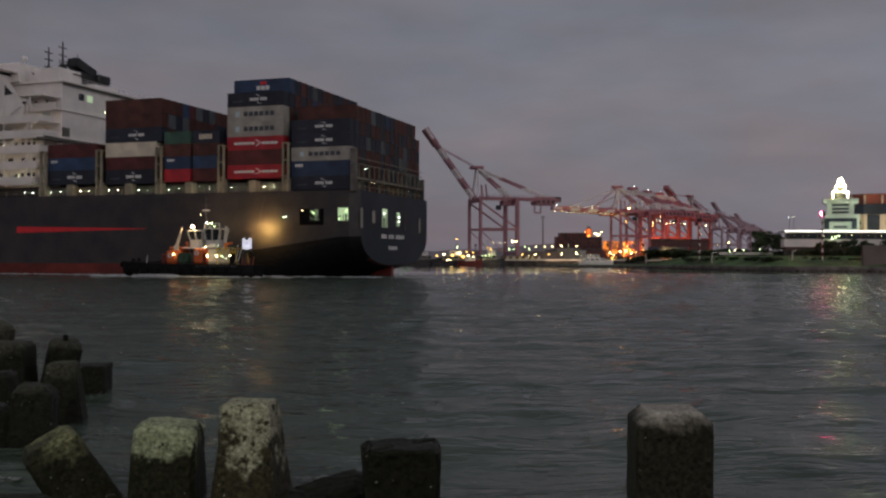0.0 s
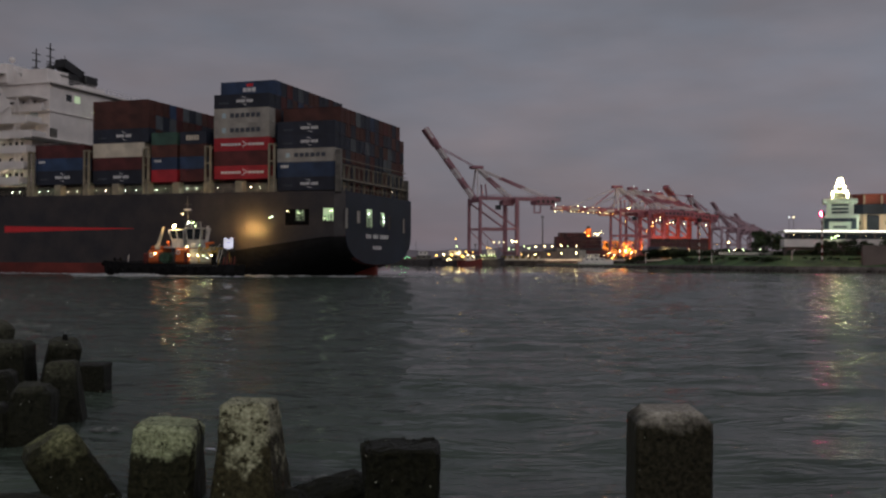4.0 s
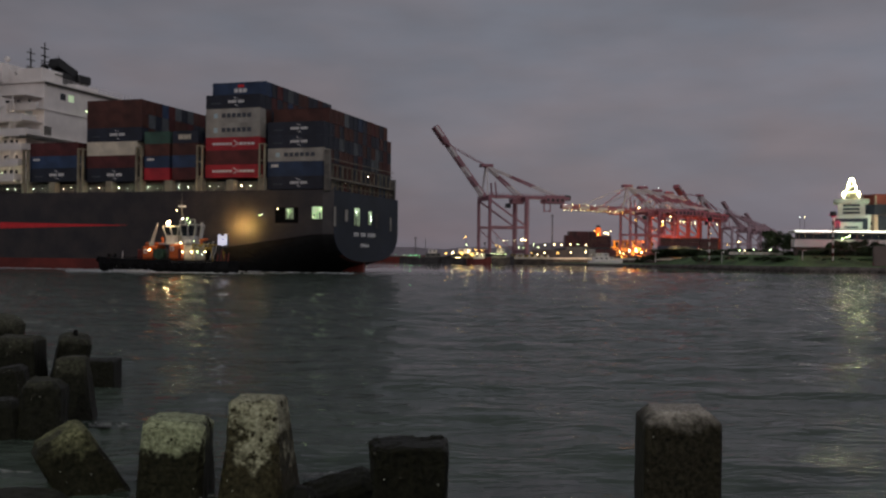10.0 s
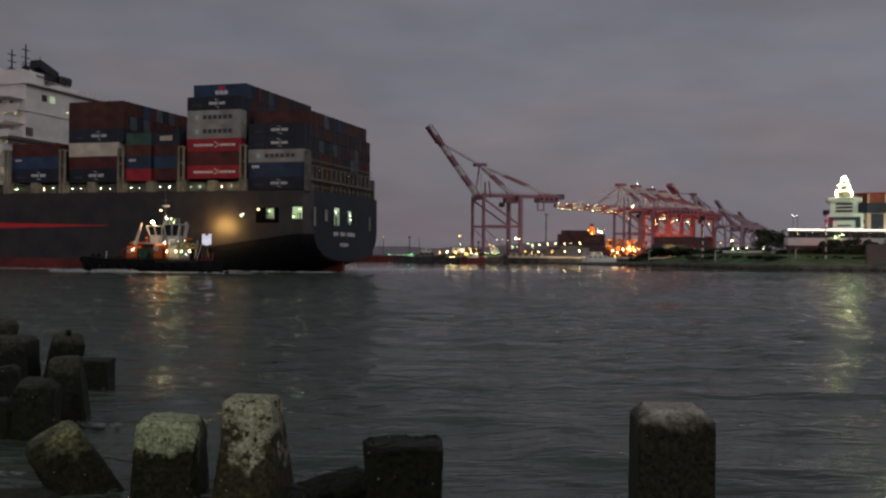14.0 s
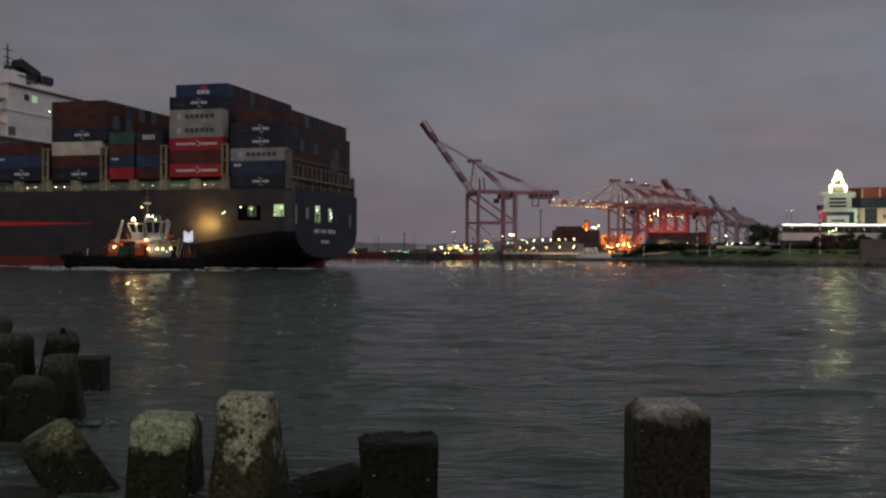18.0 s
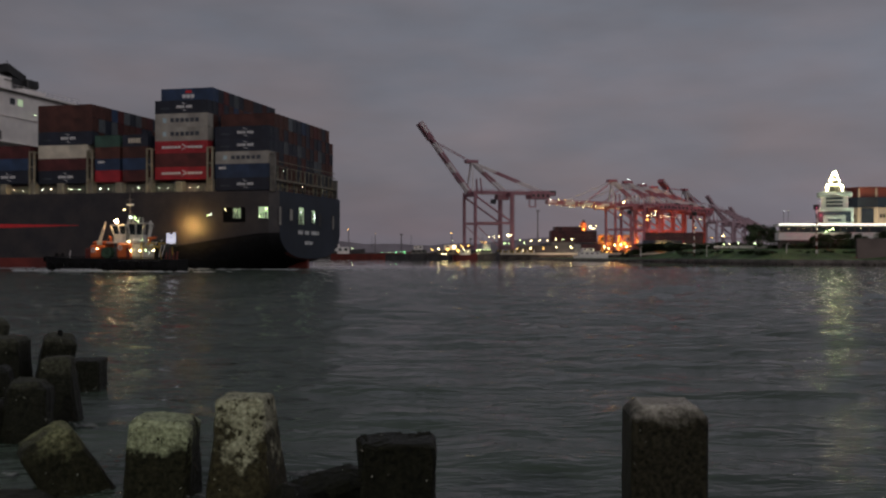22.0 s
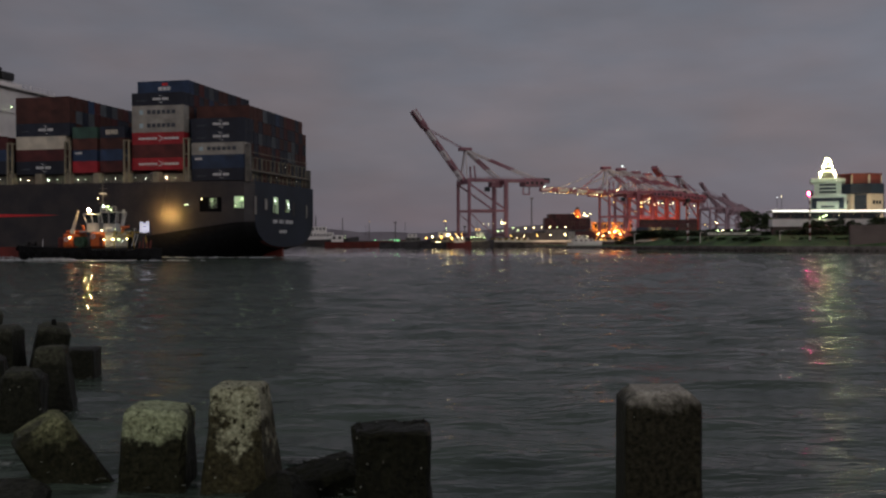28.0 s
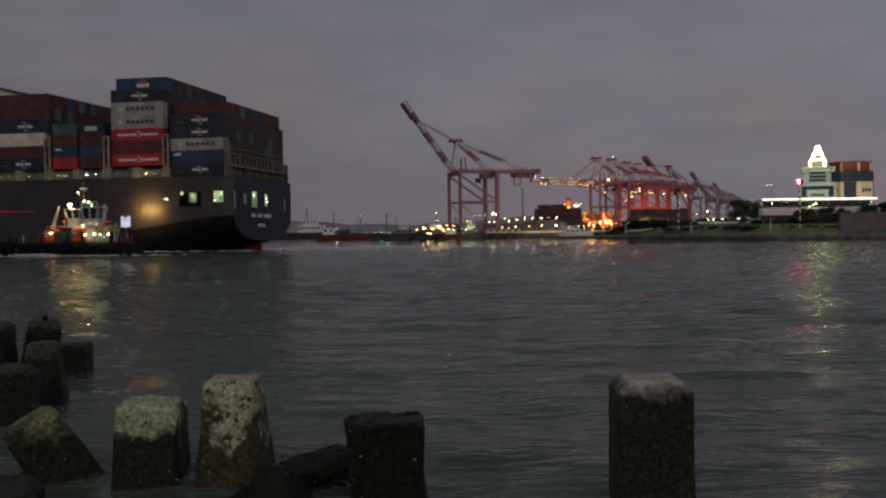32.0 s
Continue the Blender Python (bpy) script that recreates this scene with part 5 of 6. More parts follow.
def gantry_crane(x, y, turn, raised, lit=0, label=""):
    """Ship-to-shore crane: local +x towards land, girder along x, legs on rails along y."""
    ob = thing("gantry_crane", pose(x, y, 3.0, 0, 0, turn), label or "floodlit red and white gantry crane on the container quay", "crane", "gantry cranes of the terminal")
    L, W, Hh = 22.0, 16.5, 32.6
    thick = 1.5 if y > 900 else 0.95
    stout = 1.2 if y > 900 else 1.0
    for lx in (0, L):
        for ly in (-W / 2, W / 2):
            part("leg", bar(B(), (lx, ly, 0), (lx, ly, Hh), (1.4 if lx == 0 else 1.9) * stout, 1.3 * stout), "crane_red", ob)
            bm = B()
            box(bm, (lx - 1.2, ly - 3, 0), (lx + 1.2, ly + 3, 1.8), 0.1)
            part("bogie", bm, "dark", ob)
        part("sill_beam", bar(B(), (lx, -W / 2, 3.2), (lx, W / 2, 3.2), 1.2, 1.6), "crane_red", ob)
        part("top_beam", bar(B(), (lx, -W / 2, Hh), (lx, W / 2, Hh), 1.8, 2.6), "crane_red", ob)
    for ly in (-W / 2, W / 2):
        part("portal_beam", bar(B(), (0, ly, 16.6), (L, ly, 16.6), 1.0, 1.3), "crane_red", ob)
        part("brace", bar(B(), (0, ly, Hh - 1), (L, ly, 17.2), 0.8, 0.8), "crane_red", ob)
        part("brace", bar(B(), (0, ly, 16), (L * 0.62, ly, 4), 0.4, 0.4), "crane_red", ob)
    for ly in (-3, 3):
        part("girder", bar(B(), (-2, ly, Hh + 1.2), (L + 29, ly, Hh + 1.2), 0.9, 1.7 * stout), "crane_red" if ly < 0 else "crane_white", ob)
    bm = B()
    for ly in (-4.2, 4.2):
        for dz in (0.6, 1.2):
            bar(bm, (-2, ly, Hh + 2 + dz), (L + 26, ly, Hh + 2 + dz), 0.1)
        for k in np.arange(-2, L + 27, 3.0):
            bar(bm, (k, ly, Hh + 2), (k, ly, Hh + 3.2), 0.1)
    part("walkway_rail", bm, "crane_red", ob)
    for ly in (-3, 3):
        part("apex_leg", bar(B(), (0, ly * 1.6, Hh), (1.2, ly * 0.4, Hh + 18), 0.8, 0.8), "crane_white", ob)
        part("apex_leg", bar(B(), (6, ly * 1.2, Hh), (5.2, ly * 1.0, Hh + 9), 0.7, 0.7), "crane_red", ob)
        banded(ob, "backstay", (1.2, ly * 0.5, Hh + 18), (L - 1, ly, Hh + 2), 1.0 * thick, 1.1 * thick, 3, 1)
        banded(ob, "backstay", (1.2, ly * 0.5, Hh + 18), (L + 22, ly, Hh + 2.4), 0.7 * thick, 0.9 * thick, 3, 1)
    part("apex_head", box(B(), (-2.5, -2.2, Hh + 17.4), (4.5, 2.2, Hh + 19.2), 0.3), "crane_red", ob)
    part("machine_house", box(B(), (L + 14, -4, Hh - 1.8), (L + 26, 4, Hh + 2.6), 0.3), "crane_red", ob, "red machinery house")
    part("counterweight", box(B(), (L + 26, -3, Hh + 0.2), (L + 30, 3, Hh + 3.0), 0.2), "dark", ob)
    bm = B()
    for k in (14.6, 18.4):
        bar(bm, (L + k, 0, Hh - 1.8), (L + k, 0, Hh - 6.2), 0.5)
    bar(bm, (L + 14.3, 0, Hh - 6.2), (L + 18.7, 0, Hh - 6.2), 0.6)
    part("hook_frame", bm, "crane_red", ob)
    for k in (14.5, 17.5, 20.5, 23.5):
        part("louvre", box(B(), (L + k, -4.12, Hh - 0.8), (L + k + 1.6, -4.02, Hh + 0.8)), "dark", ob)
    for ly in (-8.25, 8.25):
        ladder = B()
        for dx in (1.2, 1.8):
            bar(ladder, (L + dx, ly, 2), (L + dx, ly, Hh), 0.14)
        for z in np.arange(3, Hh, 1.6):
            bar(ladder, (L + 1.2, ly, z), (L + 1.8, ly, z), 0.12)
        part("ladder", ladder, "crane_red", ob)
    part("trolley", box(B(), (L - 6, -2.6, Hh - 2.6), (L + 1, 2.6, Hh + 0.2), 0.1), "crane_red", ob)
    part("operator_cab", box(B(), (L - 9, -1.2, Hh - 5.0), (L - 6.4, 1.2, Hh - 2.4), 0.1), "glass", ob)
    length = 47
    d = Vector((-math.cos(radians(raised)), 0, math.sin(radians(raised))))
    up = Vector((d.z, 0, -d.x))
    root = Vector((-1, 0, Hh + 1.2))
    tip = root + d * length
    for ly in (-2.4, 2.4):
        banded(ob, "boom", root + Vector((0, ly, 0)), tip + Vector((0, ly, 0)), 0.8, 1.3, 7, 1)
    for k in range(1, 14):
        c = root + d * length * k / 14
        part("boom_tie", bar(B(), c + Vector((0, -2.4, 0)), c + Vector((0, 2.4, 0)), 0.4), "crane_red", ob)
    for k in range(2, 13, 2):
        c, e = root + d * length * k / 14, root + d * length * (k + 1.6) / 14 + up * 1.6
        part("boom_strut", bar(B(), c, e, 0.35), "crane_red", ob)
    part("boom_chord", bar(B(), root + up * 1.9, tip - d * 8 + up * 1.5, 0.6), "crane_red", ob)
    part("boom_tip", bar(B(), tip - d * 11, tip, 4.8, 2.8), "crane_red", ob)
    stay = root + d * length * 0.76
    for ly in (-1.5, 1.5):
        part("forestay", bar(B(), (1.2, ly, Hh + 18), stay + Vector((0, ly, 0)), 0.3), "crane_red" if raised > 20 else "crane_white", ob)
        if raised < 20:
            part("forestay", bar(B(), (1.2, ly, Hh + 18), root + d * length * 0.4 + Vector((0, ly, 0)), 0.3), "crane_red", ob)
    if lit:
        for k in range(15):
            c = root + d * length * (k / 15 + 0.05) + Vector((0, -3.2, -2.2))
            bulb(ob, c + Vector((dice.uniform(-0.8, 0.8), 0, dice.uniform(-0.5, 0.5))), 0.36 if k % 3 else 0.5, "warm" if k % 4 else "amber")
        for k, c in enumerate(("cool", "warm", "redlamp", "warm", "cool", "warm", "redlamp")):
            bulb(ob, root + d * length * (0.96 - k * 0.115) + Vector((0, -3.2, 1.6)), 0.55 if k in (0, 4) else 0.36, c if c != "redlamp" else "amber")
        for p, r, c in (((3, -3.6, Hh - 1.2), 0.9, "amber"), ((8, -4.6, Hh + 3), 1.0, "warm"), ((6, -3.6, Hh - 6), 0.7, "amber"), ((26, -5, Hh - 9), 0.9, "amber"), ((32, -5, Hh - 3), 0.6, "warm")):
            bulb(ob, p, r, c)
    elif y < 900 and y > 600:
        for p, r, c in (((1, -2.4, Hh + 20), 0.45 if x < 160 else 0.1, "cool"), ((14, -6, Hh - 6), 0.6, "warm"), ((17, -6, Hh - 5), 0.45, "warm"), ((20, -6, Hh - 5), 0.55, "warm"), ((30, -5, Hh + 1), 0.5, "warm"), ((9, -6, Hh - 12), 0.4, "amber")):
            bulb(ob, p, r, c)
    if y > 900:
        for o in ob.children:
            o.data.materials[0] = M["crane_hazed"]
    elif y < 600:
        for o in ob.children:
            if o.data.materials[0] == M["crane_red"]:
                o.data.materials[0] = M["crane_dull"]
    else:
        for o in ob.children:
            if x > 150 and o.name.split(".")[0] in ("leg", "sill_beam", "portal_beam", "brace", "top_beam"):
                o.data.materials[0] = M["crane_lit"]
    return ob


FC = (0.2755, 0.2915, 0.3110)  # bearings of the distant cranes
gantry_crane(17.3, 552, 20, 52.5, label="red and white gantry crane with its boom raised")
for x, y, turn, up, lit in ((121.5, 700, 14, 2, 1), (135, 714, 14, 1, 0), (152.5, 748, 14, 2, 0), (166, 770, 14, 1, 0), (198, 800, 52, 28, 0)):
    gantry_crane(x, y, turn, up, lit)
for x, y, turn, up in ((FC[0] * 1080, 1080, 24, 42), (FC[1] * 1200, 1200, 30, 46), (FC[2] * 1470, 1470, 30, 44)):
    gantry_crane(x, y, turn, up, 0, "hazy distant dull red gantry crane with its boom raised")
bulb(thing("boom_tip_lamp", pose(-9.7, 551, 74.6), "white lamp at the tip of the raised crane boom", "lamp"), (0, 0, 0), 0.16, "cool")
# floodlights aimed inland over the terminal; the last, added, brightens the berthed ship
for x, y, z, tx, ty, tz, p, c in ((112, 655, 12, 124, 705, 24, 11000, (1.0, 0.70, 0.4)), (158, 690, 12, 156, 750, 22, 13000, (1.0, 0.42, 0.25)), (188, 700, 12, 184, 770, 22, 9000, (1.0, 0.5, 0.3)),
                                 (121, 712, 8, 127, 742, 9, 105000, (1.0, 0.46, 0.06)), (135, 716, 8, 139, 746, 9, 115000, (1.0, 0.46, 0.06)), (150, 720, 9, 157, 752, 18, 46000, (1.0, 0.26, 0.10)),
                                 (170, 742, 8, 175, 772, 18, 30000, (1.0, 0.34, 0.10)), (140, 612, 7, 146, 640, 9, 8000, (1.0, 0.60, 0.2)), (98, 652, 19, 98, 666, 22, 12000, (1.0, 0.62, 0.2)), (14, 489, 7, 34, 506, 3, 4500, (1.0, 0.78, 0.42)), (62, 486, 5, 76, 650, 14, 9000, (1.0, 0.72, 0.5))):
    lamp("terminal_flood_fill", "SPOT", look((x, y, z), (tx, ty, tz)), p, c, 1.0, 95)


def control_tower():
    """Stepped white harbour tower with a glowing crown."""
    Y = 330.0
    ob = thing("harbour_tower", pose(132.0, Y, 4.6, 0, 0, -21.8), "white stepped harbour tower with a brightly lit crown", "tower")
    z0 = 4.6
    part("base_block", box(B(), (-5.8, -5, 0), (5.8, 6, 13.6), 0.1), "tower", ob)
    bm = B()
    box(bm, (-5.0, -5.35, 8.8), (-3.4, -5.0, 12.2))
    box(bm, (3.4, -5.35, 8.8), (5.0, -5.0, 12.2))
    box(bm, (-5.0, -5.35, 11.2), (5.0, -5.0, 12.4))
    part("window_band", bm, "office_glass", ob)
    part("window", box(B(), (-2.1, -5.08, 9.2), (2.1, -4.98, 9.8)), "office_glass", ob)
    part("panel_rib", box(B(), (-3.2, -5.2, 10.6), (3.2, -5.0, 10.85)), "tower", ob)
    part("shaft", box(B(), (-4.2, -3.2, 13.6), (4.2, 4, 17.4), 0.1), "tower", ob)
    for z in (14.0, 15.2, 16.4):
        part("window_band", box(B(), (-2.6, -3.3, z), (2.6, -3.1, z + 0.7)), "office_glass", ob)
    part("cornice", box(B(), (-5.5, -4.4, 17.4), (5.5, 5.2, 18.9), 0.3), "tower", ob)
    part("crown_base", box(B(), (-1.5, -2.0, 18.9), (1.5, 2.0, 20.9), 0.1), "steel", ob)
    for a, c, d in ((1.4, 21.5, 23.2), (0.95, 23.2, 24.6), (0.5, 24.6, 25.8)):
        tier = part("crown_tier", box(B(), (-a + 0.15, -a * 0.7, c), (a - 0.15, a * 0.7, d), 0.12), "steel", ob, "grey crown tier outlined by lights")
        bm = B()
        f = -a * 0.8 - 0.08
        bar(bm, (-a, f, d), (a, f, d), 0.06)
        for x in (-a, a):
            bar(bm, (x, f, c), (x, f, d + 0.1), 0.09)
        part("light_strip", bm, "crown", tier, "glowing strip along the tier's edges")
    part("crown_ledge", box(B(), (-2.2, -2.4, 20.9), (2.2, 2.2, 21.2), 0.05), "tower", ob)
    bm = B()
    bar(bm, (-2.4, -2.5, 21.35), (2.4, -2.5, 21.35), 0.07)
    for x in (-2.3, 2.3):
        bar(bm, (x, -2.5, 19.0), (x, -2.5, 21.3), 0.13)
    part("light_strip", bm, "crown", ob, "glowing strips on the crown's posts and ledge")
    for x, y, z in ((-0.55, -0.8, 25.2), (0.55, -0.8, 25.2), (-1.45, -1.4, 23.0), (1.45, -1.4, 23.0), (-2.4, -2.7, 20.5), (2.4, -2.7, 20.5)):
        bulb(ob, (x, y, z), 0.30, "crownlamp")
    for x in (-9, 9):
        lamp("tower_floodlight", "SPOT", look((132 + x - 4, 316, 13.2), (132, 328, 20)), 2600, (0.86, 1.0, 0.80), 0.6, 110)


control_tower()


def office_block():
    Y = 352.0
    ob = thing("office_building", pose(152.2, Y, 4.6, 0, 0, 24), "octagonal tan office building with dark glass and red roof storey", "building")
    def ring(r, z0, z1, n=8, turn=22.5):
        bm = B()
        bmesh.ops.create_cone(bm, cap_ends=True, segments=n, radius1=r, radius2=r, depth=z1 - z0, matrix=pose(0, 0, (z0 + z1) / 2, 0, 0, turn))
        return bm
    part("wall", ring(8.2, 0, 14.6), "tan", ob)
    part("glass_storey", ring(8.5, 14.6, 18.2), "office_glass", ob)
    part("roof_storey", ring(7.4, 18.2, 21.3), "office_red", ob, "red lit roof storey")
    part("roof", ring(7.8, 21.3, 21.8), "office_red", ob)
    for k in range(8):
        a = radians(45 * k)
        m = pose(0, 0, 0, 0, 0, 45 * k)
        if k % 2:
            w = part("glass_bay", box(B(), (7.3, -2.0, 2), (7.9, 2.0, 14.4)), "office_glass", ob)
        else:
            for z in (3.2, 7.0, 11.0):
                for y in (-1.5, 0, 1.5):
                    p = part("window", box(B(), (7.5, y - 0.45, z), (7.72, y + 0.45, z + 1.3)), "glass", ob)
                    p.matrix_basis = m
            continue
        w.matrix_basis = m
    for k in range(8):
        p = part("pilaster", box(B(), (7.1, -0.3, 18.2), (7.6, 0.3, 21.3)), "tan", ob)
        p.matrix_basis = pose(0, 0, 0, 0, 0, 45 * k + 22.5)


office_block()
lamp("office_floodlight", "SPOT", look((150, 326, 6.2), (154, 352, 16)), 12000, (1.0, 0.85, 0.62), 0.6, 80)


def canopy():
    ob = thing("terminal_pavilion", pose(0, 0, 0), "long low pavilion with a brightly lit roof edge", "building")
    Y = 315.0
    part("roof", box(B(), (108.3, Y, 11.9), (145.2, Y + 6, 12.6), 0.1), "white", ob)
    part("light_strip", box(B(), (108.2, Y - 0.15, 12.28), (145.2, Y - 0.01, 12.60), 0.03), "strip", ob, "glowing white strip light")
    part("wall", box(B(), (108.6, Y + 1.5, 7.4), (144.6, Y + 4.5, 9.9), 0.05), "white", ob)
    part("base_wall", box(B(), (109.5, Y + 2.5, 4.4), (144, Y + 4.5, 7.4)), "brownwall", ob)
    part("glazing", box(B(), (110, Y + 3, 9.9), (144, Y + 5, 11.9)), "office_glass", ob)
    for x in np.arange(110, 145, 4.6):
        part("column", box(B(), (x - 0.15, Y + 1.1, 9.9), (x + 0.15, Y + 1.4, 11.9)), "brownwall", ob)
        bulb(ob, (x + 2, Y + 1.6, 11.2), 0.14, "warm")
    for dx in (0, 1.2, 2.2):
        bulb(ob, (123.5 + dx, Y + 0.4, 10.1 + 0.4 * dx), 0.45, "lime")


canopy()


def nav_pole(x, y, h, label):
    ob = thing("beacon_pole", pose(x, y, 2.0), label, "beacon")
    for k in range(12):
        part("band", tube(B(), (0, 0, h * k / 12), (0, 0, h * (k + 1) / 12), 0.22, 0.22, 8), "boot" if k % 2 == 0 else "white", ob)
    bm = tube(B(), (0, 0, h), (0, 0, h + 0.3), 0.7, 0.7, 10)
    part("platform", bm, "steel", ob)
    part("bulb", ball(B(), (0, 0, h + 0.9), 0.58, 10), "redlamp", ob, "red flashing lamp")
    # turning shutter added to make the lamp flash through its one opening
    hood = part("flash_shutter", B(), "dark", ob, "added dark turning shutter whose slot makes the lamp flash")
    bm = B()
    n = 24
    for k in range(n):
        a0, a1 = 2 * math.pi * k / n, 2 * math.pi * (k + 1) / n
        if k in (0, n - 1):
            continue
        for r in (0.92,):
            bm.faces.new([bm.verts.new((r * math.cos(a), r * math.sin(a), z)) for a, z in ((a0, h + 0.3), (a1, h + 0.3), (a1, h + 1.5), (a0, h + 1.5))])
    bmesh.ops.create_cone(bm, cap_ends=True, segments=n, radius1=0.96, radius2=0.5, depth=0.2, matrix=pose(0, 0, h + 1.6))
    hood.data = mesh_of("flash_shutter", bm, "dark")
    return hood


HOOD_A = nav_pole(113.4, 297, 14.2, "red and white banded beacon pole with a red light")
HOOD_B = nav_pole(89.8, 348, 14.2, "red and white banded beacon pole with a red light")


def street_lamp(x, y, z, h, colour, r=0.45, arm=0.0, label="", post="steel"):
    ob = thing("street_lamp", pose(x, y, z), label or "thin lamp post with a glowing lamp on the quay", "lamp", "lamps along the shore")
    part("post", tube(B(), (0, 0, 0), (0, 0, h), 0.14, 0.09, 6), post, ob)
    if arm:
        part("arm", bar(B(), (0, 0, h), (arm, 0, h + 0.15), 0.12), post, ob)
    bulb(ob, (arm, -0.2, h + 0.1), r * 0.85, colour)
    return ob


# lamps on the quay, in two lines, and at the terminal
for x, h, r in ((27.4, 8.9, 0.45), (30.4, 8.9, 0.4), (33.2, 8.9, 0.4), (37.5, 9.6, 1.1), (39.2, 9.4, 0.7), (35.7, 5.2, 0.6), (38.2, 5.2, 0.5), (44.0, 6.8, 0.6), (46.5, 5.6, 0.65), (50.2, 6.5, 0.75), (54.8, 6.9, 0.7),
                (59.1, 6.9, 0.6), (64.0, 7.2, 0.75), (67.5, 7.2, 0.4), (72.6, 7.2, 0.7)):
    street_lamp(x, 540 + dice.uniform(-3, 3), 3.0, h, dice.choice(("warm", "warm", "lime")), r)
for x, h, r in ((42.8, 2.5, 0.7), (46.3, 1.6, 0.5), (49.9, 2.5, 0.8), (56.9, 2.6, 0.75), (64.3, 2.9, 0.85), (72.3, 3.2, 0.9), (90.5, 3.3, 0.8), (93.0, 2.4, 0.7), (96.0, 4.2, 0.9), (99.1, 4.6, 0.85), (101.3, 4.9, 0.7), (101.9, 3.3, 0.8), (105.4, 4.2, 0.5)):
    street_lamp(x, 540 + dice.uniform(-3, 3), 3.0, h, dice.choice(("warm", "amber")), r)
street_lamp(139, 560, 3.0, 5.4, "warm", 0.5)
# amber lamps of the path on the bank, with white posts near the water
for x, y, h, c, r in ((96.5, 335, 1.6, "lime", 0.42), (98.3, 335, 1.7, "warm", 0.36), (101.3, 335, 1.9, "lime", 0.4), (107.8, 338, 1.9, "lime", 0.42), (99, 345, 4.6, "warm", 0.5),
                      (96, 348, 3.8, "amber", 0.34), (101, 350, 4.6, "amber", 0.3), (124.0, 344, 2.2, "lime", 0.42), (126.2, 344, 2.2, "warm", 0.42), (141.5, 305, 2.0, "lime", 0.42)):
    street_lamp(x, y, 4.6, h, c, r, label="short lamp post with a glowing yellow lamp on the bank")
for x, y, h in ((80.8, 396, 4.2), (91.2, 337, 4.1), (105.8, 301, 4.4), (132.0, 291, 4.6)):
    street_lamp(x, y, 1.6, h, "strip", 0.14, 0.9, "thin white lamp post at the water's edge", "white")


def far_vessel(x, y, length, beam, height, turn, hull, house, label, lights, name="work_boat"):
    ob = thing(name, pose(x, y, 0, 0, 0, turn), label, "boat", "boats moored across the water")
    bm = B()
    rows = []
    for s in np.linspace(-0.5, 0.5, 9):
        hb = beam / 2 * (1 - max(0, abs(s) - 0.3) ** 2 * 12)
        top = height * (1 + 0.5 * max(0, s * 2) ** 2)
        rows.append([bm.verts.new((s * length, k * hb, z)) for k, z in ((-1, top), (-0.85, -1), (0.85, -1), (1, top))])
    for a, b in zip(rows, rows[1:]):
        for k in range(4):
            bm.faces.new((a[k], a[(k + 1) % 4], b[(k + 1) % 4], b[k]))
    bm.faces.new(rows[0])
    bm.faces.new(rows[-1][::-1])
    part("hull", bm, hull, ob)
    z = height
    for k, (s0, s1, h) in enumerate(house):
        c = part("cabin", box(B(), (s0 * length, -beam * (0.36 - 0.05 * k), z - 0.1), (s1 * length, beam * (0.36 - 0.05 * k), z + h), 0.12), "white" if k or hull != "boat_hazed" else "steel", ob)
        n = max(2, int((s1 - s0) * length / 2.2))
        for j in range(n):
            a = s0 * length + (s1 - s0) * length * (j + 0.25) / n
            part("pane", box(B(), (a, -beam * (0.36 - 0.05 * k) - 0.05, z + h * 0.45), (a + (s1 - s0) * length * 0.5 / n, -beam * (0.36 - 0.05 * k) + 0.02, z + h * 0.8)), "glass", c)
        z += h
    bm = B()
    tube(bm, (0, 0, z), (0, 0, z + height * 2.2), 0.14, 0.06, 6)
    bar(bm, (0, -1, z + height), (0, 1, z + height), 0.1)
    part("mast", bm, "dark", ob)
    for lx, lz, r, c in lights:
        bulb(ob, (lx * length, -beam * 0.45, lz), r, c)
    return ob


far_vessel(6.5, 496, 24, 7, 2.4, 4, "boat_hazed", ((-0.3, 0.15, 2.4), (-0.15, 0.1, 2.4)), "black work boat with bright deck lamps at the quay",
           ((-0.42, 4.6, 0.6, "amber"), (-0.28, 5.2, 0.75, "warm"), (-0.1, 4.8, 0.9, "amber"), (0.04, 6.0, 0.9, "warm"), (0.12, 4.2, 1.0, "amber"), (0.2, 6.6, 0.55, "amber"), (-0.2, 2.6, 0.5, "warm"), (-0.14, 2.5, 0.5, "warm"), (-0.02, 13, 0.5, "amber"), (0.0, 9, 0.35, "lime"), (0.33, 6.4, 0.5, "amber")))
far_vessel(13.0, 491, 12, 5, 2.2, 8, "boot", ((-0.2, 0.2, 2.2),), "small red-hulled launch beside the quay", ((-0.1, 5.0, 0.55, "warm"), (0.1, 4.2, 0.5, "warm")), "launch")
far_vessel(-13.8, 499.5, 26, 7, 2.6, 2, "boat_hazed", ((0.0, 0.3, 2.2), (0.05, 0.22, 1.8)), "dark tug lying near the quay", ((-0.3, 3.4, 0.26, "greenlamp"), (-0.2, 3.4, 0.26, "greenlamp"), (-0.12, 3.3, 0.26, "greenlamp")), "moored_tug")
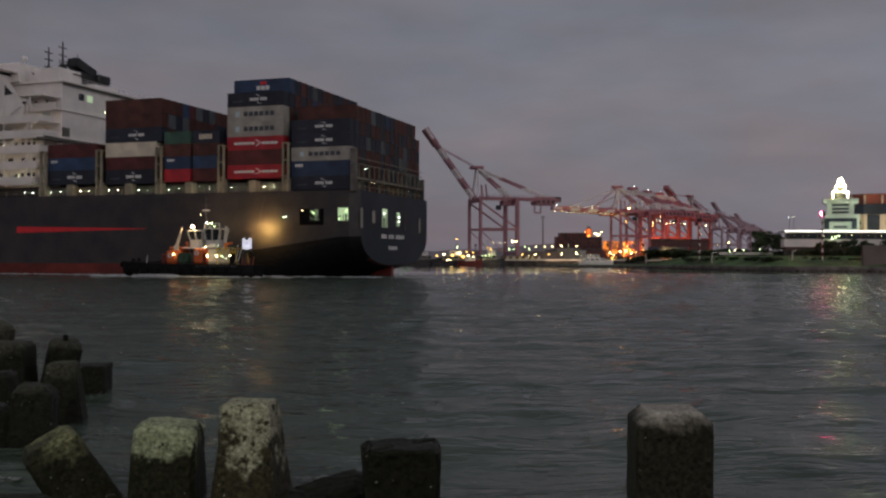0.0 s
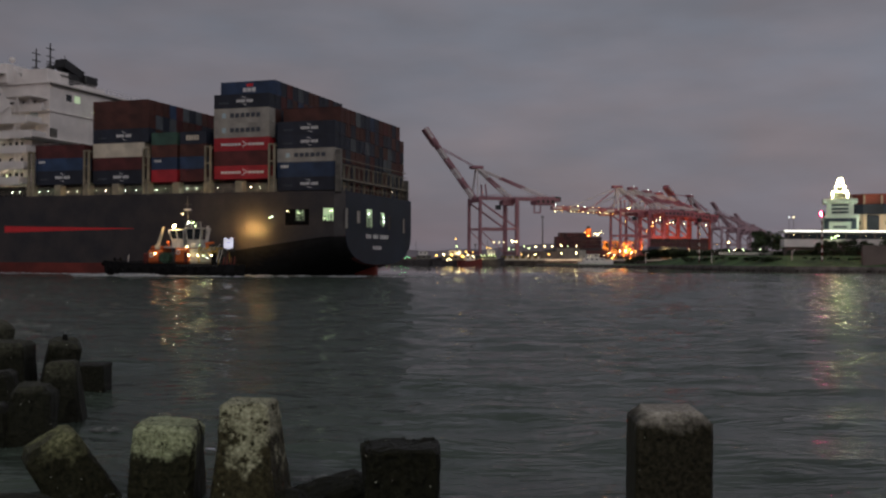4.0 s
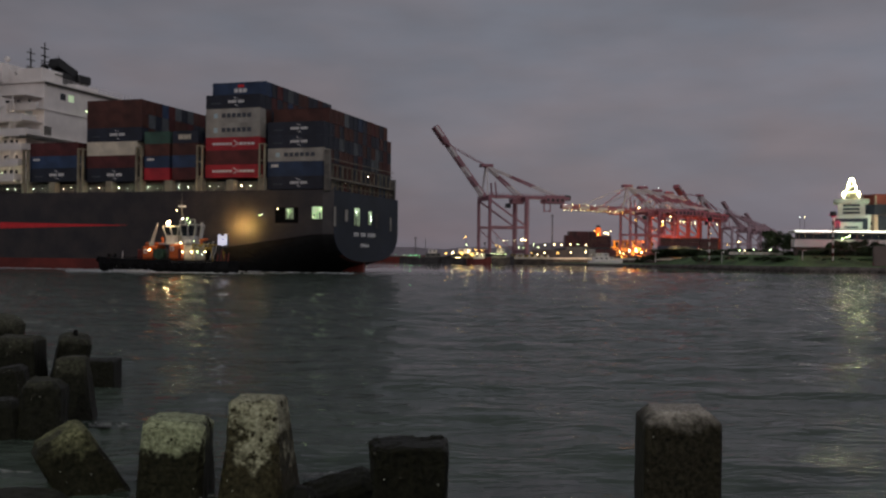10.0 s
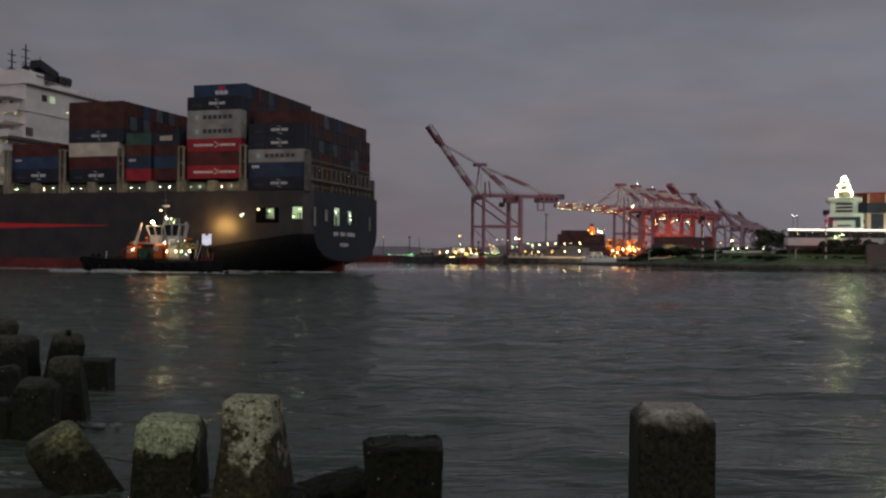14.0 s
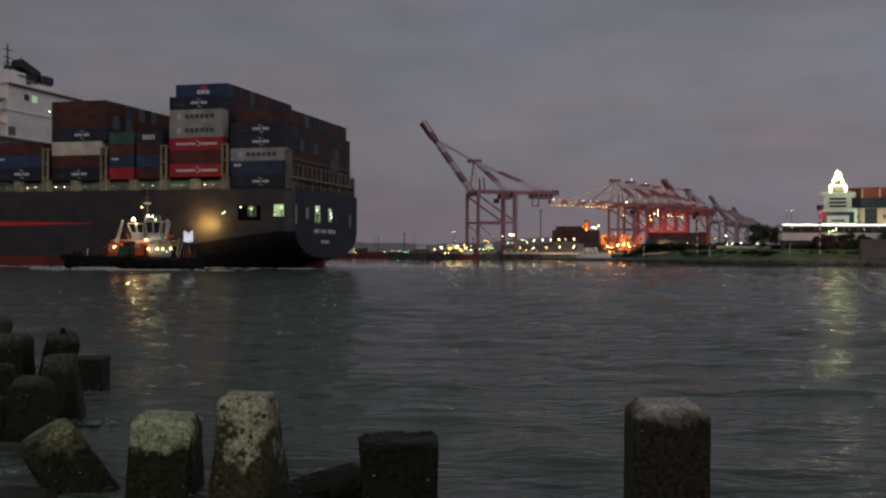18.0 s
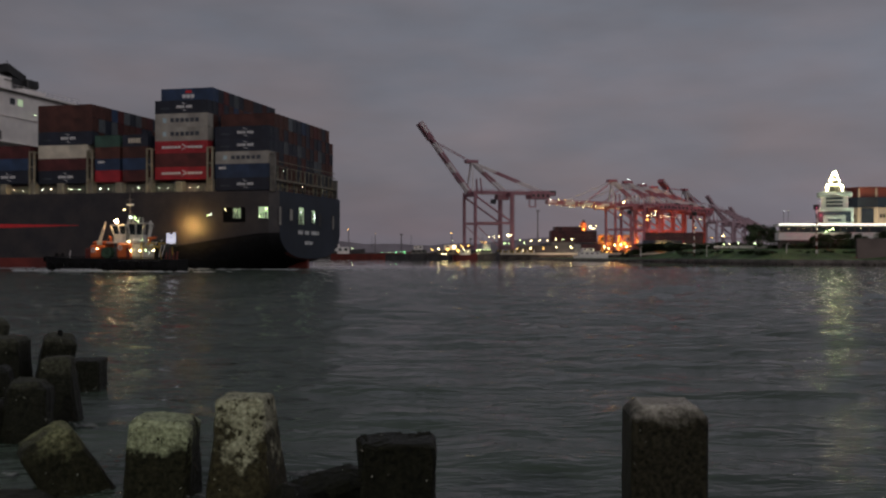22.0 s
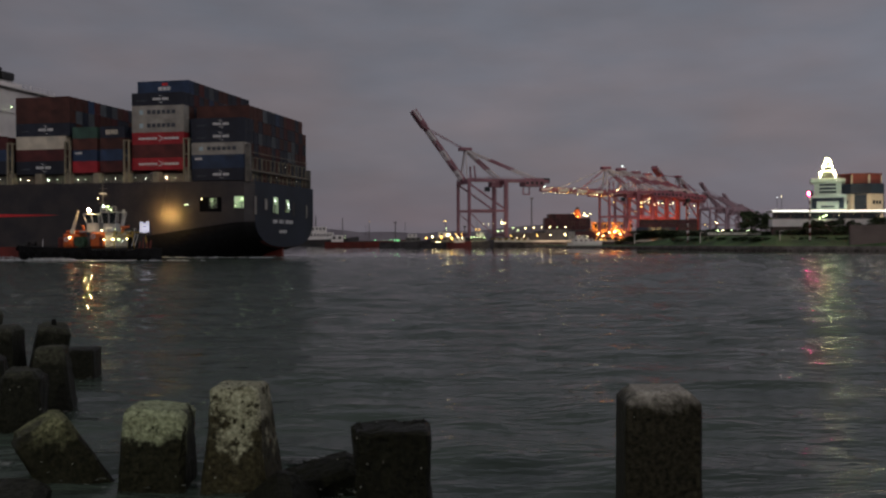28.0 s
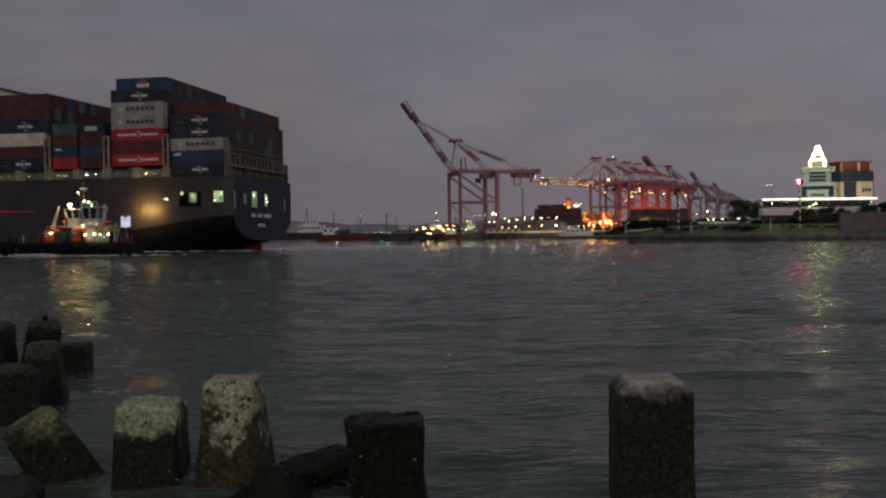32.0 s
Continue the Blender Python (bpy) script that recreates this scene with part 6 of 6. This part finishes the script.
far_vessel(-36, 536, 44, 11, 2.6, 3, "boot", ((-0.42, -0.28, 3.6),), "long low barge with a dull red hull", ((0.12, 3.4, 0.3, "greenlamp"), (0.22, 3.5, 0.3, "lime"), (0.3, 3.6, 0.34, "greenlamp"), (0.38, 3.5, 0.3, "greenlamp"), (-0.24, 3.2, 0.28, "warm"), (-0.24, 6.0, 0.24, "lime")), "barge")
far_vessel(22.3, 499.5, 17, 6, 2.6, 6, "boat_hazed", ((-0.1, 0.25, 2.6), (0.0, 0.2, 2.2)), "dark supply boat with lime deck lamps at the quay", ((-0.2, 4.6, 0.4, "lime"), (-0.1, 4.6, 0.45, "lime"), (0.0, 4.7, 0.4, "lime"), (0.1, 4.6, 0.35, "lime"), (0.2, 4.6, 0.3, "lime"), (0.05, 8.4, 0.5, "amber"), (-0.05, 8.8, 0.4, "amber")), "supply_boat")
far_vessel(-82, 700, 60, 12, 4.0, 0, "hull", ((-0.1, 0.2, 5), (-0.05, 0.12, 4)), "hazy distant coaster with a pale deckhouse", ((-0.3, 6, 0.5, "cool"), (0.35, 5, 0.4, "lime")), "coaster")
far_vessel(69.4, 452, 15.5, 5.0, 2.0, 5, "white", ((-0.36, 0.24, 1.7), (-0.28, 0.08, 1.6)), "white motor yacht moored by the bank", ((0.45, 3.6, 0.5, "amber"), (-0.2, 4.9, 0.2, "warm"), (0.05, 4.9, 0.2, "warm"), (0.22, 4.6, 0.18, "warm")), "motor_yacht")

# slim masts with aviation lamps beyond the basin
for x, y, h, c in ((-106, 900, 26, "redlamp"), (-82, 905, 24, "amber"), (-55, 860, 18, "amber"), (-24, 640, 15, "dark"), (20, 620, 12, "dark"), (56, 560, 27, "dark"), (453, 1300, 58, "cool"), (459, 1300, 58, "warm")):
    ob = thing("mast_pole", pose(x, y, 0), "slim dark lattice mast beyond the basin", "mast", "masts beyond the basin")
    bm = B()
    for dx, dy in ((-0.4, -0.4), (0.4, -0.4), (0, 0.5)):
        bar(bm, (dx, dy, 0), (dx * 0.3, dy * 0.3, h), 0.22)
    for k in range(1, 9):
        bar(bm, (-0.4, -0.4, h * k / 9), (0.4, -0.4, h * (k + 0.7) / 9), 0.12)
    part("lattice", bm, "haze", ob)
    if c != "dark":
        bulb(ob, (0, 0, h + 0.4), 0.16 if c == "redlamp" else 0.75 if x > 400 else 0.4, c)
    else:
        part("lamp_head", box(B(), (-1.0, -0.3, h - 0.6), (1.0, 0.3, h + 0.2), 0.1), "haze", ob)


def berthed_ship():
    """Container ship lying at the terminal, seen from astern."""
    ob = thing("berthed_container_ship", pose(88, 650, 0), "dark container ship stacked with maroon boxes at the quay", "ship")
    part("hull", box(B(), (-12, 0, -1), (17, 90, 9.8), 0.6), "boat_hazed", ob)
    for i in range(12):
        for k in range(3 if i in (0, 8, 9, 10, 11) else 4):
            part("container", box(B(), (-14 + i * 2.5, 1.5, 10 + k * 2.6), (-11.6 + i * 2.5, 13.6, 12.55 + k * 2.6), 0.04), dice.choice(["maroon", "maroon", "brown", "maroon"]), ob)
    part("deckhouse", box(B(), (4, 16, 8.5), (13, 26, 17), 0.2), "buff", ob)
    part("funnel", tube(B(), (9.4, 16.5, 16), (9.4, 16.5, 23.4), 2.5, 1.9, 14), "tug_orange", ob, "orange funnel, floodlit")
    part("funnel_cap", tube(B(), (9.4, 16.5, 23.4), (9.4, 16.5, 25.0), 1.3, 0.9, 12), "dark", ob)
    for p, r, c in (((6.5, 13, 20.5), 0.9, "amber"), ((9, 13, 18.6), 0.8, "amber"), ((13.5, 13, 20), 1.0, "warm"), ((15.5, 13, 19.4), 0.9, "warm"), ((17.5, 13, 21.0), 0.5, "warm"), ((-10, -0.3, 6), 0.5, "lime"), ((-4, -0.3, 6), 0.5, "warm"), ((3, -0.3, 6), 0.5, "warm")):
        bulb(ob, p, r, c)


berthed_ship()


def straddle_carrier(x, y, turn):
    """Tall four-legged box carrier, added to spread the terminal's orange glow."""
    ob = thing("straddle_carrier", pose(x, y, 3.0, 0, 0, turn), "tall straddle carrier added for the orange glow under the cranes", "carrier", "straddle carriers on the terminal")
    for ly in (-2.4, 2.4):
        for lx in (-4.2, -1.4, 1.4, 4.2):
            part("leg", bar(B(), (lx, ly, 0.9), (lx, ly, 12.6), 0.38), "carrier", ob)
            part("wheel", tube(B(), (lx, ly - 0.35, 0.8), (lx, ly + 0.35, 0.8), 0.8, 0.8, 10), "rubber", ob)
        part("sill", bar(B(), (-5, ly, 1.8), (5, ly, 1.8), 0.7, 0.8), "carrier", ob)
        part("top_rail", bar(B(), (-5, ly, 12.8), (5, ly, 12.8), 0.6, 0.9), "carrier", ob)
        part("brace", bar(B(), (-4.2, ly, 2.2), (1.4, ly, 12.4), 0.25), "carrier", ob)
    part("top_deck", box(B(), (-4.2, -2.4, 12.8), (4.2, 2.4, 13.2), 0.08), "carrier", ob)
    part("cab", box(B(), (3.4, -3.6, 9.4), (5.2, -2.0, 11.8), 0.1), "glass", ob)


for x, y, turn in ((118, 738, 70), (125.5, 746, 20), (132, 738, 75), (139, 750, 30), (146, 742, 75), (129, 760, 10)):
    straddle_carrier(x, y, turn)


def box_stack(x, y, n, tiers, label, colours, z=3.0):
    """Rows of boxes stacked on the terminal."""
    for i in range(n):
        ob = thing("container_stack", pose(x + i * 12.6, y + 0.6 * i, z), label, "container", "stacked boxes on the terminal")
        for k in range(tiers):
            part("container", box(B(), (0, 0, k * 2.65), (12.2, 2.44, k * 2.65 + 2.6), 0.04), dice.choice(colours), ob)


box_stack(134, 640, 3, 5, "brick-red stacked containers on the floodlit terminal", ["brown", "brown", "maroon", "red"])
box_stack(116, 732, 2, 3, "dark red floodlit stacked containers under the cranes", ["maroon", "brown", "maroon"])
box_stack(128, 620, 2, 3, "dark stacked containers on the terminal", ["maroon", "navy", "brown"])
box_stack(60, 590, 3, 2, "dull stacked containers on the terminal", ["maroon", "grey", "navy"])
solid("warehouse", box(B(), (134, 560, 3), (152, 572, 8), 0.1), "white", "low white warehouse behind the bank", "building")
solid("warehouse", box(B(), (45, 555, 3), (66, 568, 7.4), 0.1), "brownwall", "low brown warehouse on the quay", "building")
solid("warehouse", box(B(), (65, 566, 3), (77.5, 578, 9.4), 0.1), "quay", "pale grey warehouse behind the quay lamps", "building")
solid("quay_wall", box(B(), (14, 504.2, -1), (118, 504.9, 2.3), 0.05), "stone", "dark wall of the quay", "wall", kind="structure")
# lamplight along the quay edge put in as a pale strip
solid("quay_lit_strip", box(B(), (14, 504.0, 2.31), (118, 504.9, 3.15), 0.05), "cream", "pale strip for the lamplit edge of the quay", "coping", kind="structure")
# bollard fence along the quay edge
QUAY_FENCE = thing("quay_fence", pose(0, 0, 3.0), "row of short yellow and dark fence posts on the quay edge", "fence")
for k in range(24):
    part("fence_post", box(B(), (30 + k * 0.8, 505.4, 0), (30.5 + k * 0.8, 505.9, 1.5), 0.05), ("yellow", "dark", "yellow", "white")[k % 4], QUAY_FENCE)
part("rail", bar(B(), (30, 505.6, 0.9), (49, 505.6, 0.9), 0.12), "steel", QUAY_FENCE)

# brown wall and white fence on the bank
solid("boundary_wall", box(B(), (121.8, 288, 1.5), (190, 289, 7.6), 0.05), "brownwall", "plain brown wall at the end of the bank", "wall")
FENCE = thing("bank_fence", pose(0, 0, 4.6), "low white fence along the top of the bank", "fence")
for k in range(26):
    part("fence_board", box(B(), (94 + k * 0.8, 338, 0.3), (94.6 + k * 0.8, 338.1, 1.2)), "white", FENCE)


def leaf_mesh(seed, n, size, blade):
    """A clump of small leaves with an uneven outline."""
    rnd = random.Random(seed)
    verts, faces = [], []
    lobes = [(Vector((rnd.uniform(-0.7, 0.7) * size[0], rnd.uniform(-0.7, 0.7) * size[1], rnd.uniform(-0.55, 0.6) * size[2])), rnd.uniform(0.3, 0.55)) for _ in range(9)]
    for _ in range(n):
        c, r = rnd.choice(lobes)
        v = Vector((rnd.gauss(0, 1), rnd.gauss(0, 1), rnd.gauss(0, 1))).normalized() * (rnd.random() ** 0.4) * r
        p = c + Vector((v.x * size[0], v.y * size[1], v.z * size[2]))
        a = Vector((rnd.gauss(0, 1), rnd.gauss(0, 1), rnd.gauss(0, 0.6))).normalized() * blade * rnd.uniform(0.6, 1.4)
        b = a.orthogonal().normalized() * a.length * 0.55
        k = len(verts)
        verts += [p - a, p + b, p + a, p - b]
        faces.append((k, k + 1, k + 2, k + 3))
    me = bpy.data.meshes.new("crown")
    me.from_pydata(verts, [], faces)
    me.materials.append(M["leaf"])
    return me


CROWNS = [leaf_mesh(20 + k, 1500, (1, 1, 0.8), 0.09) for k in range(4)]


def tree(x, y, z, h, w, seed, label="dark leafy tree on the bank"):
    rnd = random.Random(seed)
    ob = thing("tree", pose(x, y, z, 0, 0, rnd.uniform(0, 360)), label, "tree", "trees on the bank")
    bm = B()
    tube(bm, (0, 0, -0.2), (0.05 * h, 0, h * 0.5), 0.04 * h, 0.02 * h, 7)
    for k in range(4):
        a = rnd.uniform(0, 6.28)
        tube(bm, (0.04 * h, 0, h * 0.42), (math.cos(a) * w * 0.35, math.sin(a) * w * 0.35, h * rnd.uniform(0.6, 0.85)), 0.018 * h, 0.006 * h, 5)
    part("trunk", bm, "bark", ob)
    c = part("crown", CROWNS[seed % 4], "leaf", ob)
    c.location, c.scale = (0, 0, h * 0.62), (w * 0.5, w * 0.5, h * 0.48)


for k, (x, y, h, w) in enumerate(((111, 345, 9.4, 8), (115.5, 348, 8.4, 7), (119, 352, 7.0, 6), (120.5, 306, 5.6, 6), (124.5, 306, 5.2, 5.5), (128.5, 307, 5.6, 6), (117, 306, 4.6, 4.5),
                                  (133, 306, 4.8, 5), (140, 310, 6.2, 7), (146, 312, 7.0, 8), (152, 312, 6.6, 7), (89, 405, 5.2, 7), (84, 410, 4.6, 6), (93, 408, 5.6, 6), (99, 400, 4.8, 6), (104, 392, 5.2, 6.5), (109, 385, 5.4, 6),
                                  (114, 380, 5.0, 6), (119, 375, 5.0, 6), (160, 310, 7.2, 8))):
    tree(x, y, 4.3, h * (0.62 if y > 370 else 1), w, k)
hedge_rng = random.Random(17)
for k in range(72):
    dx = 0.186 + 0.159 * k / 71
    yy = float(np.interp(dx, [0.19, 0.21, 0.24, 0.29, 0.345], [428, 415, 392, 352, 336])) + hedge_rng.uniform(-3, 6)
    ob = new("hedge_bush", CROWNS[k % 4])
    w = hedge_rng.uniform(2.2, 3.6) * (0.75 if dx > 0.25 else float(np.interp(dx, [0.186, 0.215], [0.45, 0.9])))
    ob.matrix_world = pose(dx * yy, yy, float(np.interp(dx, [0.186, 0.215], [1.6, 4.4])) + 0.3 * w, 0, 0, hedge_rng.uniform(0, 360)) @ Matrix.Diagonal((w, w, w * 0.75, 1))
    tagged(ob, "dense dark green bush along the bank crest", "bush", "bushes along the bank crest")
bm_rng = random.Random(3)
for k in range(70):
    x = 84 + 44 * bm_rng.random()
    yy = float(np.interp(x, [84, 98, 128], [352, 302, 292])) + bm_rng.uniform(2, 12)
    ob = new("shrub", CROWNS[k % 4])
    w = bm_rng.uniform(0.7, 1.7)
    ob.matrix_world = pose(x + 4, yy, 3.2, 0, 0, bm_rng.uniform(0, 360)) @ Matrix.Diagonal((w, w, w * 0.8, 1))
    tagged(ob, "small dark shrub on the grass bank", "shrub", "shrubs on the bank")

for k in range(20):
    ob = new("hedge_bush", CROWNS[k % 4])
    w = bm_rng.uniform(1.5, 2.4)
    ob.matrix_world = pose(109.5 + 1.8 * k, 311 + bm_rng.uniform(-1.5, 1.5), 5.2, 0, 0, bm_rng.uniform(0, 360)) @ Matrix.Diagonal((w, w, w * 0.85, 1))
    tagged(ob, "dark green bush below the pavilion wall", "bush", "bushes along the bank crest")

# foam where the swell breaks between the blocks
rnd = random.Random(29)
for cx, cy, spread, n in ((-7.05, 20.4, 0.25, 26), (-7.25, 15.9, 0.22, 22), (-2.15, 16.0, 0.24, 24)):
    bm = B()
    for _ in range(n):
        foam_patch(bm, cx + rnd.gauss(0, spread), cy + rnd.gauss(0, spread * 0.6), rnd.uniform(0.02, 0.075), rnd, 0.03, 0.03)
    solid("foam", bm, "foam_thin", "wisp of white foam against a concrete block", "foam", kind="stuff")
rnd = random.Random(9)
for cx, cy, spread, n in ((-1.35, 14.1, 0.5, 20), (-1.9, 14.6, 0.4, 14), (-5.0, 14.7, 0.5, 6), (-7.4, 20.6, 0.4, 8), (-9.4, 25.6, 0.5, 6), (-3.5, 14.3, 0.3, 6)):
    bm = B()
    for _ in range(n):
        foam_patch(bm, cx + rnd.gauss(0, spread), cy + rnd.gauss(0, spread * 0.5), rnd.uniform(0.008, 0.034), rnd, 0.03, 0.02)
    solid("foam", bm, "foam_thin", "thin white foam between the concrete blocks", "foam", kind="stuff")


def motions():
    walk(WATER, [(t, pose(-0.12 * t, -0.10 * t, 0)) for t in (0, 8, 16, 24, 32)])
    walk(SHIP, [(t, pose(-17.51 - 0.764 * t - 0.00098 * t * t, 184.82 + 0.745 * t + 0.006 * t * t, 0, 0, 0, 180 - 18.74 + 0.194 * t + 0.0007 * t * t))
                for t in (0, 4, 8, 12, 16, 20, 24, 28, 32)])
    tug = ((0, -0.2477), (3, -0.2617), (7.5, -0.2774), (10.5, -0.2830), (13.5, -0.2901), (18, -0.3045), (21, -0.3150), (24, -0.3263), (28.5, -0.3403), (32, -0.3482))
    rows = []
    for t, slope in tug:
        y = 187.0
        rows.append((t, pose(slope * y - 1.95, y, 0, 0, 0, 180 - 12 + 0.1 * t)))
    walk(TUG, rows)
    for hood, first in ((HOOD_A, 0.12), (HOOD_B, 2.62)):
        rows = []
        for k in range(161):
            t = 0.2 * k
            p = (t - first + 2) % 4 - 2
            turns = round((t - first - p) / 4)
            # the slot sweeps quickly past the camera's bearing for a short flash, slowly elsewhere
            a = p * 200 if abs(p) < 0.3 else math.copysign(60 + (abs(p) - 0.3) * 120 / 1.7, p)
            rows.append((t, pose(0, 0, 0, 0, 0, -108 + a + 360 * turns)))
        walk(hood, rows)


motions()
